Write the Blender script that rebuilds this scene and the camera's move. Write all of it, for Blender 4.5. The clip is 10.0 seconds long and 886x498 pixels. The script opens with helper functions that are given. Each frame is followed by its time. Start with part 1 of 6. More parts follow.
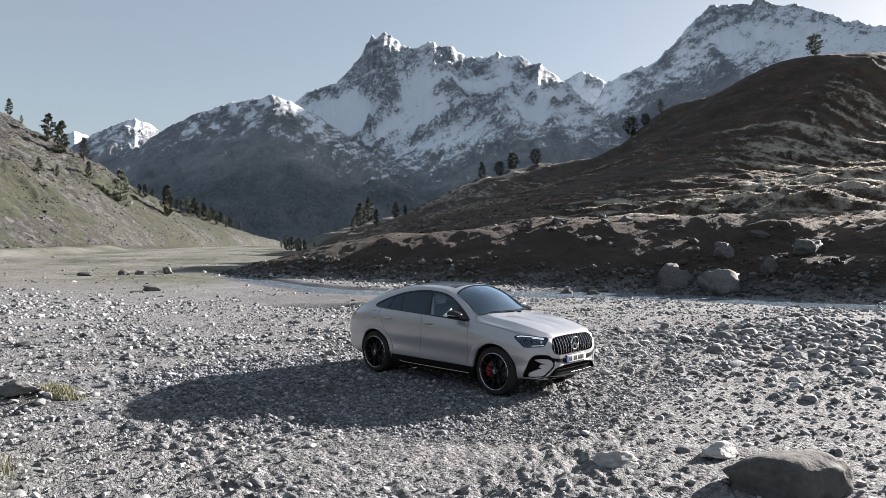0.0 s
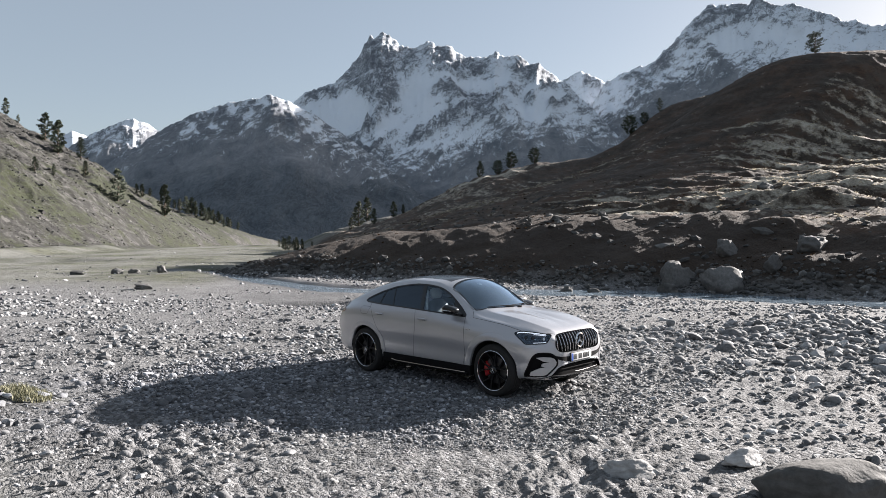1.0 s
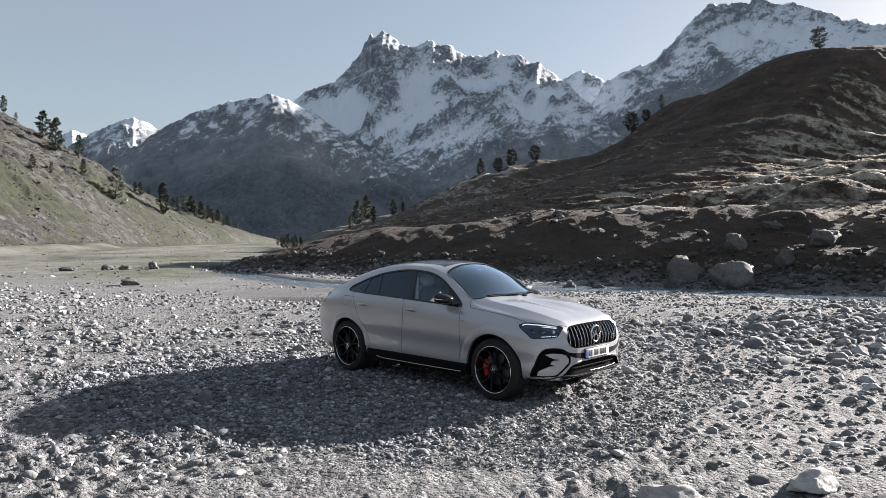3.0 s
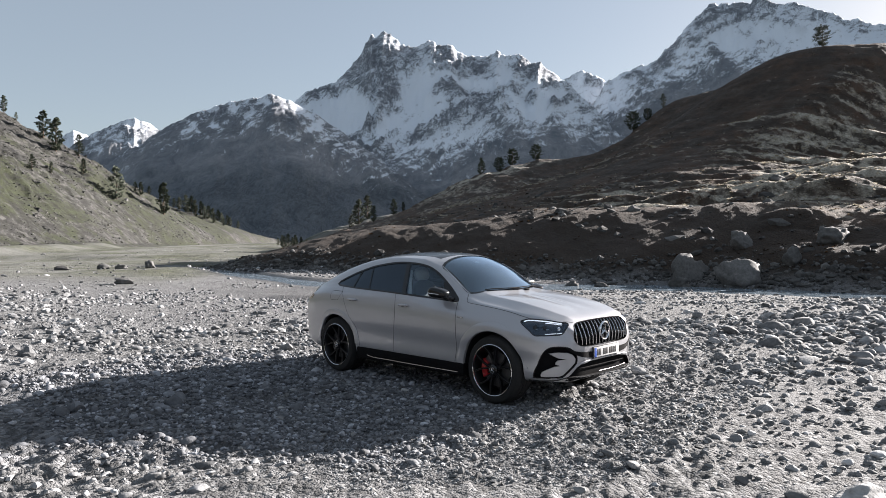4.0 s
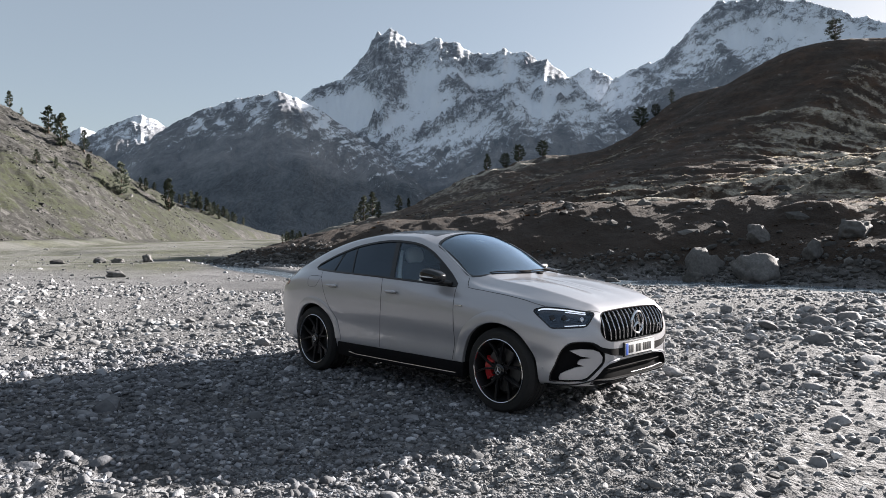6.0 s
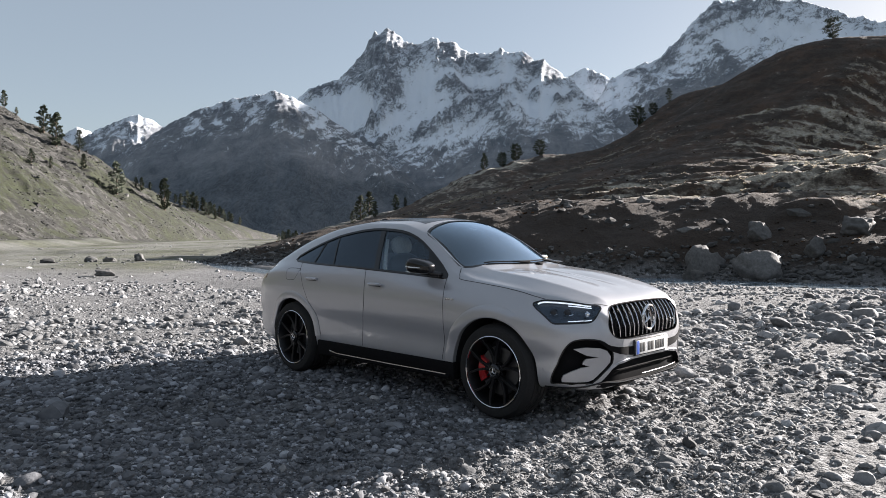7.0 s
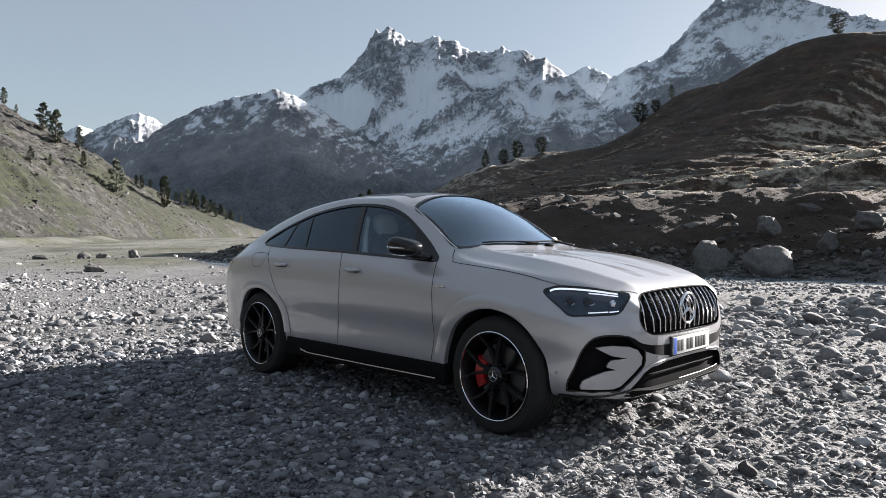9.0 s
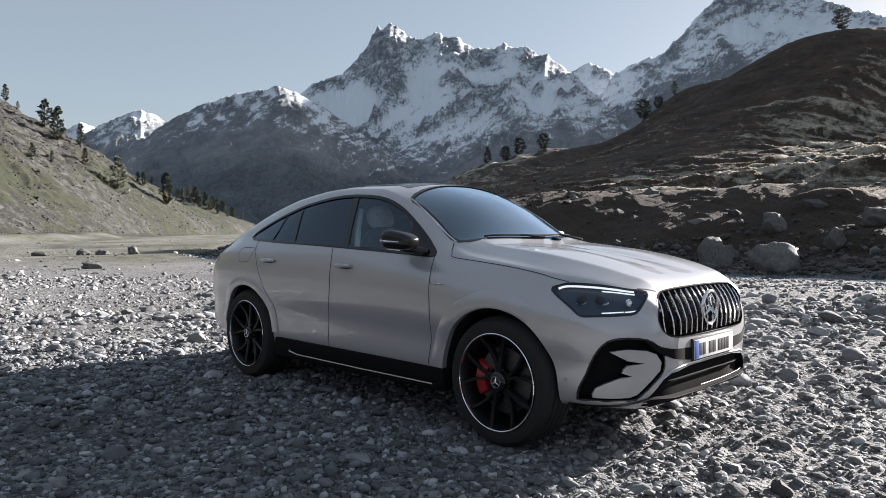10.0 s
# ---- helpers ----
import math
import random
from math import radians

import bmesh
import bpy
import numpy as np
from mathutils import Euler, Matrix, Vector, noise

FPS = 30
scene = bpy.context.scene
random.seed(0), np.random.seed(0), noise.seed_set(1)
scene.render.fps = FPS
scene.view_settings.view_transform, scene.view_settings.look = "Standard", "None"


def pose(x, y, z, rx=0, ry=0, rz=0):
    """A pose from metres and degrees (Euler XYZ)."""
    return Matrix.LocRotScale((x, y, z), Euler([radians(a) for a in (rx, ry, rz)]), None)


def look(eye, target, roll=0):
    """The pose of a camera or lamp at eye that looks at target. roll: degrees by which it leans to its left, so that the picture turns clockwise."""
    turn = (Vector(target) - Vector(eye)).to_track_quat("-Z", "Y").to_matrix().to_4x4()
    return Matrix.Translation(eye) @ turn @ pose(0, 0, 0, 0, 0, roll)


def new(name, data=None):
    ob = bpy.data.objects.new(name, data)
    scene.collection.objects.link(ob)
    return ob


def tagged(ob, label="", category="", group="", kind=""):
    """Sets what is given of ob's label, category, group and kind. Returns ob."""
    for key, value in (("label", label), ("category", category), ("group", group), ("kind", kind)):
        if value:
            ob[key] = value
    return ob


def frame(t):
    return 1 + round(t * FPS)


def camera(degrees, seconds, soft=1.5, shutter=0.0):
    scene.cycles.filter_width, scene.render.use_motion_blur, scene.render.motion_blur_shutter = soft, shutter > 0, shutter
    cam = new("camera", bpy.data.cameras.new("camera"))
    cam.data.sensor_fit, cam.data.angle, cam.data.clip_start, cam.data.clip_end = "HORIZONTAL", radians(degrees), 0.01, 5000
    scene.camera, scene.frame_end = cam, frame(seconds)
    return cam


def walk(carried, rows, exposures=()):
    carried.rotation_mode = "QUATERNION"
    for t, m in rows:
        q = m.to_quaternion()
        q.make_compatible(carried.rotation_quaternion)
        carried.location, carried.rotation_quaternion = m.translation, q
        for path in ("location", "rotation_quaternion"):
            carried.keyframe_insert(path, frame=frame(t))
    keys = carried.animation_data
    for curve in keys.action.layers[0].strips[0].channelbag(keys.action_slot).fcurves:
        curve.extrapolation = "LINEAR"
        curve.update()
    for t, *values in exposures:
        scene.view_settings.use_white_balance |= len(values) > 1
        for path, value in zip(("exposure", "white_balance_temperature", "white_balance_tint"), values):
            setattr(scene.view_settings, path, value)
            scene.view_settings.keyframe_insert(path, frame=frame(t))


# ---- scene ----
cam = camera(64.6, 10.0, 0.9)
PATH = [
    (0, -0.441, -12.795, 2.483, -0.096, -0.751, 0.271),
    (0.5, -0.413, -12.393, 2.399, -0.186, -0.745, 0.285),
    (1, -0.382, -11.992, 2.321, -0.219, -0.760, 0.308),
    (1.5, -0.353, -11.593, 2.246, -0.216, -0.808, 0.322),
    (2, -0.327, -11.198, 2.171, -0.220, -0.820, 0.311),
    (2.5, -0.303, -10.809, 2.098, -0.218, -0.836, 0.290),
    (4, -0.192, -9.683, 1.889, -0.115, -0.812, 0.326),
    (4.5, -0.163, -9.297, 1.823, -0.001, -0.878, 0.267),
    (5, -0.139, -8.911, 1.756, 0.222, -0.945, 0.184),
    (5.5, -0.117, -8.526, 1.693, 0.418, -1.004, 0.122),
    (7, -0.016, -7.436, 1.501, 0.125, -1.016, 0.192),
    (7.5, 0.017, -7.123, 1.455, 0.108, -1.076, 0.194),
    (8, 0.040, -6.825, 1.407, 0.082, -1.112, 0.210),
    (8.5, 0.055, -6.551, 1.359, 0.155, -1.100, 0.194),
    (9, 0.067, -6.304, 1.319, 0.229, -1.141, 0.148),
    (9.5, 0.078, -6.085, 1.295, 0.304, -1.225, 0.130),
    (10, 0.090, -5.884, 1.290, 0.381, -1.391, 0.141),
]
walk(cam, [(t, pose(x, y, z, 90 + pitch, roll, yaw)) for t, x, y, z, yaw, pitch, roll in PATH], [(0, 1.89, 6650, 14), (10, 1.89, 6650, 14)])

# ---------- light ----------
SUN_ELEV, SUN_AZ = 18.0, 33.7          # degrees up; degrees ahead of +x
world = bpy.data.worlds.new("world")
scene.world = world
world.use_nodes = True
wt = world.node_tree
sky = wt.nodes.new("ShaderNodeTexSky")
sky.sky_type, sky.sun_disc = "NISHITA", False
sky.sun_elevation, sky.sun_rotation = radians(SUN_ELEV), radians(90 - SUN_AZ)
sky.altitude, sky.air_density, sky.dust_density, sky.ozone_density = 1000, 1.0, 2.4, 1.0
wt.nodes["Background"].inputs["Strength"].default_value = 0.050
veil = wt.nodes.new("ShaderNodeMix")      # thin high haze over the clear sky
veil.data_type = "RGBA"
veil.inputs[0].default_value = 0.55
veil.inputs[7].default_value = (2.22, 2.58, 2.72, 1)
wt.links.new(sky.outputs[0], veil.inputs[6])
wt.links.new(veil.outputs[2], wt.nodes["Background"].inputs["Color"])
sun = new("sun", bpy.data.lights.new("sun", "SUN"))
sun.data.energy, sun.data.angle, sun.data.color = 5.0, radians(0.53), (1.0, 0.965, 0.92)
sun_dir = Vector((math.cos(radians(SUN_AZ)) * math.cos(radians(SUN_ELEV)), math.sin(radians(SUN_AZ)) * math.cos(radians(SUN_ELEV)), math.sin(radians(SUN_ELEV))))
sun.matrix_world = look(sun_dir * 50, (0, 0, 0))


# ---------- numeric helpers ----------
def smooth(a, b, v):
    q = np.clip((v - a) / (b - a), 0, 1)
    return q * q * (3 - 2 * q)


def grain(x, y, seed=0):
    """Gradient noise, about -0.7 to 0.7, one cell a unit."""
    x, y = np.asarray(x, float), np.asarray(y, float)
    xi, yi = np.floor(x).astype(np.int64), np.floor(y).astype(np.int64)
    fx, fy = x - xi, y - yi

    def corner(i, j):
        h = (i * 374761393 + j * 668265263 + seed * 362437) & 0xFFFFFFFF
        h = ((h ^ (h >> 13)) * 1274126177) & 0xFFFFFFFF
        h = h ^ (h >> 16)
        a = (h & 1023) * (2 * math.pi / 1024)
        return np.cos(a), np.sin(a)

    sx, sy = fx ** 3 * (fx * (fx * 6 - 15) + 10), fy ** 3 * (fy * (fy * 6 - 15) + 10)
    total = 0
    for i in (0, 1):
        for j in (0, 1):
            cx, cy = corner(xi + i, yi + j)
            total = total + (cx * (fx - i) + cy * (fy - j)) * (sx if i else 1 - sx) * (sy if j else 1 - sy)
    return total


def fractal(x, y, octaves=4, seed=0, gain=0.5):
    return sum(gain ** k * grain(x * 2 ** k, y * 2 ** k, seed + k) for k in range(octaves))


def ridged(x, y, octaves=5, seed=0, gain=0.5):
    return sum(gain ** k * (1 - 2.2 * np.abs(grain(x * 2 ** k, y * 2 ** k, seed + k))) for k in range(octaves))


def bump_at(x, y, cx, cy, r, h):
    return h * np.exp(-((x - cx) ** 2 + (y - cy) ** 2) / (2 * r * r))


# ---------- materials ----------
class Nodes:
    """A small shorthand for building node materials."""

    def __init__(self, name):
        self.mat = bpy.data.materials.new(name)
        self.mat.use_nodes = True
        self.tree = self.mat.node_tree
        self.bsdf = self.tree.nodes["Principled BSDF"]
        self.pos = None

    def add(self, kind, **values):
        n = self.tree.nodes.new(kind)
        for k, v in values.items():
            if k.startswith("in_"):
                key = k[3:].replace("_", " ")
                self.put(n.inputs[int(key) if key.isdigit() else key], v)
            else:
                setattr(n, k, v)
        return n

    def put(self, socket, v):
        if isinstance(v, bpy.types.NodeSocket):
            self.tree.links.new(v, socket)
        elif isinstance(v, tuple) and len(v) == 3 and socket.type == "RGBA":
            socket.default_value = (*v, 1)
        else:
            socket.default_value = v

    def where(self):
        if not self.pos:
            self.pos = self.add("ShaderNodeNewGeometry").outputs["Position"]
        return self.pos

    def noise(self, scale, detail=4, vector=None, rough=0.55):
        return self.add("ShaderNodeTexNoise", in_Vector=vector or self.where(), in_Scale=scale, in_Detail=detail, in_Roughness=rough).outputs["Fac"]

    def ramp(self, fac, *stops):
        n = self.add("ShaderNodeValToRGB", in_Fac=fac)
        e = n.color_ramp.elements
        while len(e) < len(stops):
            e.new(0.5)
        for k, (p, c) in enumerate(stops):
            e[k].position, e[k].color = p, (*c, 1) if isinstance(c, tuple) else (c, c, c, 1)
        return n.outputs["Color"]

    def mix(self, fac, a, b, mode="MIX"):
        n = self.add("ShaderNodeMix", data_type="RGBA", blend_type=mode)
        self.put(n.inputs[0], fac), self.put(n.inputs[6], a), self.put(n.inputs[7], b)
        return n.outputs[2]

    def math(self, op, a, b=0.0, c=0.0):
        n = self.add("ShaderNodeMath", operation=op)
        self.put(n.inputs[0], a), self.put(n.inputs[1], b), self.put(n.inputs[2], c)
        return n.outputs[0]

    def attr(self, name):
        return self.add("ShaderNodeAttribute", attribute_name=name).outputs["Fac"]

    def random(self):
        return self.add("ShaderNodeObjectInfo").outputs["Random"]

    def island(self):
        return self.add("ShaderNodeNewGeometry").outputs["Random Per Island"]

    def bump(self, height, strength=0.5, distance=0.02, under=None):
        n = self.add("ShaderNodeBump", in_Strength=strength, in_Distance=distance, in_Height=height)
        if under:
            self.put(n.inputs["Normal"], under)
        return n.outputs["Normal"]

    def done(self, **values):
        for k, v in values.items():
            self.put(self.bsdf.inputs[k.replace("_", " ")], v)
        return self.mat


def plain(name, color, rough=0.5, metal=0.0, coat=0.0, grain_scale=40, wear=0.06):
    m = Nodes(name)
    f = m.noise(grain_scale, 5)
    dark = tuple(c * (1 - 2 * wear) for c in color)
    lite = tuple(min(1, c * (1 + 2 * wear)) for c in color)
    return m.done(Base_Color=m.ramp(f, (0.3, dark), (0.7, lite)), Roughness=m.math("MULTIPLY_ADD", f, 0.12, max(0.02, rough - 0.06)), Metallic=metal, Coat_Weight=coat, Coat_Roughness=0.04)


def ground_material():
    m = Nodes("ground")
    heath, meadow, damp = m.attr("heath"), m.attr("meadow"), m.attr("damp")
    # gravel and silt of the river bed
    vor = m.add("ShaderNodeTexVoronoi", in_Vector=m.where(), in_Scale=19.0, in_Randomness=1.0)
    vor2 = m.add("ShaderNodeTexVoronoi", in_Vector=m.where(), in_Scale=55.0)
    vor3 = m.add("ShaderNodeTexVoronoi", in_Vector=m.where(), in_Scale=5.0)
    patch = m.noise(0.35, 5)
    fine = m.noise(70, 4)
    cell = m.ramp(vor.outputs["Color"], (0.0, (0.05, 0.05, 0.05)), (0.6, (0.168, 0.169, 0.171)), (1.0, (0.355, 0.356, 0.358)))
    silt = m.ramp(fine, (0.3, (0.128, 0.129, 0.130)), (0.7, (0.222, 0.223, 0.224)))
    sandy = m.ramp(patch, (0.50, 0.0), (0.68, 1.0))
    silt = m.mix(0.55, silt, m.mix(1.0, silt, m.ramp(vor2.outputs["Color"], (0.0, 0.35), (1.0, 1.5)), "MULTIPLY"))
    gravel = m.mix(m.math("MULTIPLY", sandy, 0.75), cell, silt)
    far = m.add("ShaderNodeSeparateXYZ", in_Vector=m.where()).outputs["Y"]
    gravel = m.mix(m.math("MULTIPLY", m.ramp(m.math("DIVIDE", far, 200.0), (0.2, 0.0), (0.4, 0.8)), m.ramp(m.noise(0.12, 6), (0.38, 0.2), (0.6, 1.0))), gravel, (0.128, 0.126, 0.092))
    turf = m.mix(m.ramp(m.noise(0.06, 8, rough=0.7), (0.42, 0.0), (0.60, 1.0)), m.ramp(fine, (0.3, (0.118, 0.120, 0.106)), (0.7, (0.210, 0.212, 0.192))), m.ramp(m.noise(0.5, 8, rough=0.75), (0.40, (0.034, 0.037, 0.022)), (0.58, (0.100, 0.106, 0.064))))
    gravel = m.mix(m.attr("turf"), gravel, turf)
    # gravel in the car's shadow zone painted darker, in place of shade
    gravel = m.mix(m.attr("car_shade"), gravel, m.mix(1.0, cell, (0.97, 0.975, 1.0), "MULTIPLY"))
    gravel = m.mix(damp, gravel, m.mix(1.0, gravel, (0.35, 0.35, 0.36), "MULTIPLY"))
    # heath: dark brown shrubs, pale dry grass, bare grey soil; sunlit streaks and shaded banks painted in
    n1, n3 = m.noise(0.16, 6), m.noise(9, 5)
    slant = m.add("ShaderNodeMapping", in_Vector=m.where(), in_Rotation=(0.0, 0.0, -0.58), in_Scale=(1.0, 0.38, 1.0)).outputs[0]
    n2 = m.noise(0.9, 9, slant, 0.72)
    shrub = m.ramp(n3, (0.3, (0.011, 0.0068, 0.0037)), (0.7, (0.040, 0.0245, 0.0138)))
    rust = m.ramp(n3, (0.3, (0.034, 0.0185, 0.0100)), (0.7, (0.105, 0.056, 0.030)))
    straw_light = m.ramp(m.math("MULTIPLY_ADD", n3, 0.5, m.math("MULTIPLY", m.noise(2.6, 8, slant, 0.75), 0.5)), (0.36, (0.15, 0.13, 0.10)), (0.50, (0.36, 0.33, 0.27)), (0.62, (0.62, 0.575, 0.48)))
    # negative mask holds back rust and soil, painting shaded banks darker
    dense = m.ramp(m.math("ADD", m.attr("straw_light"), 1.0), (0.45, 0.12), (0.95, 1.0))
    h = m.mix(m.math("MULTIPLY", m.ramp(m.math("MULTIPLY_ADD", n1, 0.6, m.math("MULTIPLY", n2, 0.4)), (0.45, 0.0), (0.56, 0.95)), dense), shrub, rust)
    h = m.mix(m.math("MULTIPLY", m.ramp(m.noise(0.42, 10, slant, 0.78), (0.46, 0.0), (0.60, 0.75)), m.ramp(m.math("ADD", m.attr("straw_light"), 1.0), (0.45, 0.0), (1.0, 1.0))), h, m.ramp(n3, (0.3, (0.034, 0.027, 0.021)), (0.7, (0.095, 0.079, 0.061))))
    dry = m.math("ADD", n2, m.math("MULTIPLY_ADD", m.attr("straw_light"), 0.46, -0.16))
    h = m.mix(m.ramp(dry, (0.52, 0.0), (0.74, 1.0)), h, straw_light)
    # meadow on the far slope: olive grass with grey scree
    olive = m.ramp(n3, (0.3, (0.0105, 0.0140, 0.0042)), (0.7, (0.034, 0.0405, 0.0135)))
    tilted = m.add("ShaderNodeMapping", in_Vector=m.where(), in_Rotation=(0.0, 0.55, 0.0), in_Scale=(0.45, 1.0, 1.0)).outputs[0]
    blocks = m.add("ShaderNodeTexVoronoi", in_Vector=tilted, in_Scale=0.75).outputs["Color"]
    scree = m.ramp(m.math("MULTIPLY_ADD", m.noise(1.1, 9, tilted, 0.8), 0.75, m.math("MULTIPLY", blocks, 0.25)), (0.40, (0.010, 0.0098, 0.0092)), (0.50, (0.042, 0.0405, 0.038)), (0.64, (0.105, 0.101, 0.096)))
    far1 = m.noise(0.035, 8, tilted, 0.68)
    far2 = m.noise(0.16, 8, tilted, 0.72)
    bare = m.math("ADD", m.math("MULTIPLY_ADD", far2, 1.3, m.math("MULTIPLY_ADD", far1, 1.1, -0.58)), m.attr("bare"))
    g = m.mix(m.ramp(bare, (0.56, 0.0), (0.66, 1.0)), olive, scree)
    g = m.mix(m.ramp(m.noise(0.42, 9, tilted, 0.8), (0.475, 0.0), (0.55, 0.9)), g, (0.010, 0.0105, 0.0068))
    color = m.mix(heath, m.mix(meadow, gravel, g), h)
    d = m.math("ADD", m.math("MULTIPLY", vor.outputs["Distance"], -1.0), m.math("MULTIPLY", vor2.outputs["Distance"], -0.45))
    d = m.math("ADD", d, m.math("MULTIPLY", vor3.outputs["Distance"], -0.8))
    d = m.math("ADD", m.math("MULTIPLY", d, m.math("MULTIPLY_ADD", sandy, -0.75, 1.0)), m.math("MULTIPLY", m.noise(16, 6, rough=0.7), 0.8))
    near = m.bump(d, m.math("MULTIPLY_ADD", m.math("MAXIMUM", heath, meadow), -0.85, 1.0), 0.05)
    rough = m.bump(m.math("ADD", n3, m.math("MULTIPLY", n2, 3.0)), m.math("MULTIPLY", m.math("MAXIMUM", heath, meadow), 0.65), 0.20, near)
    return m.done(Base_Color=color, Roughness=m.math("MULTIPLY_ADD", damp, -0.5, 0.92), Normal=rough)


def mountain_material(name):
    """Snow, bare rock and wooded lower slopes, by the masks of the range, with haze in the colours."""
    m = Nodes(name)
    wob = m.add("ShaderNodeTexNoise", in_Vector=m.where(), in_Scale=0.006, in_Detail=3.0).outputs["Color"]
    bent = m.add("ShaderNodeVectorMath", operation="MULTIPLY_ADD", in_0=wob, in_1=(160.0, 160.0, 160.0), in_2=m.where()).outputs[0]
    fall = m.add("ShaderNodeMapping", in_Vector=bent, vector_type="TEXTURE", in_Rotation=(0.0, -0.55, 0.1), in_Scale=(1.9, 3.0, 1.0)).outputs[0]
    steep = m.add("ShaderNodeMapping", in_Vector=bent, vector_type="TEXTURE", in_Rotation=(0.0, 0.35, 0.1), in_Scale=(1.0, 3.0, 2.0)).outputs[0]
    n2, n3, n4 = m.noise(0.016, 9, fall, 0.68), m.noise(0.07, 8, fall, 0.78), m.noise(0.19, 6, steep, 0.75)
    cliff, wood = m.attr("cliff"), m.attr("wood")
    cracks = m.math("ABSOLUTE", m.math("MULTIPLY_ADD", m.noise(0.034, 6, steep, 0.62), 2.0, -1.0))
    veins = m.math("ABSOLUTE", m.math("MULTIPLY_ADD", m.noise(0.085, 5, bent, 0.66), 2.0, -1.0))
    # rock, slope and wood colours lifted and blued to paint in distance haze
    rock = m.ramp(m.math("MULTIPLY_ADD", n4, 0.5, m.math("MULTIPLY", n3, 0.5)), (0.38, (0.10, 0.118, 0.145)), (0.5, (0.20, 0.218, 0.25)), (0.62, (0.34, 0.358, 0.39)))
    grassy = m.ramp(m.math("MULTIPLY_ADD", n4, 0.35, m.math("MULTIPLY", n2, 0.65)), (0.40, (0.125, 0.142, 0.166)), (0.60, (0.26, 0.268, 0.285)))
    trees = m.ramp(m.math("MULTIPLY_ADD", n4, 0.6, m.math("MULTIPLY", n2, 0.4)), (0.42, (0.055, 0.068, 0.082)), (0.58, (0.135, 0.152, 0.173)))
    f = m.math("ADD", m.attr("snow"), m.math("MULTIPLY_ADD", n3, 3.0, -1.5))
    f = m.math("ADD", f, m.math("MULTIPLY_ADD", n4, 2.0, -1.0))
    f = m.math("ADD", f, m.math("MULTIPLY_ADD", n2, 1.2, -0.6))
    # snow lies in the cracks of the cliffs, rock breaks out along veins elsewhere
    f = m.math("ADD", f, m.math("MULTIPLY", cliff, m.math("MULTIPLY_ADD", m.math("MINIMUM", cracks, veins), -9.0, 0.78)))
    f = m.math("ADD", f, m.math("MULTIPLY", m.math("SUBTRACT", 1.0, cliff), m.math("MULTIPLY_ADD", cracks, 1.2, -0.2)))
    snow = m.ramp(f, (0.12, 0.0), (0.72, 1.0))
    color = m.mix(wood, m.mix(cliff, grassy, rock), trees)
    # snow blued for the same painted haze
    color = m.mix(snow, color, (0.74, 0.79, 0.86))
    relief = m.math("ADD", n2, m.math("MULTIPLY_ADD", n3, 0.7, m.math("MULTIPLY", n4, 0.35)))
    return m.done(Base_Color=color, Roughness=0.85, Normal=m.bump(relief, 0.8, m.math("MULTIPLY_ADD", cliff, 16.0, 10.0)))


def stone_material(name, low, high, per="island", skew=0.38):
    m = Nodes(name)
    pick = m.island() if per == "island" else m.random()
    f = m.noise(22, 6)
    base = m.ramp(pick, (0.0, low), (0.72, tuple((1 - skew) * a + skew * b for a, b in zip(low, high))), (1.0, high))
    vein = m.ramp(m.noise(7, 8, rough=0.7), (0.35, 0.62), (0.65, 1.15))
    color = m.mix(1.0, base, vein, "MULTIPLY")
    lichen = m.ramp(m.noise(3.1, 7), (0.6, 0.0), (0.72, 0.35))
    color = m.mix(lichen, color, (0.175, 0.174, 0.166))
    # stones in that zone painted darker and bluer, as if shaded
    color = m.mix(m.attr("car_shade"), color, m.mix(1.0, color, (0.86, 0.88, 0.93), "MULTIPLY"))
    return m.done(Base_Color=color, Roughness=0.86, Normal=m.bump(f, 0.55, 0.02))


M_GROUND = ground_material()
M_STONE = stone_material("river_stone", (0.095, 0.097, 0.100), (0.48, 0.484, 0.49))
# shaded copy of the river stone for pebbles round the car
M_SHADED_STONE = stone_material("shaded_pebbles", (0.078, 0.080, 0.083), (0.50, 0.505, 0.52), "island", 0.30)
M_STONE_ONE = stone_material("river_stone_single", (0.06, 0.06, 0.062), (0.42, 0.417, 0.412), "object")
M_BOULDER = stone_material("boulder_rock", (0.075, 0.073, 0.069), (0.125, 0.121, 0.114), "object")
M_GREY = stone_material("grey_rock", (0.10, 0.099, 0.096), (0.165, 0.162, 0.157), "object")
M_PALE = stone_material("pale_rock", (0.34, 0.337, 0.33), (0.44, 0.436, 0.43), "object")


# ---------- the lie of the land ----------
RIVER = ((40.0, -2.0), (24.0, 8.0), (16.8, 14.6), (14.2, 21.5), (10.5, 26.0), (4.6, 27.2), (-2.0, 27.4), (-7.0, 29.6), (-11.5, 36.5), (-15.6, 43.5), (-20.5, 51.5), (-29.0, 62.0))


def river_gap(x, y):
    """Distance from the river's middle line."""
    best = np.full(np.shape(x), 1e9)
    for (ax, ay), (bx, by) in zip(RIVER, RIVER[1:]):
        dx, dy = bx - ax, by - ay
        q = np.clip(((x - ax) * dx + (y - ay) * dy) / (dx * dx + dy * dy), 0, 1)
        best = np.minimum(best, np.hypot(x - ax - q * dx, y - ay - q * dy))
    return best


def hill_u(x, y):
    """Metres uphill from the foot of the near hill."""
    u = 0.836 * (x - 12.0) + 0.549 * (y - 33.0)
    v = -0.549 * (x - 12.0) + 0.836 * (y - 33.0)
    return u - 70.0 * smooth(30, 240, v) + 1.2 * grain(v / 9.0, u * 0 + 3.0, 5), v


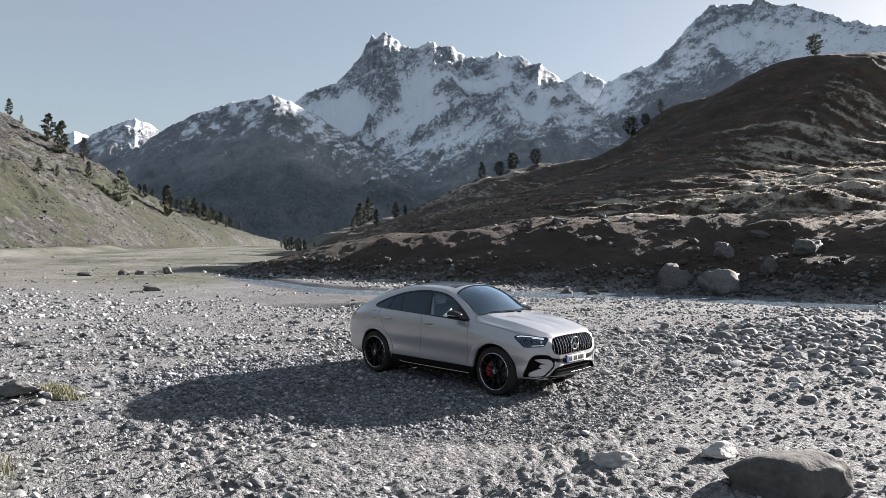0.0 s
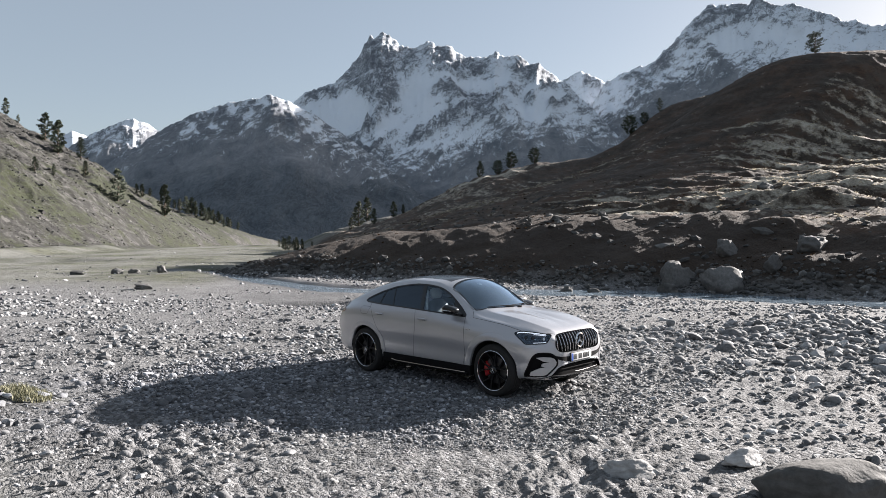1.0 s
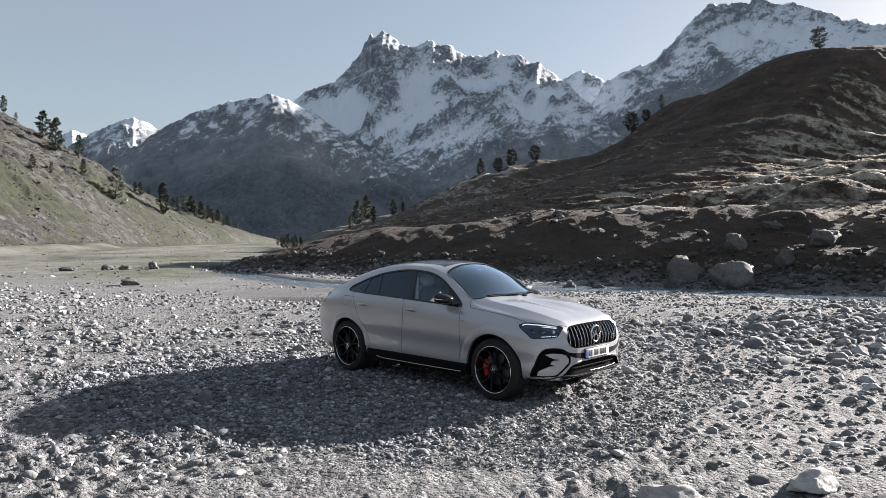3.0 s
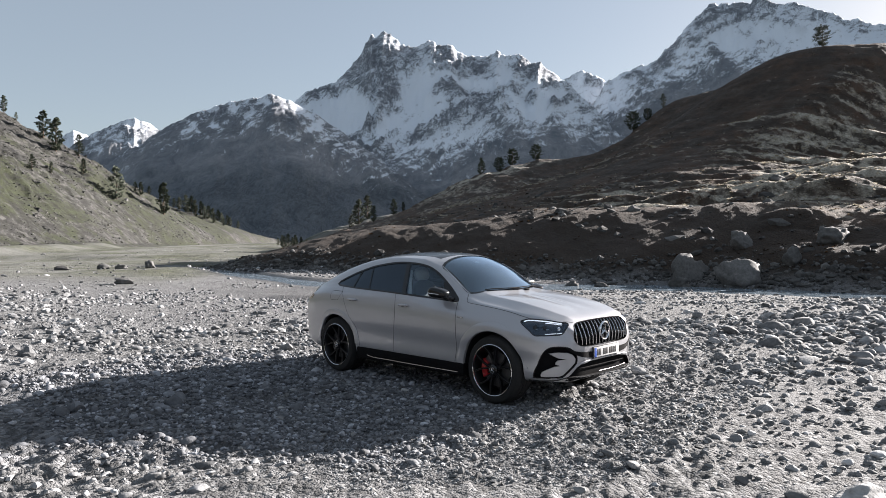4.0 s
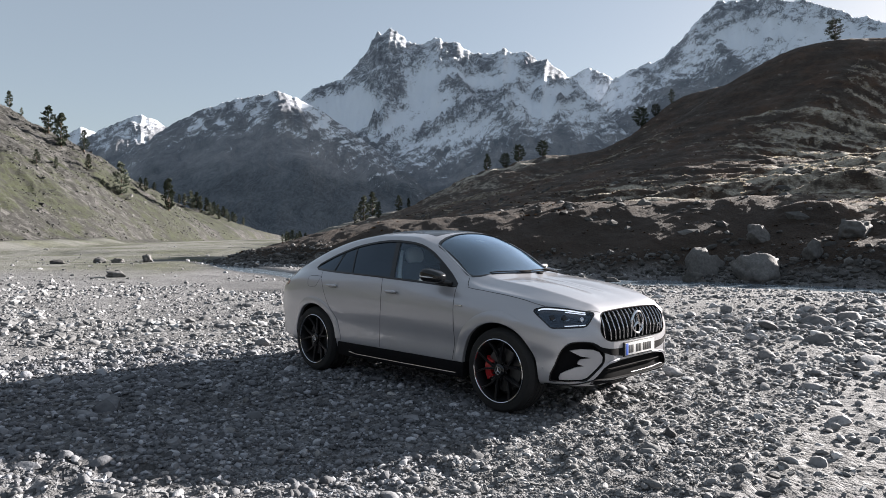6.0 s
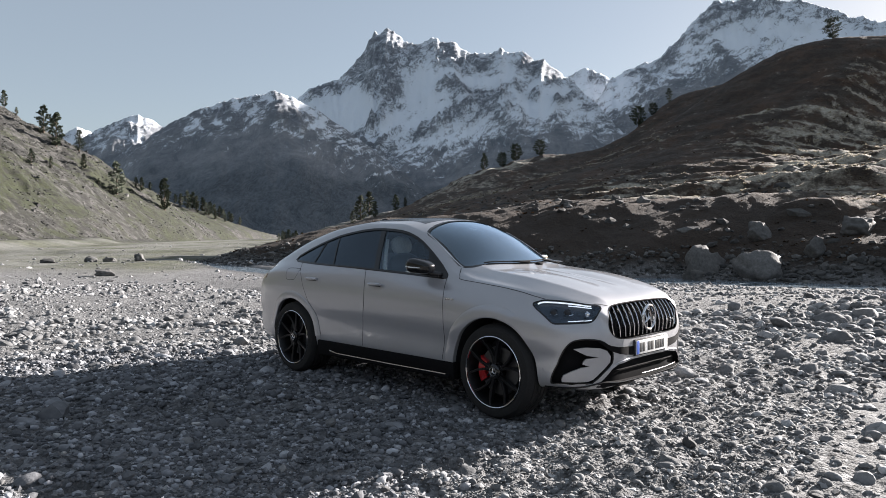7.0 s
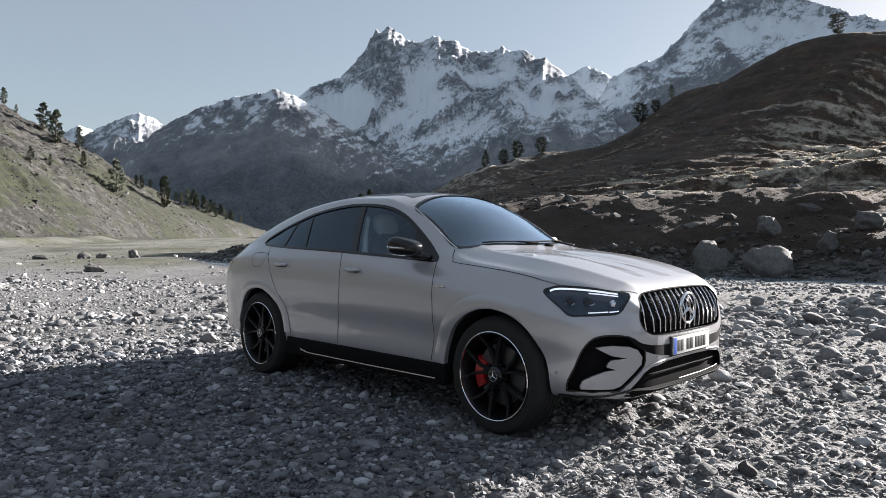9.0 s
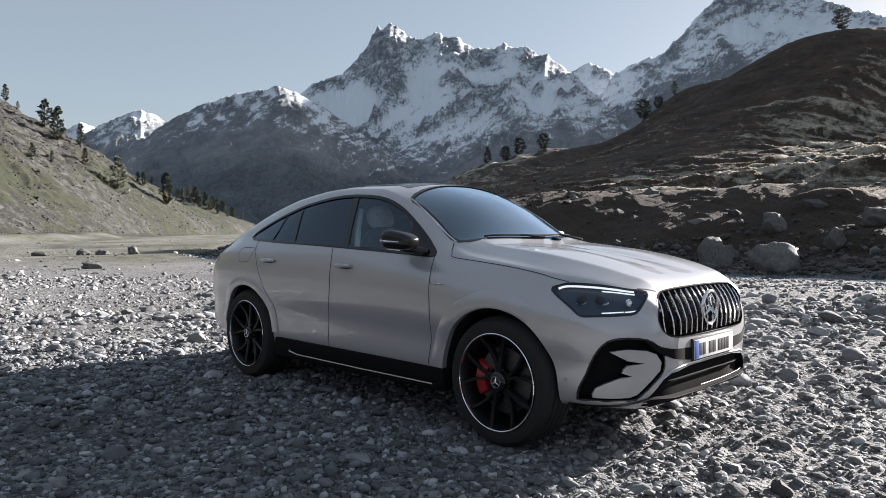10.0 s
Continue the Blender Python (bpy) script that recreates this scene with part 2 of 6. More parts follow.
FOOT_V = (-30, -10, -4, 0, 5, 9, 14, 19, 24, 29, 34, 40, 50, 60, 80, 95)
FOOT_S = (0, 0.3, 1.2, 3.6, 5.2, 7.2, 9.0, 11.2, 13.6, 16.2, 15.8, 13.2, 10.0, 7.0, 1.5, 0)


def toe_u(x, y):
    """Metres in from the edge of the low tongue that the hill pushes out along the stream."""
    u, v = hill_u(x, y)
    return u + np.interp(v, FOOT_V, FOOT_S) + 0.8 * grain(x / 3.5, y / 3.5, 6)


def terraces(u, v, wide, seed):
    """Trodden steps along the slope: how far into a step, from the outer edge of its tread."""
    s = (u + 2.4 * grain(v / 17, u / 13, seed) + 1.2 * grain(v / 6, u / 5, seed + 1) + 0.45 * grain(v / 2.2, u / 2.0, seed + 2)) / wide
    return s - np.floor(s)


TYRES = [(0.711 * x + 0.703 * y, -0.703 * x + 0.711 * y) for x in (1.4675, -1.4675) for y in (-0.83, 0.83)]
BENCH_V = (-40, -10, -3, 1, 3, 6.5, 10, 15, 20, 40)
BENCH_U = (34, 30, 26, 22, 17, 13.3, 10.9, 8.3, 7.0, 5.0)
# metres uphill of the first, flatness, width, and where it dies out
BENCHES = ((61.0, 0.45, 1.5, 34, 46), (53.0, 0.25, 1.1, 26, 40), (0.0, 0.32, 2.2, 19, 27), (7.5, 0.08, 2.0, 8, 18), (-7.0, 0.10, 1.8, 2, 6), (14.5, 0.09, 2.2, 6, 16), (22.0, 0.10, 2.4, 10, 22), (29.0, 0.08, 2.2, 8, 16), (44.0, 0.12, 2.6, 4, 14))


def land(x, y, fine=True):
    """Height, and the masks of heath, meadow, damp gravel, dry grass with painted sun, and painted car shade."""
    x, y = np.asarray(x, float), np.asarray(y, float)
    gap = river_gap(x, y)
    z = -0.55 * smooth(6, 26, y) - 1.2 * smooth(50, 120, y) + 2.2 * smooth(130, 300, y) - 70 * smooth(420, 900, y)
    z = z + bump_at(x, y, 10.5, 6.0, 3.2, 0.22) + bump_at(x, y, -6.6, -2.3, 0.45, 0.26) + bump_at(x, y, -5.6, -6.3, 0.7, 0.22)
    z = z + 0.05 * fractal(x / 2.2, y / 2.2, 3, 11) * (0.3 + 0.7 * smooth(2.2, 5, np.hypot(x, y))) + 0.12 * grain(x / 9, y / 9, 15) * smooth(3, 9, np.hypot(x, y))
    rough = 0.45 + 0.55 * smooth(-0.2, 0.25, grain(x / 2.4, y / 1.8, 19)) + bump_at(x, y, -4.8, -5.4, 1.5, 1.0)
    for tx, ty in TYRES:
        rough = rough * (1 - np.exp(-((x - tx) ** 2 + (y - ty) ** 2) / 0.18))
    z = z + rough * (1 - smooth(9, 22, np.hypot(x, y + 4))) * (0.046 * (ridged(x / 0.40, y / 0.40, 3, 21, 0.55) - 0.7) + 0.030 * fractal(x / 0.13, y / 0.13, 2, 25))
    z = z + 0.25 * fractal(x / 14, y / 14, 3, 17) * smooth(26, 60, np.hypot(x, y))
    z = z + (1 - smooth(-24, -12, x)) * (0.22 * smooth(66, 71, y + 5 * grain(x / 14, y * 0 + 2, 66)) + 0.7 * smooth(118, 126, y + 9 * grain(x / 22, y * 0 + 5, 67)) + 1.6 * smooth(-92, -101, x + 5 * grain(y / 18, x * 0, 68)) * smooth(60, 90, y))
    pool = np.hypot((x + 5.3) / 2.9, (y - 18.0) / 1.6)
    z = z - 0.42 * (1 - smooth(0.7, 1.15, pool))
    z = z - 0.30 * (1 - smooth(1.9, 3.2, gap + 1.5 * (1 - smooth(-10, -4, x))))
    # near hill
    u, v = hill_u(x, y)
    up = np.maximum(u - 1.0, 0)
    hill = 1.35 * smooth(-1.5, 2.5, u) + 1.1 * smooth(2, 10, u) + 0.245 * up
    hill = hill - 0.10 * np.maximum(u - 170, 0) - 0.22 * np.maximum(u - 260, 0)
    hill = hill + bump_at(x, y, 76, 126, 24, 14.6) * smooth(4, 28, v) + bump_at(x, y, 68, 178, 20, 10.0) + bump_at(x, y, 45, 186, 9, -10.0) + bump_at(x, y, 98, 138, 15, -15.0) + bump_at(x, y, 62, 360, 45, 1.0) + bump_at(x, y, 12, 190, 22, 7.0) + bump_at(x, y, 40, 150, 14, -5.0) + bump_at(x, y, -10, 188, 16, -1.6) + bump_at(x, y, 57, 172, 6, 1.8) + bump_at(x, y, 65, 124, 9, 1.7) + bump_at(x, y, 90, 124, 9, -1.8)
    sway = 11.0 * grain(v / 40, u / 40, 29) + 6.0 * grain(v / 14, u / 17, 30) + 1.6 * grain(v / 4, u / 5, 32)
    hill = hill + smooth(8, 50, u) * 2.0 * fractal((u + sway) / 34, v / 62, 3, 31)
    # grassy benches that run slantwise up the slope
    line = np.interp(v, BENCH_V, BENCH_U)
    # pale gathers where treads face the sun, to brighten the grass colour there
    pale = u * 0.0
    for up_by, flat, wide, v0, v1 in BENCHES:
        d = u - line - up_by + 1.6 * grain(v / 8.0, u / 12.0, 33) + 0.7 * fractal(v / 2.6, u / 2.0, 3, 34, 0.6)
        w = (1 - smooth(v0, v1, v)) * smooth(-60, -20, v) * (0.55 + 0.9 * smooth(-0.3, 0.3, grain(v / 7.0 + up_by, u / 11.0, 35)))
        hill = hill - flat * w * d * np.exp(-(d / wide) ** 2)
        pale = np.maximum(pale, w * np.exp(-((d + 0.3 * wide) / (0.85 * wide)) ** 2))
    # trodden terraces: level treads, steep risers
    wild = smooth(-0.25, 0.25, grain(u / 16 + 7, v / 30, 37))
    slope_on = 0.25 + 0.60 * (1 - smooth(20, 42, v)) * smooth(9, 15, u) * (1 - smooth(74, 88, u)) + 0.25 * smooth(38, 60, v) * (1 - smooth(55, 75, u))
    for wide, seed, share in ((8.5, 141, 0.50), (2.6, 145, 0.85), (1.1, 149, 0.6)):
        part_in = terraces(u, v, wide, seed)
        k = share * slope_on * (0.35 + 0.65 * wild) * smooth(5, 12, u)
        hill = hill + 0.36 * wide * k * (smooth(0.58, 1.0, part_in) - part_in)
        pale = np.maximum(pale, np.clip(1.25 * k + 0.5 * fractal(u / 2.2, v / 3.6, 4, seed + 3, 0.65), 0, 1) * smooth(0.0, 0.10, part_in) * (1 - smooth(0.35, 0.70, part_in)))
    side = 1 - smooth(-8, 3, v)
    hill = hill - 0.9 * side * smooth(2, 10, u)
    field = smooth(10 - 8 * side, 18 - 11 * side, u) * (1 - smooth(50, 72, u)) * (1 - smooth(6, 24, v))
    # unseen ground past the view's right edge drops so sun reaches the field
    hill = hill + (1 - smooth(10, 30, v)) * (smooth(18, 30, v) * 0.06 * (np.clip(u, 58, 92) - 58) * 37 / 34 - 0.06 * (np.clip(u, 15, 52) - 15)) - (1 - smooth(18, 30, v)) * 0.10 * np.maximum(u - 50, 0) - (1 - smooth(22, 30, v)) * 0.33 * np.maximum(u - np.maximum(39 + 2.2 * v, 20), 0)
    hill = hill + bump_at(x, y, 27.0, 38.6, 2.0, 1.0) + bump_at(x, y, 20.5, 33.0, 1.6, 0.7)
    lump = smooth(0, 8, u) * (0.5 + 0.5 * field)
    hill = hill + lump * (0.60 * fractal((u + 0.3 * sway) / 3.4, v / 5.6, 5, 47, 0.6) + 0.15 * (ridged((u + 0.3 * sway) / 2.2, v / 3.4, 3, 57) - 0.8))
    if fine:
        hill = hill + smooth(-1, 4, u) * 0.07 * fractal(x / 1.0, y / 1.0, 3, 51) * (1 - 0.5 * smooth(60, 160, y))
    q = y - 1.5 * x
    toe = toe_u(x, y)
    top = 13.0 + 2.5 * grain(x / 6, y / 6, 58) - 3.5 * smooth(14, 24, v)
    rise = top - 1.5 * np.log1p(np.exp((top - np.clip(toe, 0, 30)) / 1.5))
    low = 0.5 * smooth(-0.8, 2.0, toe) + 0.34 * np.maximum(rise, 0) * (1 - 0.5 * smooth(24, 40, v)) + 0.16 * smooth(0, 3, toe) * fractal(x / 2.2, y / 3.2, 4, 59, 0.62)
    hill = np.where(u > -2, hill, 0)
    z = z + np.where(toe > -1.2, np.maximum(hill, low), hill) * (1 - smooth(300, 480, q))
    z = z - 0.15 * np.maximum(q - 340, 0) * smooth(-112, -85, x)
    # far slope on the other bank
    w = -x - 105.0 + 7 * grain(y / 60, y * 0, 61)
    g = 1 - 0.5 * smooth(285, 365, y) - 0.4 * smooth(365, 460, y)
    slope = (0.66 * np.maximum(w, 0) - 0.18 * np.maximum(w - 55, 0)) * g
    slope = slope + smooth(2, 30, w) * (3.0 * fractal(x / 34, y / 34, 4, 71) + 1.2 * ridged(x / 17, y / 17, 3, 77, 0.55) + 0.9 * ridged(x / 5.5, y / 5.5, 3, 79, 0.6) + 0.42 * ridged(x / 2.6, y / 3.4, 2, 83, 0.6))
    z = z + np.where(w > 0, slope, 0)
    heath = smooth(-0.3, 2.2, np.maximum(u, toe + 0.6) + 1.3 * grain(x / 2.5, y / 2.5, 81)) * (1 - smooth(270, 330, q))
    meadow = np.maximum(smooth(-10, -4, w + 5 * fractal(x / 12, y / 12, 3, 85)), 0.35 * smooth(75, 150, y) * smooth(-0.1, 0.4, fractal(x / 22, y / 9, 3, 87)))
    tuft = bump_at(x, y, -6.4, -2.15, 0.5, 0.8) + bump_at(x, y, -5.6, -6.2, 0.75, 0.9)
    wet = 1 - smooth(0.7, 1.2, np.hypot((x + 5.0) / 6.5, (y - 22.5) / 4.6) + 0.25 * fractal(x / 2.5, y / 2.5, 3, 97))
    damp = np.maximum(np.maximum((1 - smooth(2.6, 4.0, gap + 1.2 * (1 - smooth(-10, -4, x)))) * (np.hypot(x, y) < 100), 1 - smooth(1.0, 1.35, pool)), 0.45 * wet)
    # pale dry grass, with sunlit treads, benches and field painted into it
    mid = 0.5 * smooth(40, 62, v) * (1 - smooth(48, 66, u)) * smooth(0.0, 0.5, 0.25 + fractal(u / 12, v / 22, 3, 39))
    brow = 0.9 * smooth(-0.35, 0.1, grain(x / 7, y / 7, 63)) * np.exp(-(np.hypot((x - 12) / 26, (y - 178) / 12)) ** 2)
    straw_light = np.clip(np.maximum(np.maximum(pale, 0.45 * field), np.maximum(mid, brow)), 0, 1) * smooth(6 - 3 * smooth(20, 30, v), 10 - 2 * smooth(20, 30, v), u)
    straw_light = np.maximum(straw_light, 0.8 * smooth(5, 8, toe) * (1 - smooth(1, 6, u)) * smooth(30, 42, v) * smooth(-0.15, 0.2, grain(x / 6, y / 6, 64)))
    # below nought: shade of the low bank and upper flank painted as shrub
    straw_light = straw_light - 0.6 * (1 - smooth(0, 1.0, straw_light * 3)) * (1 - smooth(9, 13, u)) * (1 - smooth(42, 58, v))
    straw_light = straw_light - 0.45 * (1 - smooth(0, 0.35, straw_light)) * smooth(24, 34, v) * smooth(28, 42, u)
    # zone of the car's shadow, ended at its near edge, for painted shade
    car_shade = 1 - smooth(0.75, 1.25, np.hypot((x + 3.1) / 3.6, (y + 1.3) / 3.2) + 0.35 * fractal(x / 2.6, y / 1.7, 3, 89))
    car_shade = car_shade * smooth(-4.2, -3.5, y + 0.5 * grain(x / 1.2, y / 1.2, 90))
    bare = 0.22 * smooth(26, 48, w + 8 * grain(y / 22, x / 22, 88)) + 0.20 * np.exp(-((w - 3) / 6.5) ** 2) * smooth(-0.1, 0.25, grain(y / 26, x / 40, 86)) - 0.10
    turf = smooth(26, 46, y + 8 * grain(x / 11, y / 11, 99)) * (1 - smooth(-14, -9, x + 0.12 * y))
    return z, heath, np.clip(np.maximum(meadow, tuft), 0, 1), damp, straw_light, car_shade, bare, turf


def mesh_from(name, verts, faces, mat, smooth_faces=True):
    me = bpy.data.meshes.new(name)
    verts, faces = np.asarray(verts, np.float32), np.asarray(faces, np.int32)
    n = faces.shape[1]
    me.vertices.add(len(verts))
    me.vertices.foreach_set("co", verts.ravel())
    me.loops.add(faces.size)
    me.loops.foreach_set("vertex_index", faces.ravel())
    me.polygons.add(len(faces))
    me.polygons.foreach_set("loop_start", np.arange(0, faces.size, n, dtype=np.int32))
    me.polygons.foreach_set("use_smooth", np.full(len(faces), smooth_faces))
    me.update(calc_edges=True)
    me.validate()
    if mat:
        me.materials.append(mat)
    return me


def grid_faces(rows, cols, wrap=False):
    a = np.arange(rows * cols).reshape(rows, cols)
    if wrap:
        a = np.concatenate([a, a[:, :1]], 1)
    return np.stack([a[:-1, :-1], a[:-1, 1:], a[1:, 1:], a[1:, :-1]], -1).reshape(-1, 4)


def build_ground():
    fine = np.radians(np.linspace(-41, 41, 440))
    rest = np.radians(np.linspace(41, 319, 90)[1:-1])
    ang = np.concatenate([fine, rest])
    rad = np.concatenate([[0.02], np.geomspace(0.8, 12, 190), np.geomspace(12, 34, 80)[1:], np.geomspace(34, 150, 220)[1:], np.geomspace(150, 420, 170)[1:], np.geomspace(420, 1100, 45)[1:]])
    a, r = np.meshgrid(ang, rad)
    x, y = r * np.sin(a), -9.0 + r * np.cos(a)
    z, heath, meadow, damp, straw_light, car_shade, bare, turf = land(x, y)
    verts = np.stack([x, y, z], -1).reshape(-1, 3)
    me = mesh_from("ground", verts, grid_faces(len(rad), len(ang), True)[:, ::-1], M_GROUND)
    for key, val in (("heath", heath), ("meadow", meadow), ("damp", damp), ("straw_light", straw_light), ("car_shade", car_shade), ("bare", bare), ("turf", turf)):
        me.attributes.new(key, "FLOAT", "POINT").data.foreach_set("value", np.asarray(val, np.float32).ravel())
    return tagged(new("ground", me), "grey gravel river bed rising into brown heath and grassy slopes", "ground", kind="structure")


ground = build_ground()

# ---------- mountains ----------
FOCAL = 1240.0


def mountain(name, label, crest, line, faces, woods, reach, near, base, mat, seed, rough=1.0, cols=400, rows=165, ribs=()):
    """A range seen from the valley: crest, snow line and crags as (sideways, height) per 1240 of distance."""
    cx, cy = np.array([c[0] for c in crest], float), np.array([c[1] for c in crest], float)
    q = np.linspace(cx[0], cx[-1], cols)
    top = np.interp(q, cx, cy)
    jag = fractal(q / 26, q * 0 + seed, 5, seed, 0.6)
    top = top + 6 * rough * (jag + 0.45 * ridged(q / 11, q * 0 + seed, 4, seed + 5, 0.6) - 0.3) * smooth(0, 60, top)
    s = np.concatenate([np.linspace(0, 1, rows), 1 + np.linspace(0.02, 0.35, 14)])
    qq, ss = np.meshgrid(q, s)
    stray = np.clip(1 - ss, 0, 1)
    tt = np.interp(qq + stray * (150 * grain(qq / 170, ss * 1.6, seed + 1) + 55 * grain(qq / 60, ss * 4, seed + 2)), q, top)
    tt = np.where(ss <= 1, tt, top[None, :])
    dist = reach * (near + (1 - near) * ss)
    az = np.arctan(qq / FOCAL)
    px_, py_ = dist * np.sin(az), dist * np.cos(az)
    peak = reach * np.cos(az) * tt / FOCAL
    f = np.where(ss <= 1, 0.72 * ss + 0.28 * ss ** 2.2, 1 - 1.3 * (ss - 1))
    z = base + (peak - base) * f
    high = FOCAL * z / (dist * np.cos(az))
    jx = qq + 9 * fractal(qq / 22, high / 22, 4, seed + 41, 0.6)
    jy = high + 9 * fractal(qq / 22, high / 22, 4, seed + 45, 0.6)
    crag = sum([k * np.exp(-(((jx - fx) / rx) ** 2 + ((jy - fy) / ry) ** 2) ** 2) for (fx, fy), rx, ry, k in faces], np.zeros_like(qq))
    for (ax, ay), (bx, by), wide, k in ribs:
        dx, dy = bx - ax, by - ay
        q1 = np.clip(((jx - ax) * dx + (jy - ay) * dy) / (dx * dx + dy * dy), 0, 1)
        crag = crag + k * np.exp(-((jx - ax - q1 * dx) ** 2 + (jy - ay - q1 * dy) ** 2) / wide ** 2)
    crag = np.clip(crag + 0.5 * smooth(0.88, 0.97, ss) * smooth(-0.4, 0.0, grain(qq / 20, ss * 3, seed + 43)), -0.9, 1.1)
    basin, crag = np.clip(-crag, 0, 1), np.clip(crag, 0, 1.1)
    scale = reach / 11.0
    wx = px_ + 0.35 * scale * grain(px_ / scale, py_ / scale, seed + 3)
    ribs = ridged(wx / scale, py_ / (scale * 1.9), 6, seed + 7, 0.52)
    fold = ridged(px_ / (scale * 2.6), py_ / (scale * 2.6), 3, seed + 17)
    edge = smooth(0, 0.25, ss) * (1 - 0.9 * smooth(0.80, 1.0, ss))
    z = z + rough * scale * edge * ((0.09 + 0.12 * np.clip(crag, 0, 1)) * (ribs - 0.9) + 0.16 * (fold - 0.6))
    z = z + rough * scale * (0.014 + 0.03 * crag) * ridged(px_ / (scale * 0.16), py_ / (scale * 0.16), 4, seed + 27, 0.6) * smooth(0.0, 0.3, ss) * (1 - 0.7 * smooth(0.93, 1.0, ss))
    lx, ly = np.array([c[0] for c in line], float), np.array([c[1] for c in line], float)
    over = jy - np.interp(jx, lx, ly)
    lean = 2.6 * grain(qq / 150, high / 150, seed + 49) - 0.3
    streak = 0.45 * fractal((qq - lean * high) / 12, (high + 0.5 * qq) / 24, 4, seed + 51, 0.6) + 0.8 * fractal((qq + 0.6 * high) / 46, (high - 0.42 * qq) / 11, 5, seed + 55, 0.62)
    snow = np.clip(over / 60, -1.5, 0.6) + 1.0 * streak * (1 - 0.75 * basin) - 1.25 * crag + 0.7 * basin + 0.55
    wood = smooth(-10, 45, woods - high + 22 * fractal(qq / 40, high / 25, 4, seed + 61, 0.6))
    verts = np.stack([px_ - 0.4, py_ - 12.8, z + 2.5], -1).reshape(-1, 3)
    me = mesh_from(name, verts, grid_faces(len(s), cols), mat)
    for key, val in (("snow", snow), ("cliff", np.clip(crag, 0, 1)), ("wood", wood)):
        me.attributes.new(key, "FLOAT", "POINT").data.foreach_set("value", np.asarray(val, np.float32).ravel())
    return tagged(new(name, me), label, "mountain", kind="structure")


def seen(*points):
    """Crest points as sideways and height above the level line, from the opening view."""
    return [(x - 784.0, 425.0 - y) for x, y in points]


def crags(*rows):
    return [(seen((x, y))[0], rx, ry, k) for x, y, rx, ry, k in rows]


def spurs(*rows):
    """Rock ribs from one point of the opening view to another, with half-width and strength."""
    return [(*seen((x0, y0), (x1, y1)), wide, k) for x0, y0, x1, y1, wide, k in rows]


M_MOUNT = mountain_material("hazed_mountain_rock")
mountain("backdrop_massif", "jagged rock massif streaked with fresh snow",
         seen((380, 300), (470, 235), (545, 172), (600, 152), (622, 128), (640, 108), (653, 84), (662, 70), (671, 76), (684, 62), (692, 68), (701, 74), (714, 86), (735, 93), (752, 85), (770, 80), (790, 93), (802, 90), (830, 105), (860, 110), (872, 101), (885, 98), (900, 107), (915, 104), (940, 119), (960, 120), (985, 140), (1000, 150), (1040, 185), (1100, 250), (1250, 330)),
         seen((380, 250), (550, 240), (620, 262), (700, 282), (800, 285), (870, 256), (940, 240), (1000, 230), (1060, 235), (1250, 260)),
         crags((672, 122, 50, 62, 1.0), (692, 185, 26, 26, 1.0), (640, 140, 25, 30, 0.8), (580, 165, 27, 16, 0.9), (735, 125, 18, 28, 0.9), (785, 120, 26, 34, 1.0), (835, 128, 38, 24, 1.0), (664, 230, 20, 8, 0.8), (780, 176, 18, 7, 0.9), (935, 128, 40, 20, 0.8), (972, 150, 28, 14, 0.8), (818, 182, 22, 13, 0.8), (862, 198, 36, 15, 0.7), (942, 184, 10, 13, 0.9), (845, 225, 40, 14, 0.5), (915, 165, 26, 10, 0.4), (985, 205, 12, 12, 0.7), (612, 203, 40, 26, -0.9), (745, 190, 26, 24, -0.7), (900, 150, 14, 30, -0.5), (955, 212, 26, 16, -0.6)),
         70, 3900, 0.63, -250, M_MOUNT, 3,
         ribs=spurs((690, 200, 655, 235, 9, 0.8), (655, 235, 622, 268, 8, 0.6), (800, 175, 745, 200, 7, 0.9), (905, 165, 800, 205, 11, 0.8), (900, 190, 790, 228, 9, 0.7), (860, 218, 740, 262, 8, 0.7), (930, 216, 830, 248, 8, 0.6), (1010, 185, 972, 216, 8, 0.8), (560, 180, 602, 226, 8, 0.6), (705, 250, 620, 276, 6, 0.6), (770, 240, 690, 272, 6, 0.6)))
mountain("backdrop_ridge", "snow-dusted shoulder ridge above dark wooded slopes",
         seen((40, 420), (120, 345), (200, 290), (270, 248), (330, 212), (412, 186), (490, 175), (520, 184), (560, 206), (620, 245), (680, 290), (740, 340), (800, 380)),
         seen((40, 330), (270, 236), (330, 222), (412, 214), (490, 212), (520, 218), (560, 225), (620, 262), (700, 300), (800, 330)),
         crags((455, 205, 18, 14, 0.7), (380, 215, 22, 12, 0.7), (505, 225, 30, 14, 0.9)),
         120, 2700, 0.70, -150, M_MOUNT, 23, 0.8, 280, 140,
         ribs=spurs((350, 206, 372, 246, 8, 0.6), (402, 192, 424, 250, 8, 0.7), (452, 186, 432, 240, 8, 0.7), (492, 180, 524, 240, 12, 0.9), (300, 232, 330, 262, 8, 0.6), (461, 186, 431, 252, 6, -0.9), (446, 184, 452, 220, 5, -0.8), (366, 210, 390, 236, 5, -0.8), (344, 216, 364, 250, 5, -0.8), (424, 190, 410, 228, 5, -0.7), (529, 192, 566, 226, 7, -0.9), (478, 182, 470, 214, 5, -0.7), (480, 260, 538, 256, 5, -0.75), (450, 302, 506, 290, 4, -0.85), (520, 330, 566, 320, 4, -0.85)))
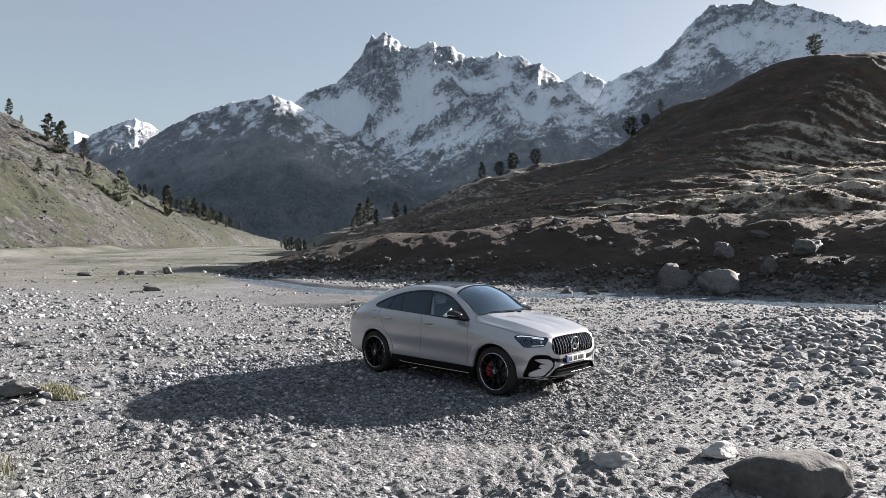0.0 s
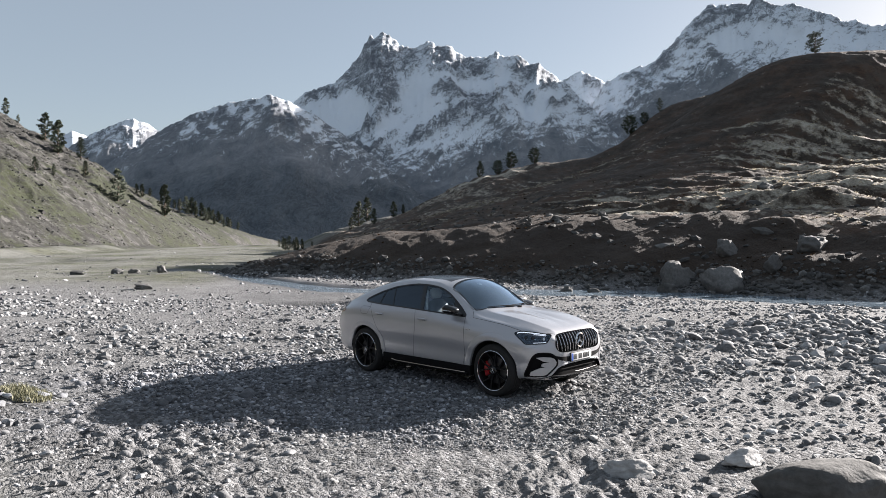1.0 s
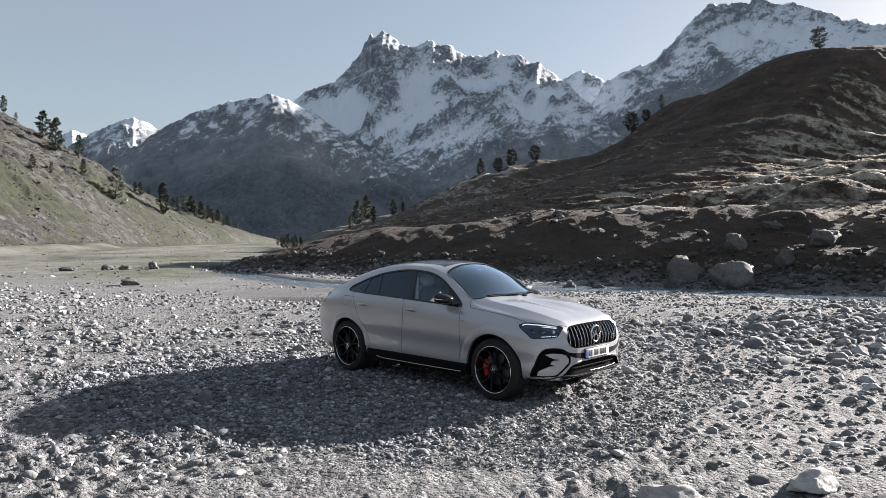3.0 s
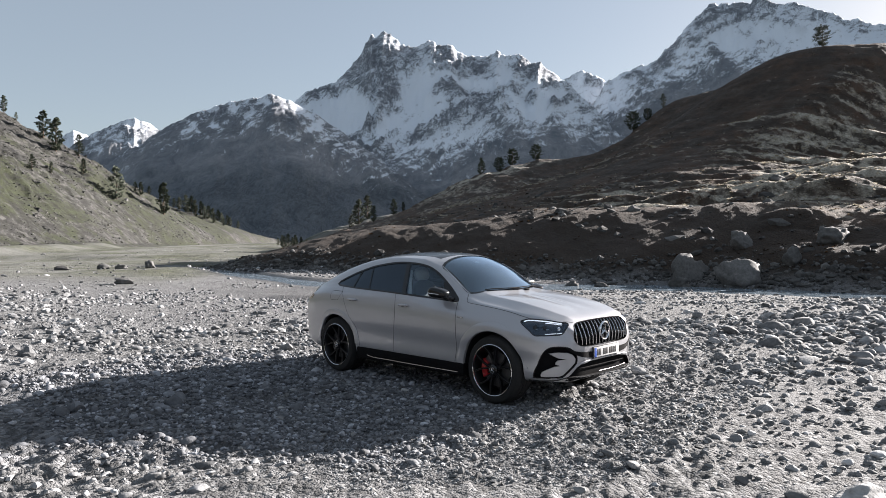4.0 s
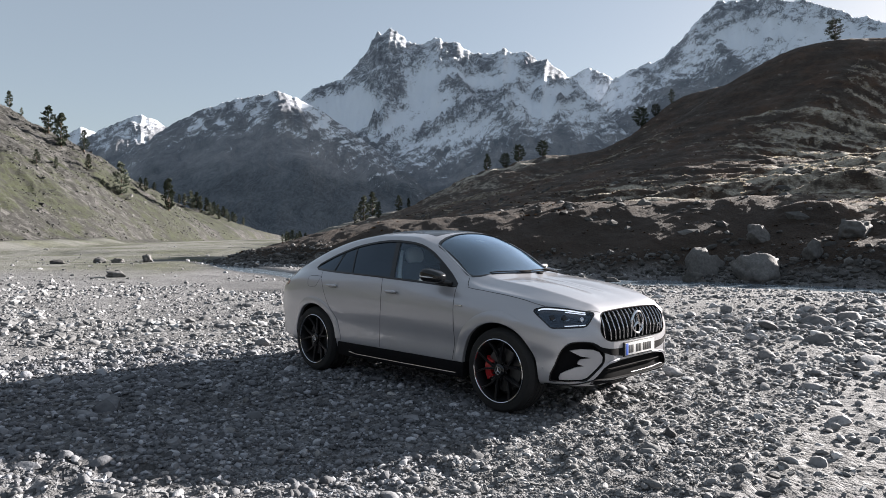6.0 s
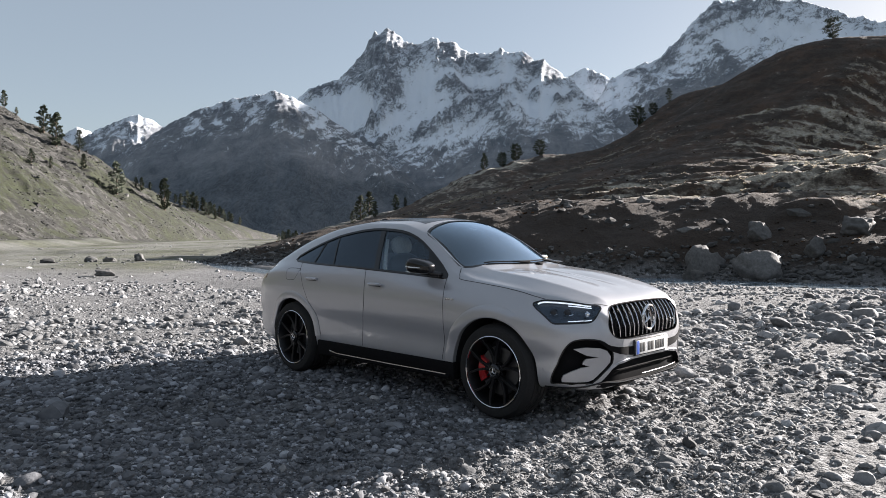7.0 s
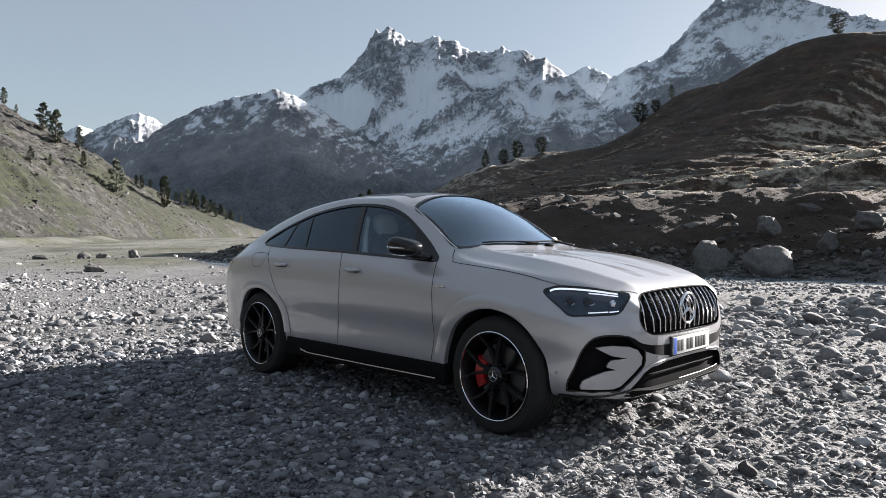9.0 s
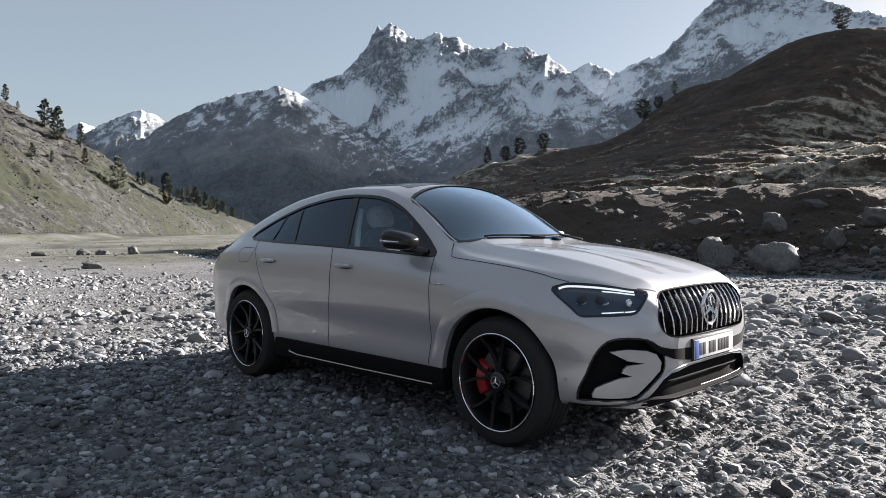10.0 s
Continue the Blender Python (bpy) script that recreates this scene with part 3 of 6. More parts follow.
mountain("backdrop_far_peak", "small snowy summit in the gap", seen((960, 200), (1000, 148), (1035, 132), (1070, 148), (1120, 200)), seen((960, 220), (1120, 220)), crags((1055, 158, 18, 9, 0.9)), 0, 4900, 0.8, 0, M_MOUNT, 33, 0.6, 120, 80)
# crest past 1568 is out of view, raised to shade the other ranges
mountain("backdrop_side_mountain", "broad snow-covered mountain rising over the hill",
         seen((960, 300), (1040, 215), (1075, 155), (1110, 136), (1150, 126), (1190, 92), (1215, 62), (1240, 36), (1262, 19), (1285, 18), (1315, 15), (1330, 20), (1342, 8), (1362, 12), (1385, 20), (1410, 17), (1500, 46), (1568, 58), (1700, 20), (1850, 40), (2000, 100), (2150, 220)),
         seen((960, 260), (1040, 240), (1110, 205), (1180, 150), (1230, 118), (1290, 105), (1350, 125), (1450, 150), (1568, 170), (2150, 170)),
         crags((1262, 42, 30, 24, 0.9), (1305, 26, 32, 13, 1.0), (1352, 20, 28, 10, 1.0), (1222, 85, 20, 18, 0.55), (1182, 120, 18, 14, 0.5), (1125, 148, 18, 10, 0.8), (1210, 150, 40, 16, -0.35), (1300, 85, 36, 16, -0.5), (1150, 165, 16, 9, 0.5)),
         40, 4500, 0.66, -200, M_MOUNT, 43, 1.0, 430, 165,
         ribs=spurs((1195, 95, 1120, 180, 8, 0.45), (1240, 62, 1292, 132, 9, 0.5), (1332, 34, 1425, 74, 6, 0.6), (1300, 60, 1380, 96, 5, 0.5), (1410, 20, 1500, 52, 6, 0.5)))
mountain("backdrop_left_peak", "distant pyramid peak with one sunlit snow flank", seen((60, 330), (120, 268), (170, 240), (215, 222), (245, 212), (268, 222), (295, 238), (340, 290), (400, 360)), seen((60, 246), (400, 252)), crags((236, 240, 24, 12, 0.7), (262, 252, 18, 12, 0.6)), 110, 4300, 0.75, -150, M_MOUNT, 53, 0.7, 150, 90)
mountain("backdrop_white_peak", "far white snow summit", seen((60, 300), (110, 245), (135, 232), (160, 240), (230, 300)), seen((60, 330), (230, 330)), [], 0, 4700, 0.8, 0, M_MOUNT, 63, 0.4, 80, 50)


def valley_wall():
    """Unseen slopes closing the valley beside and behind, added to dim the sky and reflect in the car."""
    ang = np.radians(np.linspace(100, 318, 200))
    t = np.linspace(0, 1, 46)
    a, q = np.meshgrid(ang, t)
    r = 420 + 900 * q
    x, y = r * np.sin(a), -9 + r * np.cos(a)
    crest = 210 + 90 * fractal(a * 5, a * 0, 4, 95)
    z = crest * q ** 0.9 * smooth(0, 0.35, a - ang[0]) + 40 * q * ridged(x / 240, y / 240, 5, 97) - 6
    me = mesh_from("backdrop_valley_wall", np.stack([x, y, z], -1).reshape(-1, 3), grid_faces(46, 200), M_MOUNT)
    tagged(new("backdrop_valley_wall", me), "unseen grey slopes added to close the valley behind", "mountain", kind="structure")


valley_wall()


# ---------- the car: shape ----------
def curve(*pts):
    """A smooth function through points, without overshoot."""
    px = np.array([p[0] for p in pts], float)
    py = np.array([p[1] for p in pts], float)
    h, d = np.diff(px), np.diff(py) / np.diff(px)
    m = np.zeros(len(px))
    m[0], m[-1] = d[0], d[-1]
    for k in range(1, len(px) - 1):
        if d[k - 1] * d[k] > 0:
            w1, w2 = 2 * h[k] + h[k - 1], h[k] + 2 * h[k - 1]
            m[k] = (w1 + w2) / (w1 / d[k - 1] + w2 / d[k])

    def at(v):
        v = np.clip(np.asarray(v, float), px[0], px[-1])
        i = np.clip(np.searchsorted(px, v) - 1, 0, len(h) - 1)
        t = (v - px[i]) / h[i]
        return (2 * t ** 3 - 3 * t * t + 1) * py[i] + (t ** 3 - 2 * t * t + t) * h[i] * m[i] + (3 * t * t - 2 * t ** 3) * py[i + 1] + (t ** 3 - t * t) * h[i] * m[i + 1]
    return at


TAIL, NOSE = -2.60, 2.362
roof_z = curve((-2.60, 0.82), (-2.57, 0.97), (-2.52, 1.11), (-2.45, 1.175), (-2.3, 1.235), (-2.0, 1.37), (-1.6, 1.53), (-1.2, 1.625), (-0.8, 1.68), (-0.4, 1.702), (0.0, 1.695), (0.25, 1.665), (0.5, 1.58), (0.8, 1.41), (1.05, 1.255), (1.18, 1.205), (1.35, 1.185), (1.6, 1.155), (1.9, 1.10), (2.1, 1.05), (2.22, 1.012), (2.30, 0.965), (2.35, 0.90), (2.385, 0.80))
rail_z = curve((-2.60, 0.78), (-2.55, 0.95), (-2.44, 1.115), (-2.2, 1.205), (-1.8, 1.365), (-1.4, 1.495), (-1.0, 1.585), (-0.5, 1.637), (0.0, 1.622), (0.3, 1.535), (0.6, 1.385), (0.87, 1.22), (1.1, 1.15), (1.4, 1.115), (1.7, 1.075), (2.0, 1.02), (2.2, 0.965), (2.3, 0.91), (2.385, 0.78))
rail_y = curve((-2.60, 0.42), (-2.44, 0.57), (-2.2, 0.615), (-1.8, 0.65), (-1.4, 0.64), (-1.0, 0.632), (-0.5, 0.63), (0.0, 0.632), (0.3, 0.645), (0.6, 0.67), (0.87, 0.70), (1.1, 0.735), (1.4, 0.76), (1.7, 0.765), (2.0, 0.735), (2.2, 0.66), (2.3, 0.57), (2.385, 0.40))
belt_z = curve((-2.60, 0.74), (-2.55, 0.88), (-2.44, 1.03), (-2.0, 1.20), (-1.65, 1.245), (-1.0, 1.225), (0.0, 1.19), (0.82, 1.13), (1.1, 1.085), (1.4, 1.055), (1.7, 1.01), (2.0, 0.95), (2.2, 0.895), (2.3, 0.85), (2.385, 0.74))
belt_y = curve((-2.60, 0.47), (-2.44, 0.635), (-2.0, 0.765), (-1.65, 0.80), (-1.0, 0.855), (0.0, 0.868), (0.82, 0.835), (1.1, 0.85), (1.4, 0.872), (1.7, 0.865), (2.0, 0.81), (2.2, 0.715), (2.3, 0.61), (2.385, 0.42))
plan_w = curve((-2.60, 0.58), (-2.55, 0.70), (-2.45, 0.79), (-2.3, 0.875), (-2.0, 0.955), (-1.5, 1.0), (-0.6, 0.99), (0.6, 0.99), (1.4, 1.0), (1.7, 0.985), (1.95, 0.945), (2.1, 0.89), (2.2, 0.825), (2.28, 0.735), (2.34, 0.615), (2.385, 0.44))
base_z = curve((-2.60, 0.62), (-2.54, 0.45), (-2.4, 0.36), (-2.0, 0.30), (-1.0, 0.275), (1.0, 0.27), (1.75, 0.285), (1.95, 0.315), (2.2, 0.315), (2.30, 0.320), (2.35, 0.335), (2.385, 0.42))
SIDE = ((0.0, 0.855), (0.055, 0.918), (0.19, 0.945), (0.36, 0.942), (0.55, 0.966), (0.73, 0.962), (0.88, 0.925))


def section(x):
    """Half a cross-section of the body, from the middle of the floor up and over to the middle of the roof."""
    x = 2.0 + (x - 2.0) * 1.0635 if x > 2.0 else x
    b, bz, by = float(base_z(x)), float(belt_z(x)), float(belt_y(x))
    rz, ry, cz, w = float(rail_z(x)), float(rail_y(x)), float(roof_z(x)), float(plan_w(x))
    pts = [(0.0, b), (0.45 * w, b)]
    pts += [(y * w, b + f * (bz - b)) for f, y in SIDE]
    glass = float(np.interp(x, (-2.2, -1.7, 0.7, 1.0), (0, 1, 1, 0)))
    pts += [(by, bz), ((by + ry) / 2 + 0.012 * glass + 0.01, (bz + rz) / 2 + 0.004 * (1 - glass) * 3)]
    crisp = float(np.interp(x, (0.95, 1.2, 2.2, 2.33), (0, 1, 1, 0)))
    for f in (1.0, 0.92, 0.84, 0.785, 0.76, 0.735, 0.60, 0.40, 0.24, 0.13, 0.06, 0.0):
        y = ry * f
        flat = 0.06 * (f / 0.76) ** 2 if f < 0.765 else 0.06 + 0.94 * (f - 0.76) / 0.24
        z = cz - (cz - rz) * (f ** 2.3 * (1 - crisp) + flat * crisp)
        if 1.15 < x < 2.2:
            rise = math.sin(math.pi * (x - 1.15) / 1.05)
            dip = 0.05 + 0.10 * (x - 1.15)
            z += 0.012 * rise * math.exp(-((y - 0.34) / 0.16) ** 2) - 0.012 * rise * math.exp(-((y - dip) / 0.055) ** 2)
        pts.append((y, z))
    p = np.array(pts)
    # even samples along a rounded line through the points
    q = np.concatenate([[0], np.cumsum(np.hypot(*np.diff(p, axis=0).T))])
    fy, fz = curve(*zip(q, p[:, 0])), curve(*zip(q, p[:, 1]))
    knots = np.concatenate([np.linspace(q[k], q[k + 1], n + 1)[:-1] for k, n in enumerate((3, 3, 2, 3, 3, 3, 3, 3, 3, 4, 4, 2, 2, 2, 1, 1, 2, 2, 2, 2, 1, 1))] + [[q[-1]]])
    return np.stack([np.maximum(fy(knots), 0), fz(knots)], -1)


def loft(xs, make):
    rows = []
    for x in xs:
        s = make(x)
        left = [(x, y, z) for y, z in s]
        right = [(x, -y, z) for y, z in s[-2:0:-1]]
        rows.append(left + right)
    return rows


def loft_bmesh(rows):
    bm = bmesh.new()
    grid = [[bm.verts.new(p) for p in row] for row in rows]
    n = len(grid[0])
    for a, b in zip(grid, grid[1:]):
        for k in range(n):
            bm.faces.new((a[k], a[(k + 1) % n], b[(k + 1) % n], b[k]))
    half = n // 2
    for row, flip in ((grid[0], True), (grid[-1], False)):
        for k in range(half):
            q = [row[k], row[k + 1], row[(n - k - 1) % n], row[(n - k) % n]]
            q = list(dict.fromkeys(q))
            if len(q) > 2:
                bm.faces.new(q[::-1] if flip else q)
    bmesh.ops.recalc_face_normals(bm, faces=bm.faces)
    return bm


STATIONS = np.concatenate([TAIL + 0.28 * (1 - np.cos(np.linspace(0, math.pi / 2, 16))), np.linspace(-2.3, 2.0, 76)[1:-1], NOSE - 0.34 * (1 - np.cos(np.linspace(math.pi / 2, 0, 26)))])

# ---------- the car: materials ----------
def car_paint():
    m = Nodes("car_paint")
    dust = m.noise(3.0, 7, rough=0.65)
    flake = m.noise(900, 2)
    low = m.add("ShaderNodeSeparateXYZ", in_Vector=m.where()).outputs["Z"]
    dirt = m.math("MULTIPLY", m.ramp(dust, (0.5, 0.0), (0.75, 0.35)), m.ramp(low, (0.3, 1.0), (0.75, 0.0)))
    color = m.mix(dirt, m.ramp(flake, (0.3, (0.40, 0.403, 0.426)), (0.7, (0.445, 0.448, 0.472))), (0.30, 0.28, 0.25))
    return m.done(Base_Color=color, Metallic=0.48, Roughness=m.math("MULTIPLY_ADD", dirt, 0.3, 0.38), Specular_IOR_Level=0.2, Coat_Weight=1.0, Coat_Roughness=m.math("MULTIPLY_ADD", dirt, 0.5, 0.03))


def tinted_glass(name, color, mirror):
    """Thin car glass: clear tint with a sharp reflection, its gloss blued for the sky."""
    m = Nodes(name)
    trans = m.add("ShaderNodeBsdfTransparent", in_Color=(*color, 1))
    # blue gloss colour paints blue sky into every reflection
    gloss = m.add("ShaderNodeBsdfGlossy", in_Color=(0.72, 0.86, 1.0, 1), in_Roughness=0.012)
    slant = m.add("ShaderNodeLayerWeight", in_Blend=0.5).outputs["Facing"]
    fres = m.math("MULTIPLY_ADD", m.math("POWER", slant, 5.0), 0.96, 0.04)
    smear = m.math("MULTIPLY_ADD", m.noise(6, 5), 0.012, 0.0)
    mixed = m.add("ShaderNodeMixShader", in_0=m.math("ADD", m.math("MULTIPLY", fres, mirror), smear), in_1=trans.outputs[0], in_2=gloss.outputs[0])
    m.tree.links.new(mixed.outputs[0], m.tree.nodes["Material Output"].inputs["Surface"])
    return m.mat


M_PAINT = car_paint()
M_BLACK = plain("gloss_black_trim", (0.008, 0.008, 0.009), 0.16, 0.0, 0.0)
M_MATT = plain("matt_black_plastic", (0.016, 0.016, 0.017), 0.62)
M_DARK = plain("dark_bumper_plastic", (0.008, 0.008, 0.009), 0.85)
M_DARK.node_tree.nodes["Principled BSDF"].inputs["Specular IOR Level"].default_value = 0.08
M_SEAM = plain("panel_gap", (0.02, 0.02, 0.021), 0.8)
M_CHROME = plain("chrome", (0.78, 0.78, 0.79), 0.10, 1.0, 0.0, 60, 0.02)
M_SATIN = plain("satin_silver", (0.62, 0.62, 0.63), 0.26, 0.9)
M_RUBBER = plain("tyre_rubber", (0.013, 0.013, 0.0135), 0.85, 0, 0, 90, 0.15)
M_ALLOY = plain("dark_alloy", (0.018, 0.018, 0.020), 0.36, 0.6)
# paler alloy for the spoke chamfers
M_EDGE = plain("pale_alloy_edge", (0.13, 0.13, 0.134), 0.30, 0.8)
M_DISC = plain("brake_steel", (0.14, 0.14, 0.145), 0.4, 1.0)
M_RED = plain("caliper_red", (0.36, 0.010, 0.012), 0.35, 0, 0.5)
M_SEAT = plain("dark_leather", (0.035, 0.033, 0.032), 0.55)
M_TRIM_LIGHT = plain("pale_interior_trim", (0.66, 0.65, 0.63), 0.6)
M_LENS = tinted_glass("lamp_lens", (0.86, 0.90, 0.95), 0.9)
M_LAMP_IN = plain("lamp_housing", (0.018, 0.020, 0.026), 0.25, 0.2)
M_LAMP_BAR = plain("pale_reflector", (0.80, 0.81, 0.83), 0.2, 0.2)
lit = Nodes("daylight_lamp")
M_DAYLIGHT = lit.done(Base_Color=(0.85, 0.86, 0.88), Roughness=0.25, Emission_Color=(0.95, 0.97, 1.0), Emission_Strength=0.3)
M_TAIL = plain("tail_lamp_red", (0.14, 0.012, 0.014), 0.12, 0, 1.0)
M_GLASS = tinted_glass("window_glass", (0.86, 0.91, 0.93), 1.1)
# threefold mirror strength brightens the sky reflection
M_SCREEN = tinted_glass("reflective_windscreen", (0.66, 0.72, 0.74), 3.0)
M_PRIVACY = tinted_glass("privacy_glass", (0.13, 0.15, 0.18), 1.6)
M_PLATE = plain("plate_white", (0.72, 0.72, 0.71), 0.4)
M_BLUE = plain("plate_blue", (0.03, 0.09, 0.40), 0.4)
M_INK = plain("plate_ink", (0.015, 0.015, 0.016), 0.5)


# ---------- the car: building tools ----------
from mathutils.bvhtree import BVHTree


def to_mesh(name, bm, *mats, angle=38):
    me = bpy.data.meshes.new(name)
    bm.to_mesh(me)
    bm.free()
    for m in mats:
        me.materials.append(m)
    me.polygons.foreach_set("use_smooth", np.ones(len(me.polygons), bool))
    me.set_sharp_from_angle(angle=radians(angle))
    return me


def part(name, bm, material, parent, label="", at=None):
    ob = new(name, bm if isinstance(bm, bpy.types.Mesh) else to_mesh(name, bm, material))
    ob.parent = parent
    if at is not None:
        ob.matrix_basis = at
    return tagged(ob, label)


SHELL = loft_bmesh(loft(STATIONS, section))
SKIN = BVHTree.FromBMesh(SHELL)
SIDEWAYS, AHEAD, DIAG, DOWN = Vector((0, 1, 0)), Vector((-1, 0, 0)), Vector((-0.72, 0.69, 0)).normalized(), Vector((0, 0, -1))


def axes(d):
    e1 = Vector((0, 0, 1)).cross(d).normalized() if abs(d.z) < 0.9 else Vector((1, 0, 0))
    return e1, d.cross(e1).normalized()


def onto(p, d, out=0.0):
    """The point of the car's skin met along d from outside, through p, lifted by out."""
    p = Vector(p)
    start = p - d * (p.dot(d) + 4)
    hit = SKIN.ray_cast(start, d)[0]
    if hit is None:
        hit = SKIN.find_nearest(p)[0]
    return hit - d * out


def rounded(pts, n=4, closed=True):
    """A rounded line through the points."""
    p = [Vector(q) for q in pts]
    k, res = len(p), []
    for i in range(k if closed else k - 1):
        if closed:
            a, b, c, d = p[i - 1], p[i], p[(i + 1) % k], p[(i + 2) % k]
        else:
            a, b, c, d = p[max(i - 1, 0)], p[i], p[i + 1], p[min(i + 2, k - 1)]
        for j in range(n):
            t = j / n
            res.append(0.5 * (2 * b + (c - a) * t + (2 * a - 5 * b + 4 * c - d) * t * t + (3 * b - a - 3 * c + d) * t ** 3))
    return res if closed else res + [p[-1]]


def patch(pts, d, out=0.003, thick=0.006, cell=0.06, flip=False):
    """A plate that follows the car's skin inside an outline."""
    e1, e2 = axes(d)
    flat = [(Vector(p).dot(e1), Vector(p).dot(e2)) for p in pts]
    bm = bmesh.new()
    bm.faces.new([bm.verts.new((a, b, 0)) for a, b in flat])
    for axis in (0, 1):
        lo, hi = min(f[axis] for f in flat), max(f[axis] for f in flat)
        n = int((hi - lo) / cell)
        for k in range(1, n + 1):
            co = Vector((0, 0, 0))
            co[axis] = lo + (hi - lo) * k / (n + 1)
            no = Vector((0, 0, 0))
            no[axis] = 1
            bmesh.ops.bisect_plane(bm, geom=bm.verts[:] + bm.edges[:] + bm.faces[:], plane_co=co, plane_no=no)
    for v in bm.verts:
        v.co = onto(e1 * v.co.x + e2 * v.co.y, d, out)
    front = bm.faces[:]
    res = bmesh.ops.extrude_face_region(bm, geom=front)
    for v in (g for g in res["geom"] if isinstance(g, bmesh.types.BMVert)):
        v.co += d * thick
    if flip:
        bmesh.ops.scale(bm, vec=(1, -1, 1), verts=bm.verts)
    bmesh.ops.recalc_face_normals(bm, faces=bm.faces)
    return bm


def seam(pts, d, width=0.006, out=0.0015, n=5, flip=False, closed=False, thick=0.0):
    """A narrow band along a line on the skin."""
    line = rounded(pts, n, closed)
    bm = bmesh.new()
    rows = []
    for i, p in enumerate(line):
        if closed:
            along = line[(i + 1) % len(line)] - line[i - 1]
        else:
            along = line[min(i + 1, len(line) - 1)] - line[max(i - 1, 0)]
        across = d.cross(along).normalized() * width / 2
        a, b = onto(p - across, d, out), onto(p + across, d, out)
        row = [bm.verts.new(a), bm.verts.new((a + b) / 2 - d * (thick * 1.0 + 0.0004)), bm.verts.new(b)]
        rows.append(row)
    pairs = list(zip(rows, rows[1:])) + ([(rows[-1], rows[0])] if closed else [])
    for r, s in pairs:
        for k in (0, 1):
            bm.faces.new((r[k], r[k + 1], s[k + 1], s[k]))
    if flip:
        bmesh.ops.scale(bm, vec=(1, -1, 1), verts=bm.verts)
    bmesh.ops.recalc_face_normals(bm, faces=bm.faces)
    return bm


def lathe(profile, n=64):
    """Turns (radius, along) points round the y axis."""
    bm = bmesh.new()
    rings = []
    for k in range(n):
        a = 2 * math.pi * k / n
        rings.append([bm.verts.new((r * math.cos(a), y, r * math.sin(a))) for r, y in profile])
    for a, b in zip(rings, rings[1:] + rings[:1]):
        for k in range(len(profile) - 1):
            bm.faces.new((a[k], a[k + 1], b[k + 1], b[k]))
    bmesh.ops.remove_doubles(bm, verts=bm.verts, dist=1e-5)
    bmesh.ops.recalc_face_normals(bm, faces=bm.faces)
    return bm


def block(size, at=(0, 0, 0), bevel=0.01, segments=2, turn=None):
    bm = bmesh.new()
    bmesh.ops.create_cube(bm, size=1)
    bmesh.ops.scale(bm, vec=size, verts=bm.verts)
    if bevel:
        bmesh.ops.bevel(bm, geom=bm.edges[:], offset=bevel, segments=segments, affect="EDGES", profile=0.6)
    if turn:
        bmesh.ops.transform(bm, matrix=turn, verts=bm.verts)
    bmesh.ops.translate(bm, vec=at, verts=bm.verts)
    return bm


def tube(points, radius, n=8):
    """A round bar along a line; radius may be a list."""
    bm = bmesh.new()
    pts = [Vector(p) for p in points]
    rings = []
    for i, p in enumerate(pts):
        along = (pts[min(i + 1, len(pts) - 1)] - pts[max(i - 1, 0)]).normalized()
        side = along.orthogonal().normalized() if abs(along.z) > 0.9 else along.cross(Vector((0, 0, 1))).normalized()
        other = along.cross(side)
        r = radius[i] if isinstance(radius, (list, tuple)) else radius
        rings.append([bm.verts.new(p + r * (math.cos(a) * side + math.sin(a) * other)) for a in (2 * math.pi * k / n for k in range(n))])
    for a, b in zip(rings, rings[1:]):
        for k in range(n):
            bm.faces.new((a[k], a[(k + 1) % n], b[(k + 1) % n], b[k]))
    bm.faces.new(rings[0][::-1])
    bm.faces.new(rings[-1])
    bmesh.ops.recalc_face_normals(bm, faces=bm.faces)
    return bm


def merged(*parts):
    """Several bmeshes of one solid piece as one."""
    bm = bmesh.new()
    for b in parts:
        me = bpy.data.meshes.new("piece")
        b.to_mesh(me)
        b.free()
        bm.from_mesh(me)
        bpy.data.meshes.remove(me)
    return bm


def carve(me, cutters):
    """Cuts solids out of a mesh, one after another; the cut faces take the solids' material."""
    for bm, mat in cutters:
        a = bpy.data.objects.new("work", me)
        cut_me = bpy.data.meshes.new("cut")
        bm.to_mesh(cut_me)
        bm.free()
        cut_me.materials.append(mat)
        b = bpy.data.objects.new("cutter", cut_me)
        scene.collection.objects.link(a), scene.collection.objects.link(b)
        mod = a.modifiers.new("cut", "BOOLEAN")
        mod.operation, mod.object, mod.solver, mod.material_mode = "DIFFERENCE", b, "EXACT", "TRANSFER"
        me = bpy.data.meshes.new_from_object(a.evaluated_get(bpy.context.evaluated_depsgraph_get()))
        bpy.data.objects.remove(a), bpy.data.objects.remove(b), bpy.data.meshes.remove(cut_me)
    return me


# outlines on the right-hand side, in the car's own metres
WINDOW = rounded([(-1.60, -0.80, 1.250), (-1.34, -0.75, 1.377), (-1.04, -0.72, 1.472), (-0.80, -0.71, 1.527), (-0.36, -0.68, 1.578), (0.07, -0.68, 1.556), (0.31, -0.69, 1.483), (0.49, -0.72, 1.382), (0.64, -0.75, 1.284), (0.76, -0.79, 1.198), (0.83, -0.83, 1.136), (0.70, -0.84, 1.137), (0.33, -0.86, 1.157), (-0.33, -0.87, 1.187), (-0.82, -0.87, 1.203), (-1.25, -0.85, 1.217)], 3)
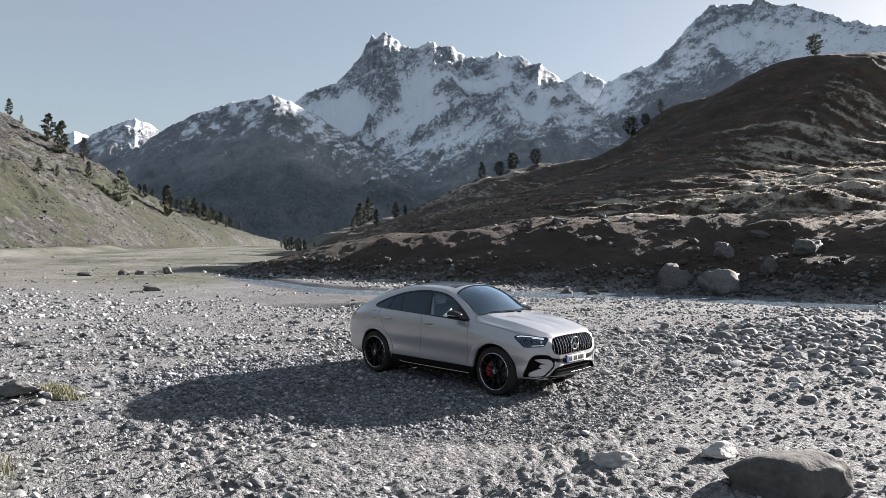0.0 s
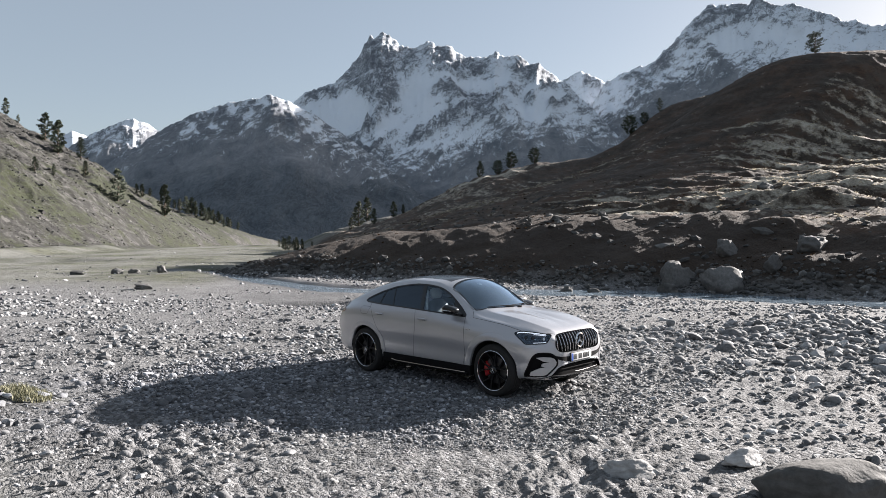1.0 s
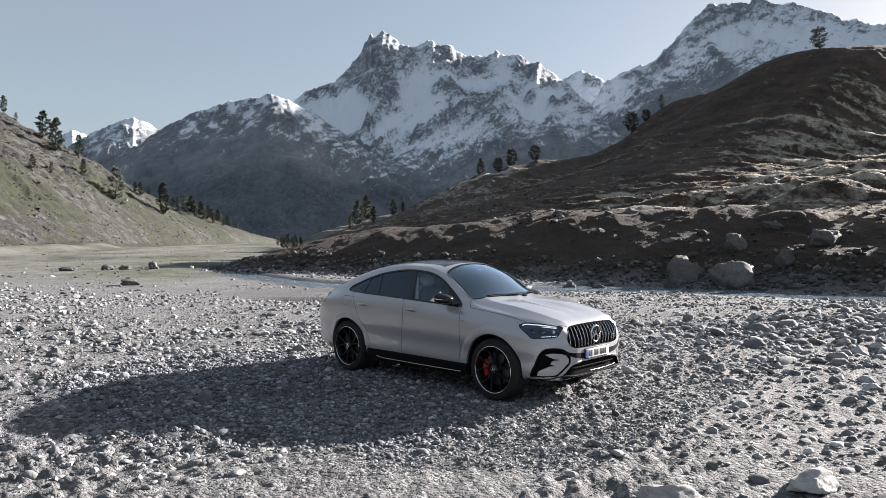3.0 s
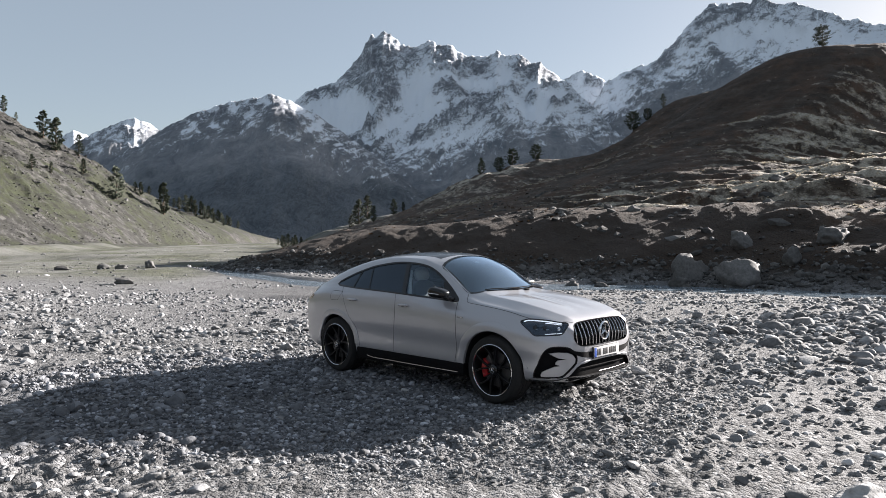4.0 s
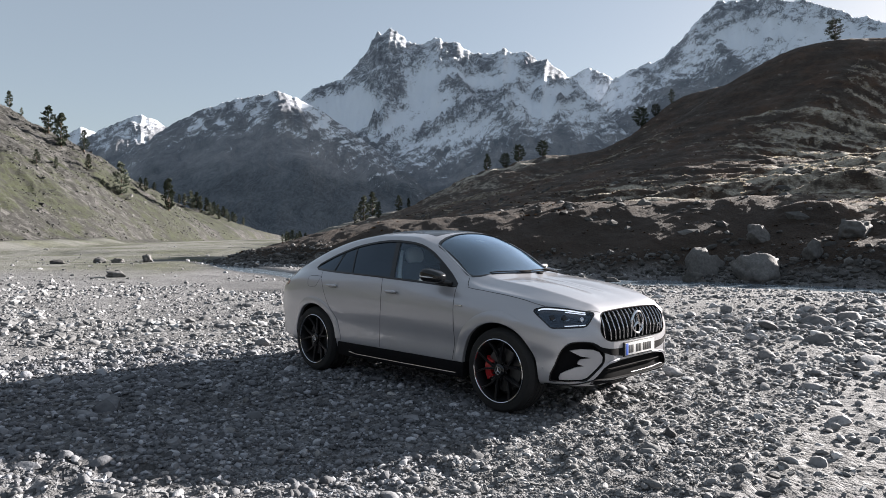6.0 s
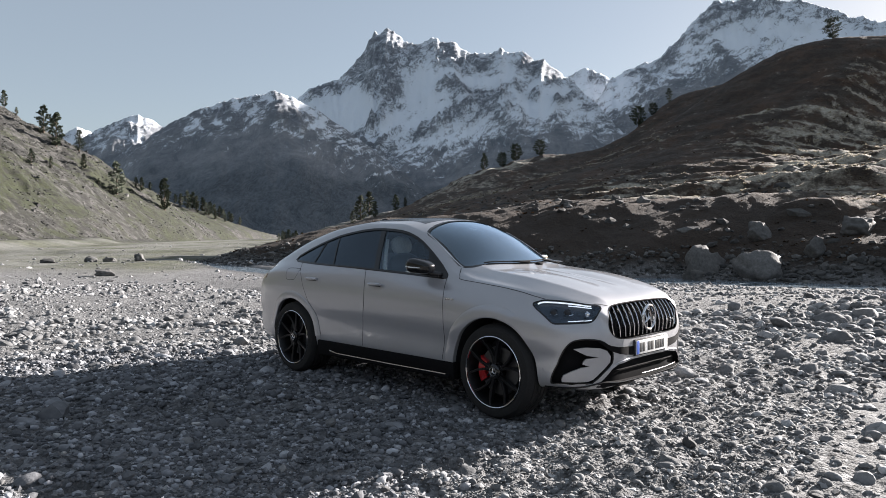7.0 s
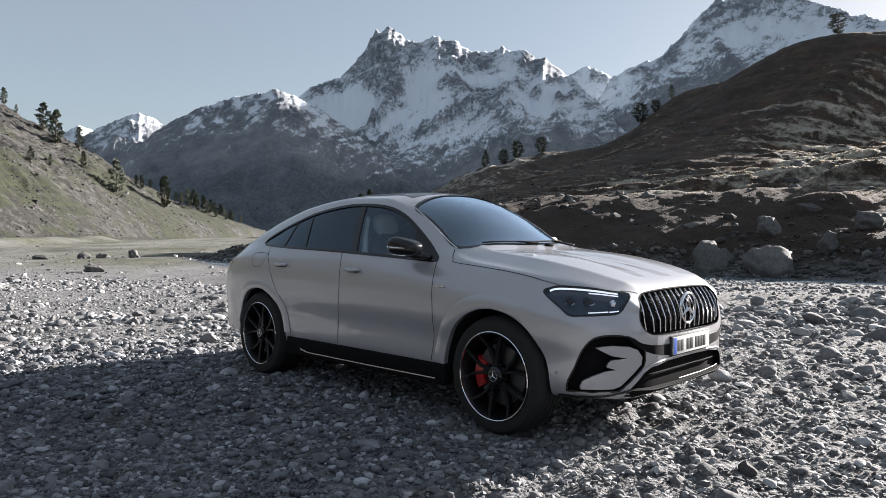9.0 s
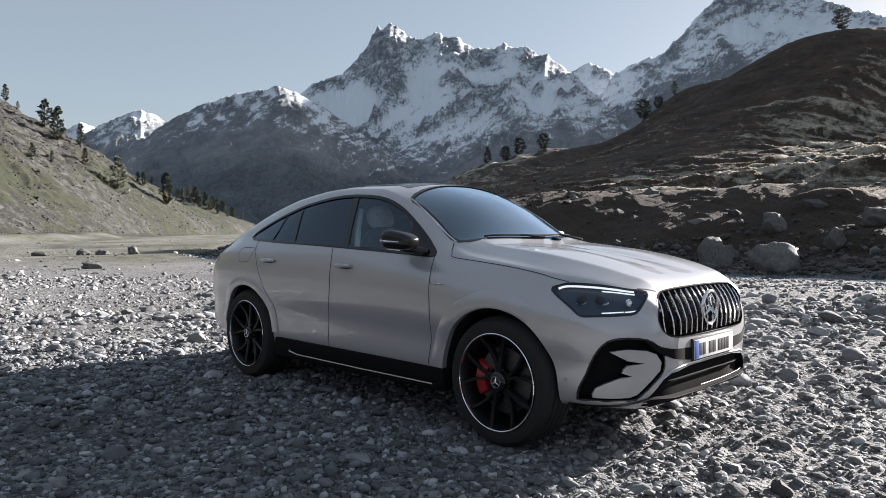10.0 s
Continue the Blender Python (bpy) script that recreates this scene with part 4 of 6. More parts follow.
WINDSCREEN_HALF = [(1.075, 0.0), (1.055, -0.25), (1.0, -0.48), (0.90, -0.668), (0.70, -0.648), (0.50, -0.618), (0.34, -0.588), (0.27, -0.32), (0.25, 0.0)]
LAMP = rounded([(1.82, -0.868, 0.958), (1.857, -0.841, 0.986), (1.923, -0.812, 0.998), (2.079, -0.741, 0.989), (2.17, -0.67, 0.971), (2.235, -0.56, 0.952), (2.262, -0.625, 0.905), (2.24, -0.676, 0.845), (2.18, -0.756, 0.834), (2.073, -0.842, 0.828), (2.01, -0.871, 0.829), (1.948, -0.875, 0.871)], 3)
GRILLE_HALF = [(2.29, 0.0, 0.968), (2.29, -0.20, 0.966), (2.27, -0.40, 0.958), (2.26, -0.475, 0.945), (2.29, -0.535, 0.90), (2.30, -0.555, 0.815), (2.32, -0.545, 0.755), (2.34, -0.50, 0.715), (2.35, -0.42, 0.697), (2.36, -0.20, 0.690), (2.36, 0.0, 0.688)]
INTAKE = rounded([(2.0, -0.875, 0.372), (2.01, -0.875, 0.437), (2.044, -0.861, 0.507), (2.091, -0.855, 0.612), (2.135, -0.836, 0.675), (2.178, -0.804, 0.704), (2.239, -0.741, 0.712), (2.296, -0.649, 0.699), (2.322, -0.585, 0.662), (2.335, -0.541, 0.613), (2.337, -0.531, 0.568), (2.333, -0.537, 0.517), (2.315, -0.593, 0.467), (2.268, -0.682, 0.386), (2.231, -0.725, 0.368), (2.03, -0.862, 0.360)], 2)
VANE = [(2.166, -0.814, 0.636), (2.205, -0.78, 0.645), (2.24, -0.742, 0.649), (2.297, -0.65, 0.639), (2.320, -0.59, 0.616), (2.331, -0.553, 0.569), (2.327, -0.558, 0.524), (2.308, -0.606, 0.479), (2.262, -0.694, 0.399), (2.233, -0.728, 0.384), (2.16, -0.785, 0.379), (2.079, -0.842, 0.377), (2.076, -0.845, 0.398), (2.092, -0.842, 0.431), (2.137, -0.817, 0.458), (2.2, -0.767, 0.491), (2.246, -0.716, 0.500), (2.208, -0.759, 0.519), (2.214, -0.755, 0.54), (2.231, -0.742, 0.560), (2.288, -0.661, 0.570), (2.235, -0.744, 0.587), (2.198, -0.785, 0.614)]
LOWER_HALF = [(2.36, 0.0, 0.522), (2.36, -0.30, 0.520), (2.348, -0.473, 0.499), (2.333, -0.536, 0.470), (2.277, -0.656, 0.362), (2.33, -0.54, 0.368), (2.355, -0.38, 0.355), (2.36, 0.0, 0.345)]
TRACK_FACE = 0.955


def mirrored_outline(half):
    if len(half[0]) == 2:
        half = [(x, y, 1.3) for x, y in half]
    return half + [(x, -y, z) for x, y, z in half[-2:0:-1]]


def cabin_hollow():
    def make(x):
        s = section(x)
        res = []
        for y, z in s:
            res.append((max(0.0, y - 0.055) if y > 0.06 else y * 0.4, min(max(z, 0.46), float(roof_z(x)) - 0.05) if z < 1.15 else z - 0.045))
        return np.array(res)
    return loft_bmesh(loft(np.linspace(-2.15, 0.98, 50), make))


def cylinder_y(r, y0, y1, x, z, n=72):
    bm = bmesh.new()
    rings = [[bm.verts.new((x + r * math.cos(2 * math.pi * k / n), y, z + r * math.sin(2 * math.pi * k / n))) for k in range(n)] for y in (y0, y1)]
    for k in range(n):
        bm.faces.new((rings[0][k], rings[0][(k + 1) % n], rings[1][(k + 1) % n], rings[1][k]))
    bm.faces.new(rings[0])
    bm.faces.new(rings[1])
    bmesh.ops.recalc_face_normals(bm, faces=bm.faces)
    return bm


def build_body(car):
    source = bpy.data.meshes.new("shell")
    SHELL.to_mesh(source)
    source.materials.append(M_PAINT)
    arches = merged(*[cylinder_y(r, s * 0.60, s * 1.2, x, 0.396) for s in (-1, 1) for x, r in ((1.448, 0.442), (-1.4675, 0.432))])
    side = merged(*[patch(WINDOW, SIDEWAYS, 0.05, 0.16, 0.12, f) for f in (False, True)])
    screen = patch(mirrored_outline(WINDSCREEN_HALF), DOWN, 0.05, 0.17, 0.12)
    nose = merged(patch(rounded(mirrored_outline(GRILLE_HALF), 3), AHEAD, 0.06, 0.13, 0.1), patch(mirrored_outline(LOWER_HALF), AHEAD, 0.06, 0.14, 0.1), *[patch(LAMP, DIAG, 0.05, 0.115, 0.1, f) for f in (False, True)], *[patch(INTAKE, DIAG, 0.05, 0.11, 0.1, f) for f in (False, True)])
    me = carve(source, [(cabin_hollow(), M_SEAT), (arches, M_MATT), (side, M_BLACK), (screen, M_BLACK), (nose, M_DARK)])
    me.name = "body"
    me.polygons.foreach_set("use_smooth", np.ones(len(me.polygons), bool))
    me.set_sharp_from_angle(angle=radians(32))
    # shade the painted skin by the uncut shape, so that the cuts leave no dents in the gloss
    SHELL.normal_update()
    SHELL.faces.ensure_lookup_table()
    slots = [m.name for m in me.materials]
    normals = [Vector(n.vector) for n in me.corner_normals]
    for p in me.polygons:
        if slots[p.material_index] != M_PAINT.name:
            continue
        for li in p.loop_indices:
            co = me.vertices[me.loops[li].vertex_index].co
            hit, no, idx, dist = SKIN.find_nearest(co)
            if hit is None or dist > 0.004 or no.dot(p.normal) < 0.6:
                continue
            f = SHELL.faces[idx]
            ws = [1 / (1e-5 + (v.co - co).length_squared) for v in f.verts]
            n = sum((v.normal * w for v, w in zip(f.verts, ws)), Vector())
            normals[li] = n.normalized()
    me.normals_split_custom_set(normals)
    return part("body", me, None, car, "light grey metallic painted body shell")


def build_wheel(name, car, x, side, front):
    wheel = new(name)
    wheel.parent = car
    wheel.matrix_basis = pose(x, side * 0.0, 0.39) @ Matrix.Diagonal((1, -side, 1, 1))
    w = 0.145 if front else 0.16
    face = -TRACK_FACE
    mid = face + w
    t = [(0.292, mid - w * 0.90), (0.300, mid - w * 0.98), (0.33, mid - w * 1.03), (0.362, mid - w * 0.98), (0.383, mid - w * 0.80), (0.390, mid - w * 0.62)]
    for k in range(4):
        yy = mid - w * 0.5 + k * w * 0.333
        t += [(0.391, yy - w * 0.10), (0.383, yy - w * 0.08), (0.383, yy - w * 0.04), (0.391, yy - w * 0.02)]
    t += [(0.390, mid + w * 0.65), (0.375, mid + w * 0.9), (0.33, mid + w), (0.28, mid + w * 0.9), (0.27, mid), (0.292, mid - w * 0.90)]
    part("tyre", lathe(t, 96), M_RUBBER, wheel, "black low-profile tyre")
    part("rim", lathe([(0.288, face - 0.004), (0.283, face + 0.010), (0.268, face + 0.030), (0.262, face + 0.20), (0.05, face + 0.21), (0.05, face + 0.20), (0.255, face + 0.19)], 80), M_ALLOY, wheel)
    part("rim_lip", lathe([(0.284, face + 0.006), (0.2865, face - 0.004), (0.2905, face - 0.0065), (0.295, face - 0.004), (0.297, face + 0.008)], 96), M_CHROME, wheel, "polished bright rim edge")
    spoke = bmesh.new()
    for k in range(5):
        for turn in (-1, 1):
            a0, a1 = radians(72 * k + 26 + turn * 5), radians(72 * k + 26 + turn * 20)
            prev = None
            for j in range(5):
                q = j / 4
                r, a = 0.05 + 0.232 * q, a0 + (a1 - a0) * q ** 1.3
                half = 0.0125 - 0.0030 * q
                d = face + 0.034 - 0.026 * q + 0.012 * math.sin(math.pi * q)
                c, s = math.cos(a), math.sin(a)
                ring = []
                for off, dep in ((-half, 0.012), (-half * 0.7, 0.0), (half * 0.7, 0.0), (half, 0.012), (half * 0.8, 0.05), (-half * 0.8, 0.05)):
                    ring.append(spoke.verts.new((r * c - off * s, d + dep, r * s + off * c)))
                if prev:
                    for i in range(6):
                        spoke.faces.new((prev[i], prev[(i + 1) % 6], ring[(i + 1) % 6], ring[i])).material_index = int(i in (0, 2))
                prev = ring
    bmesh.ops.recalc_face_normals(spoke, faces=spoke.faces)
    me = to_mesh("spokes", spoke, M_ALLOY, M_EDGE)
    part("spokes", me, None, wheel, "dark forked alloy spokes")
    hub = part("hub_cap", lathe([(0.0, face + 0.006), (0.040, face + 0.008), (0.060, face + 0.022), (0.062, face + 0.07)], 40), M_BLACK, wheel)
    part("hub_ring", lathe([(0.031, face + 0.008), (0.0325, face + 0.001), (0.036, face + 0.001), (0.0375, face + 0.009)], 40), M_SATIN, hub)
    for k in range(3):
        a = radians(90 + 120 * k)
        part("hub_arm", tube([(0, face + 0.003, 0), (0.031 * math.cos(a), face + 0.004, 0.031 * math.sin(a))], [0.006, 0.002], 6), M_SATIN, hub)
    for k in range(5):
        a = radians(72 * k + 62)
        part("wheel_bolt", lathe([(0.0, face + 0.026), (0.010, face + 0.027), (0.011, face + 0.05)], 6), M_ALLOY, wheel, at=pose(0.082 * math.cos(a), 0, 0.082 * math.sin(a)))
    part("brake_disc", lathe([(0.07, face + 0.095), (0.20, face + 0.095), (0.202, face + 0.105), (0.20, face + 0.125), (0.07, face + 0.125)], 64), M_DISC, wheel, "grey steel brake disc")
    if front:
        cal = bmesh.new()
        rows = []
        for j in range(9):
            a = radians(150 + 62 * j / 8)
            bulge = 0.012 * math.sin(math.pi * j / 8)
            rows.append([cal.verts.new((r * math.cos(a), face + y, r * math.sin(a))) for r, y in ((0.125, 0.075), (0.128, 0.062 - bulge), (0.195, 0.060 - bulge), (0.217, 0.072), (0.219, 0.15), (0.125, 0.15))])
        for a, b in zip(rows, rows[1:]):
            for k in range(6):
                cal.faces.new((a[k], a[(k + 1) % 6], b[(k + 1) % 6], b[k]))
        cal.faces.new(rows[0]), cal.faces.new(rows[-1][::-1])
        bmesh.ops.recalc_face_normals(cal, faces=cal.faces)
        part("brake_caliper", cal, M_RED, wheel, "red brake caliper")
    return wheel


def arch_trim(x, r0, r1, a0, a1, flip, out):
    """The raised lip round a wheel arch."""
    bm = bmesh.new()
    rows = []
    for j in range(41):
        a = radians(a0 + (a1 - a0) * j / 40)
        row = []
        ease = min(1.0, j / 11 if a0 > 30 else 1.0)
        lift = -0.006 + (out + 0.006) * ease * ease * (3 - 2 * ease)
        for r, o in ((r0, -0.03), (r0, lift), (r0 + 0.012, lift + 0.004), (r1 - 0.010, lift + 0.002), (r1, lift - 0.005), (r1, -0.006)):
            p = onto((x + r * math.cos(a), -0.95, 0.398 + r * math.sin(a)), SIDEWAYS, o)
            row.append(bm.verts.new(p))
        rows.append(row)
    for a, b in zip(rows, rows[1:]):
        for k in range(5):
            bm.faces.new((a[k], a[k + 1], b[k + 1], b[k]))
    if flip:
        bmesh.ops.scale(bm, vec=(1, -1, 1), verts=bm.verts)
    bmesh.ops.recalc_face_normals(bm, faces=bm.faces)
    return bm


def bean(size, at, power=2.6, n=24, squeeze=0.0, turn=None):
    """A rounded solid, fuller than an egg."""
    bm = bmesh.new()
    bmesh.ops.create_uvsphere(bm, u_segments=n, v_segments=n // 2, radius=1)
    for v in bm.verts:
        c = v.co
        k = (abs(c.x) ** power + abs(c.y) ** power + abs(c.z) ** power) ** (-1 / power)
        c *= k
        c.z *= 1 - squeeze * c.x
        v.co = Vector((c.x * size[0] / 2, c.y * size[1] / 2, c.z * size[2] / 2))
    if turn:
        bmesh.ops.transform(bm, matrix=turn, verts=bm.verts)
    bmesh.ops.translate(bm, vec=at, verts=bm.verts)
    return bm


def mirror_shell(size, at, turn):
    """A door mirror: blunt behind, tapering forwards, with a level underside."""
    bm = bean((2, 2, 2), (0, 0, 0), 3.4, 28)
    for v in bm.verts:
        c = v.co
        q = (c.x + 1) / 2
        top = 1.0 - 0.50 * q ** 1.6
        c.z = c.z * top if c.z > 0 else c.z * (0.92 - 0.10 * q)
        c.y *= 1 - 0.22 * q
        v.co = Vector((c.x * size[0] / 2, c.y * size[1] / 2, c.z * size[2] / 2))
    bmesh.ops.transform(bm, matrix=turn, verts=bm.verts)
    bmesh.ops.translate(bm, vec=at, verts=bm.verts)
    return bm


def build_car():
    car = tagged(new("car"), "light grey coupe sport utility vehicle parked on the gravel", "car")
    build_body(car)
    for name, x, side in (("front_wheel", 1.4675, -1), ("front_wheel", 1.4675, 1), ("rear_wheel", -1.4675, -1), ("rear_wheel", -1.4675, 1)):
        build_wheel(name, car, x, -side * -1, x > 0)
    for flip in (False, True):
        y = 1 if flip else -1
        # side glass, its dark frame and the pillars between the panes

        def pane(lo, hi):
            """The window's outline between two slanting lines, each given by its x at the top and the bottom."""
            bm = bmesh.new()
            bm.faces.new([bm.verts.new(p) for p in WINDOW])
            for (top, low), sign in ((lo, -1), (hi, 1)):
                if top is None:
                    continue
                a, b = Vector((top, 0, 1.57)), Vector((low, 0, 1.19))
                no = Vector((0, 1, 0)).cross(b - a).normalized()
                if no.x * sign < 0:
                    no = -no
                bmesh.ops.bisect_plane(bm, geom=bm.verts[:] + bm.edges[:] + bm.faces[:], plane_co=a, plane_no=no, clear_outer=True)
            f = bm.faces[:][0]
            res = [v.co.copy() for v in f.verts]
            bm.free()
            return res
        for lo, hi, mat, lab in (((-0.17, -0.075), (None, None), M_GLASS, "clear front door glass"), ((-0.90, -0.815), (-0.235, -0.14), M_PRIVACY, "dark tinted rear door glass"), ((-1.09, -1.19), (-0.915, -0.83), M_PRIVACY, "dark tinted rear quarter glass"), ((None, None), (-1.105, -1.205), M_PRIVACY, "dark tinted rear corner glass")):
            part("side_window", patch(pane(lo, hi), SIDEWAYS, -0.008, 0.004, 0.1, flip), mat, car, lab)
        part("window_frame", seam(WINDOW, SIDEWAYS, 0.022, 0.002, 1, flip, True, 0.002), M_BLACK, car)
        part("door_pillar", patch([(-0.235, -0.7, 1.575), (-0.165, -0.7, 1.575), (-0.075, -0.87, 1.175), (-0.145, -0.87, 1.18)], SIDEWAYS, -0.003, 0.03, 0.1, flip), M_BLACK, car)
        part("window_divider", patch([(-0.915, -0.7, 1.53), (-0.90, -0.7, 1.53), (-0.815, -0.86, 1.20), (-0.83, -0.86, 1.20)], SIDEWAYS, -0.002, 0.02, 0.1, flip), M_BLACK, car)
        part("window_divider", patch([(-1.105, -0.7, 1.47), (-1.09, -0.7, 1.47), (-1.185, -0.86, 1.21), (-1.20, -0.86, 1.21)], SIDEWAYS, -0.002, 0.02, 0.1, flip), M_BLACK, car)
        part("mirror_corner", patch([(0.50, -0.72, 1.36), (0.83, -0.83, 1.137), (0.60, -0.85, 1.142)], SIDEWAYS, -0.004, 0.01, 0.1, flip), M_BLACK, car)
        # door gaps
        part("door_gap", seam([(0.832, -0.83, 1.13), (0.878, -0.92, 1.01), (0.902, -0.955, 0.83), (0.905, -0.95, 0.62), (0.872, -0.935, 0.42)], SIDEWAYS, flip=flip), M_SEAM, car)
        part("door_gap", seam([(-0.255, -0.89, 1.175), (-0.208, -0.945, 1.0), (-0.205, -0.955, 0.82), (-0.24, -0.935, 0.62), (-0.25, -0.935, 0.42)], SIDEWAYS, flip=flip), M_SEAM, car)
        part("door_gap", seam([(-1.42, -0.83, 1.22), (-1.30, -0.93, 1.06), (-1.17, -0.963, 0.84), (-1.03, -0.95, 0.68), (-0.96, -0.935, 0.50), (-0.95, -0.93, 0.42)], SIDEWAYS, 0.005, flip=flip), M_SEAM, car)
        part("bonnet_gap", seam([(0.886, -0.70, 1.213), (0.96, -0.79, 1.15), (1.0, -0.823, 1.124), (1.237, -0.832, 1.103), (1.472, -0.838, 1.081), (1.682, -0.834, 1.051), (1.80, -0.83, 1.026), (1.90, -0.812, 1.006)], SIDEWAYS, 0.004, flip=flip), M_SEAM, car)
        part("bonnet_gap", seam([(2.205, -0.60, 0.972), (2.235, -0.545, 0.966), (2.262, -0.49, 0.953)], DIAG, 0.004, flip=flip), M_SEAM, car)
        if not flip:
            part("fuel_flap", seam([(-1.60, -0.90, 1.145), (-1.40, -0.90, 1.152), (-1.37, -0.91, 1.14), (-1.42, -0.955, 1.04), (-1.45, -0.955, 1.03), (-1.58, -0.955, 1.035)], SIDEWAYS, 0.004, flip=flip, closed=True), M_SEAM, car)
        # arch lips, sills
        part("arch_lip", arch_trim(1.448, 0.436, 0.542, 47, 178, flip, 0.008), M_PAINT, car)
        part("arch_lip", arch_trim(-1.4675, 0.426, 0.505, 6, 172, flip, 0.008), M_PAINT, car)
        part("sill", merged(block((2.02, 0.10, 0.155), (0.01, y * 0.903, 0.332), 0.02), block((1.74, 0.10, 0.036), (0.11, y * 0.932, 0.288), 0.014)), M_DARK, car, "black side sill with running board")
        part("sill_strip", tube([(-0.78, y * 0.93, 0.345), (-0.745, y * 0.972, 0.318), (-0.6, y * 0.986, 0.307), (0.2, y * 0.987, 0.306), (0.96, y * 0.984, 0.309)], 0.0065, 8), M_CHROME, car, "thin bright sill strip")
        # door handles
        for x0, x1, z in ((-0.135, 0.058, 1.040), (-1.205, -0.995, 1.054)):
            h = part("door_handle", bean((x1 - x0, 0.034, 0.034), ((x0 + x1) / 2, y * 0.957, z), 3.0, 16), M_PAINT, car, "pale grey door handle")
            # flat dark patch on the door, painting the shade beneath the handle
            part("handle_recess", patch([(x0 + 0.05, -0.93, z + 0.004), (x1 - 0.03, -0.93, z + 0.004), (x1 - 0.03, -0.93, z - 0.022), (x0 + 0.05, -0.93, z - 0.022)], SIDEWAYS, 0.001, 0.004, 0.1, flip), M_SEAM, h)
            part("handle_strip", tube([(x0 + 0.012, y * 0.9715, z + 0.004), (x1 - 0.012, y * 0.9715, z + 0.004)], 0.0028, 6), M_CHROME, h)
        # door mirror
        mir = part("door_mirror", mirror_shell((0.255, 0.205, 0.152), (0.655 - 0.05 * flip, y * 0.985, 1.236 - 0.05 * flip), pose(0, 0, 0, 0, 4, -y * 10)), M_BLACK, car, "gloss black door mirror")
        part("mirror_foot", tube([(0.73, y * 0.82, 1.155), (0.71, y * 0.88, 1.165), (0.68, y * 0.93, 1.18), (0.65, y * 0.97, 1.198)], [0.030, 0.030, 0.034, 0.040], 10), M_BLACK, mir)
        part("indicator_strip", tube([(0.545, y * 1.035, 1.240), (0.56, y * 1.075, 1.234), (0.63, y * 1.090, 1.229), (0.73, y * 1.072, 1.225)], [0.011, 0.010, 0.006, 0.003], 8), M_LAMP_BAR, mir, "pale indicator strip")
        part("mirror_pane", bean((0.02, 0.165, 0.115), (0.54, y * 0.98, 1.238), 3.2, 16), M_CHROME, mir)
        # badge on the wing
        part("wing_badge", block((0.10, 0.004, 0.012), (0.965, y * 0.946, 0.957), 0.002), M_SATIN, car)
        # tail lamp and bumper reflector
        part("tail_lamp", patch([(-2.56, -0.50, 1.045), (-2.42, -0.72, 1.075), (-2.20, -0.82, 1.082), (-2.12, -0.86, 1.07), (-2.16, -0.88, 1.02), (-2.34, -0.82, 0.985), (-2.56, -0.60, 0.965)], Vector((0.5, 0.866, 0)).normalized(), 0.004, 0.01, 0.06, flip), M_TAIL, car, "dark red tail lamp")
        # headlamp
        lamp = new("headlamp")
        lamp.parent = car
        tagged(lamp, "clear headlamp with bright daylight strips")
        part("housing", patch(LAMP, DIAG, -0.048, 0.01, 0.06, flip), M_LAMP_IN, lamp)
        part("lens", patch(LAMP, DIAG, 0.001, 0.003, 0.05, flip), M_LENS, lamp)
        part("bezel", seam(LAMP, DIAG, 0.012, 0.0015, 1, flip, True, 0.001), M_BLACK, lamp)
        for pts, wd in (([(1.845, -0.84, 0.966), (1.90, -0.82, 0.981), (2.05, -0.75, 0.977), (2.19, -0.62, 0.954)], 0.011), ([(2.07, -0.75, 0.958), (2.13, -0.70, 0.952), (2.20, -0.63, 0.940)], 0.007), ([(2.10, -0.80, 0.843), (2.15, -0.76, 0.846), (2.19, -0.72, 0.849)], 0.006), ([(2.20, -0.72, 0.848), (2.22, -0.69, 0.850), (2.235, -0.67, 0.853)], 0.006)):
            part("daylight_bar", seam(pts, DIAG, wd, -0.012, 4, flip, False, 0.003), M_DAYLIGHT, lamp)
        for p, r in (((1.985, -0.82, 0.905), 0.030), ((2.075, -0.77, 0.905), 0.030), ((2.195, -0.675, 0.895), 0.024)):
            c = onto(p, DIAG, -0.02)
            c.y *= -1 if flip else 1
            part("reflector", bean((2 * r, 2 * r, 2 * r), c, 2.0, 16), M_CHROME if r < 0.03 else M_LAMP_IN, lamp)
        for p in ((1.985, -0.84, 0.925), (2.085, -0.77, 0.925)):
            part("lamp_mark", seam([(p[0] - 0.02, p[1], p[2] - 0.03), (p[0] + 0.012, p[1] + 0.01, p[2] - 0.036), (p[0] + 0.03, p[1] + 0.02, p[2] - 0.026)], DIAG, 0.007, -0.010, 3, flip, False, 0.004), M_LAMP_BAR, lamp)
        # air intake: dark band, fins, painted vane
        part("intake_frame", seam(INTAKE, DIAG, 0.010, 0.0015, 1, flip, True, 0.002), M_BLACK, car)
        part("bumper_band", patch([(2.285, -0.67, 0.700), (2.31, -0.61, 0.680), (2.33, -0.556, 0.654), (2.35, -0.477, 0.637), (2.362, -0.303, 0.625), (2.362, -0.24, 0.622), (2.362, -0.24, 0.553), (2.362, -0.303, 0.556), (2.353, -0.461, 0.580), (2.335, -0.541, 0.607), (2.317, -0.599, 0.640)], Vector((-0.9, 0.44, 0)).normalized(), 0.004, 0.012, 0.05, flip), M_DARK, car, "black bumper band")
        part("intake_vane", patch(VANE, DIAG, -0.004, 0.02, 0.05, flip), M_PAINT, car, "painted vane in the air intake")
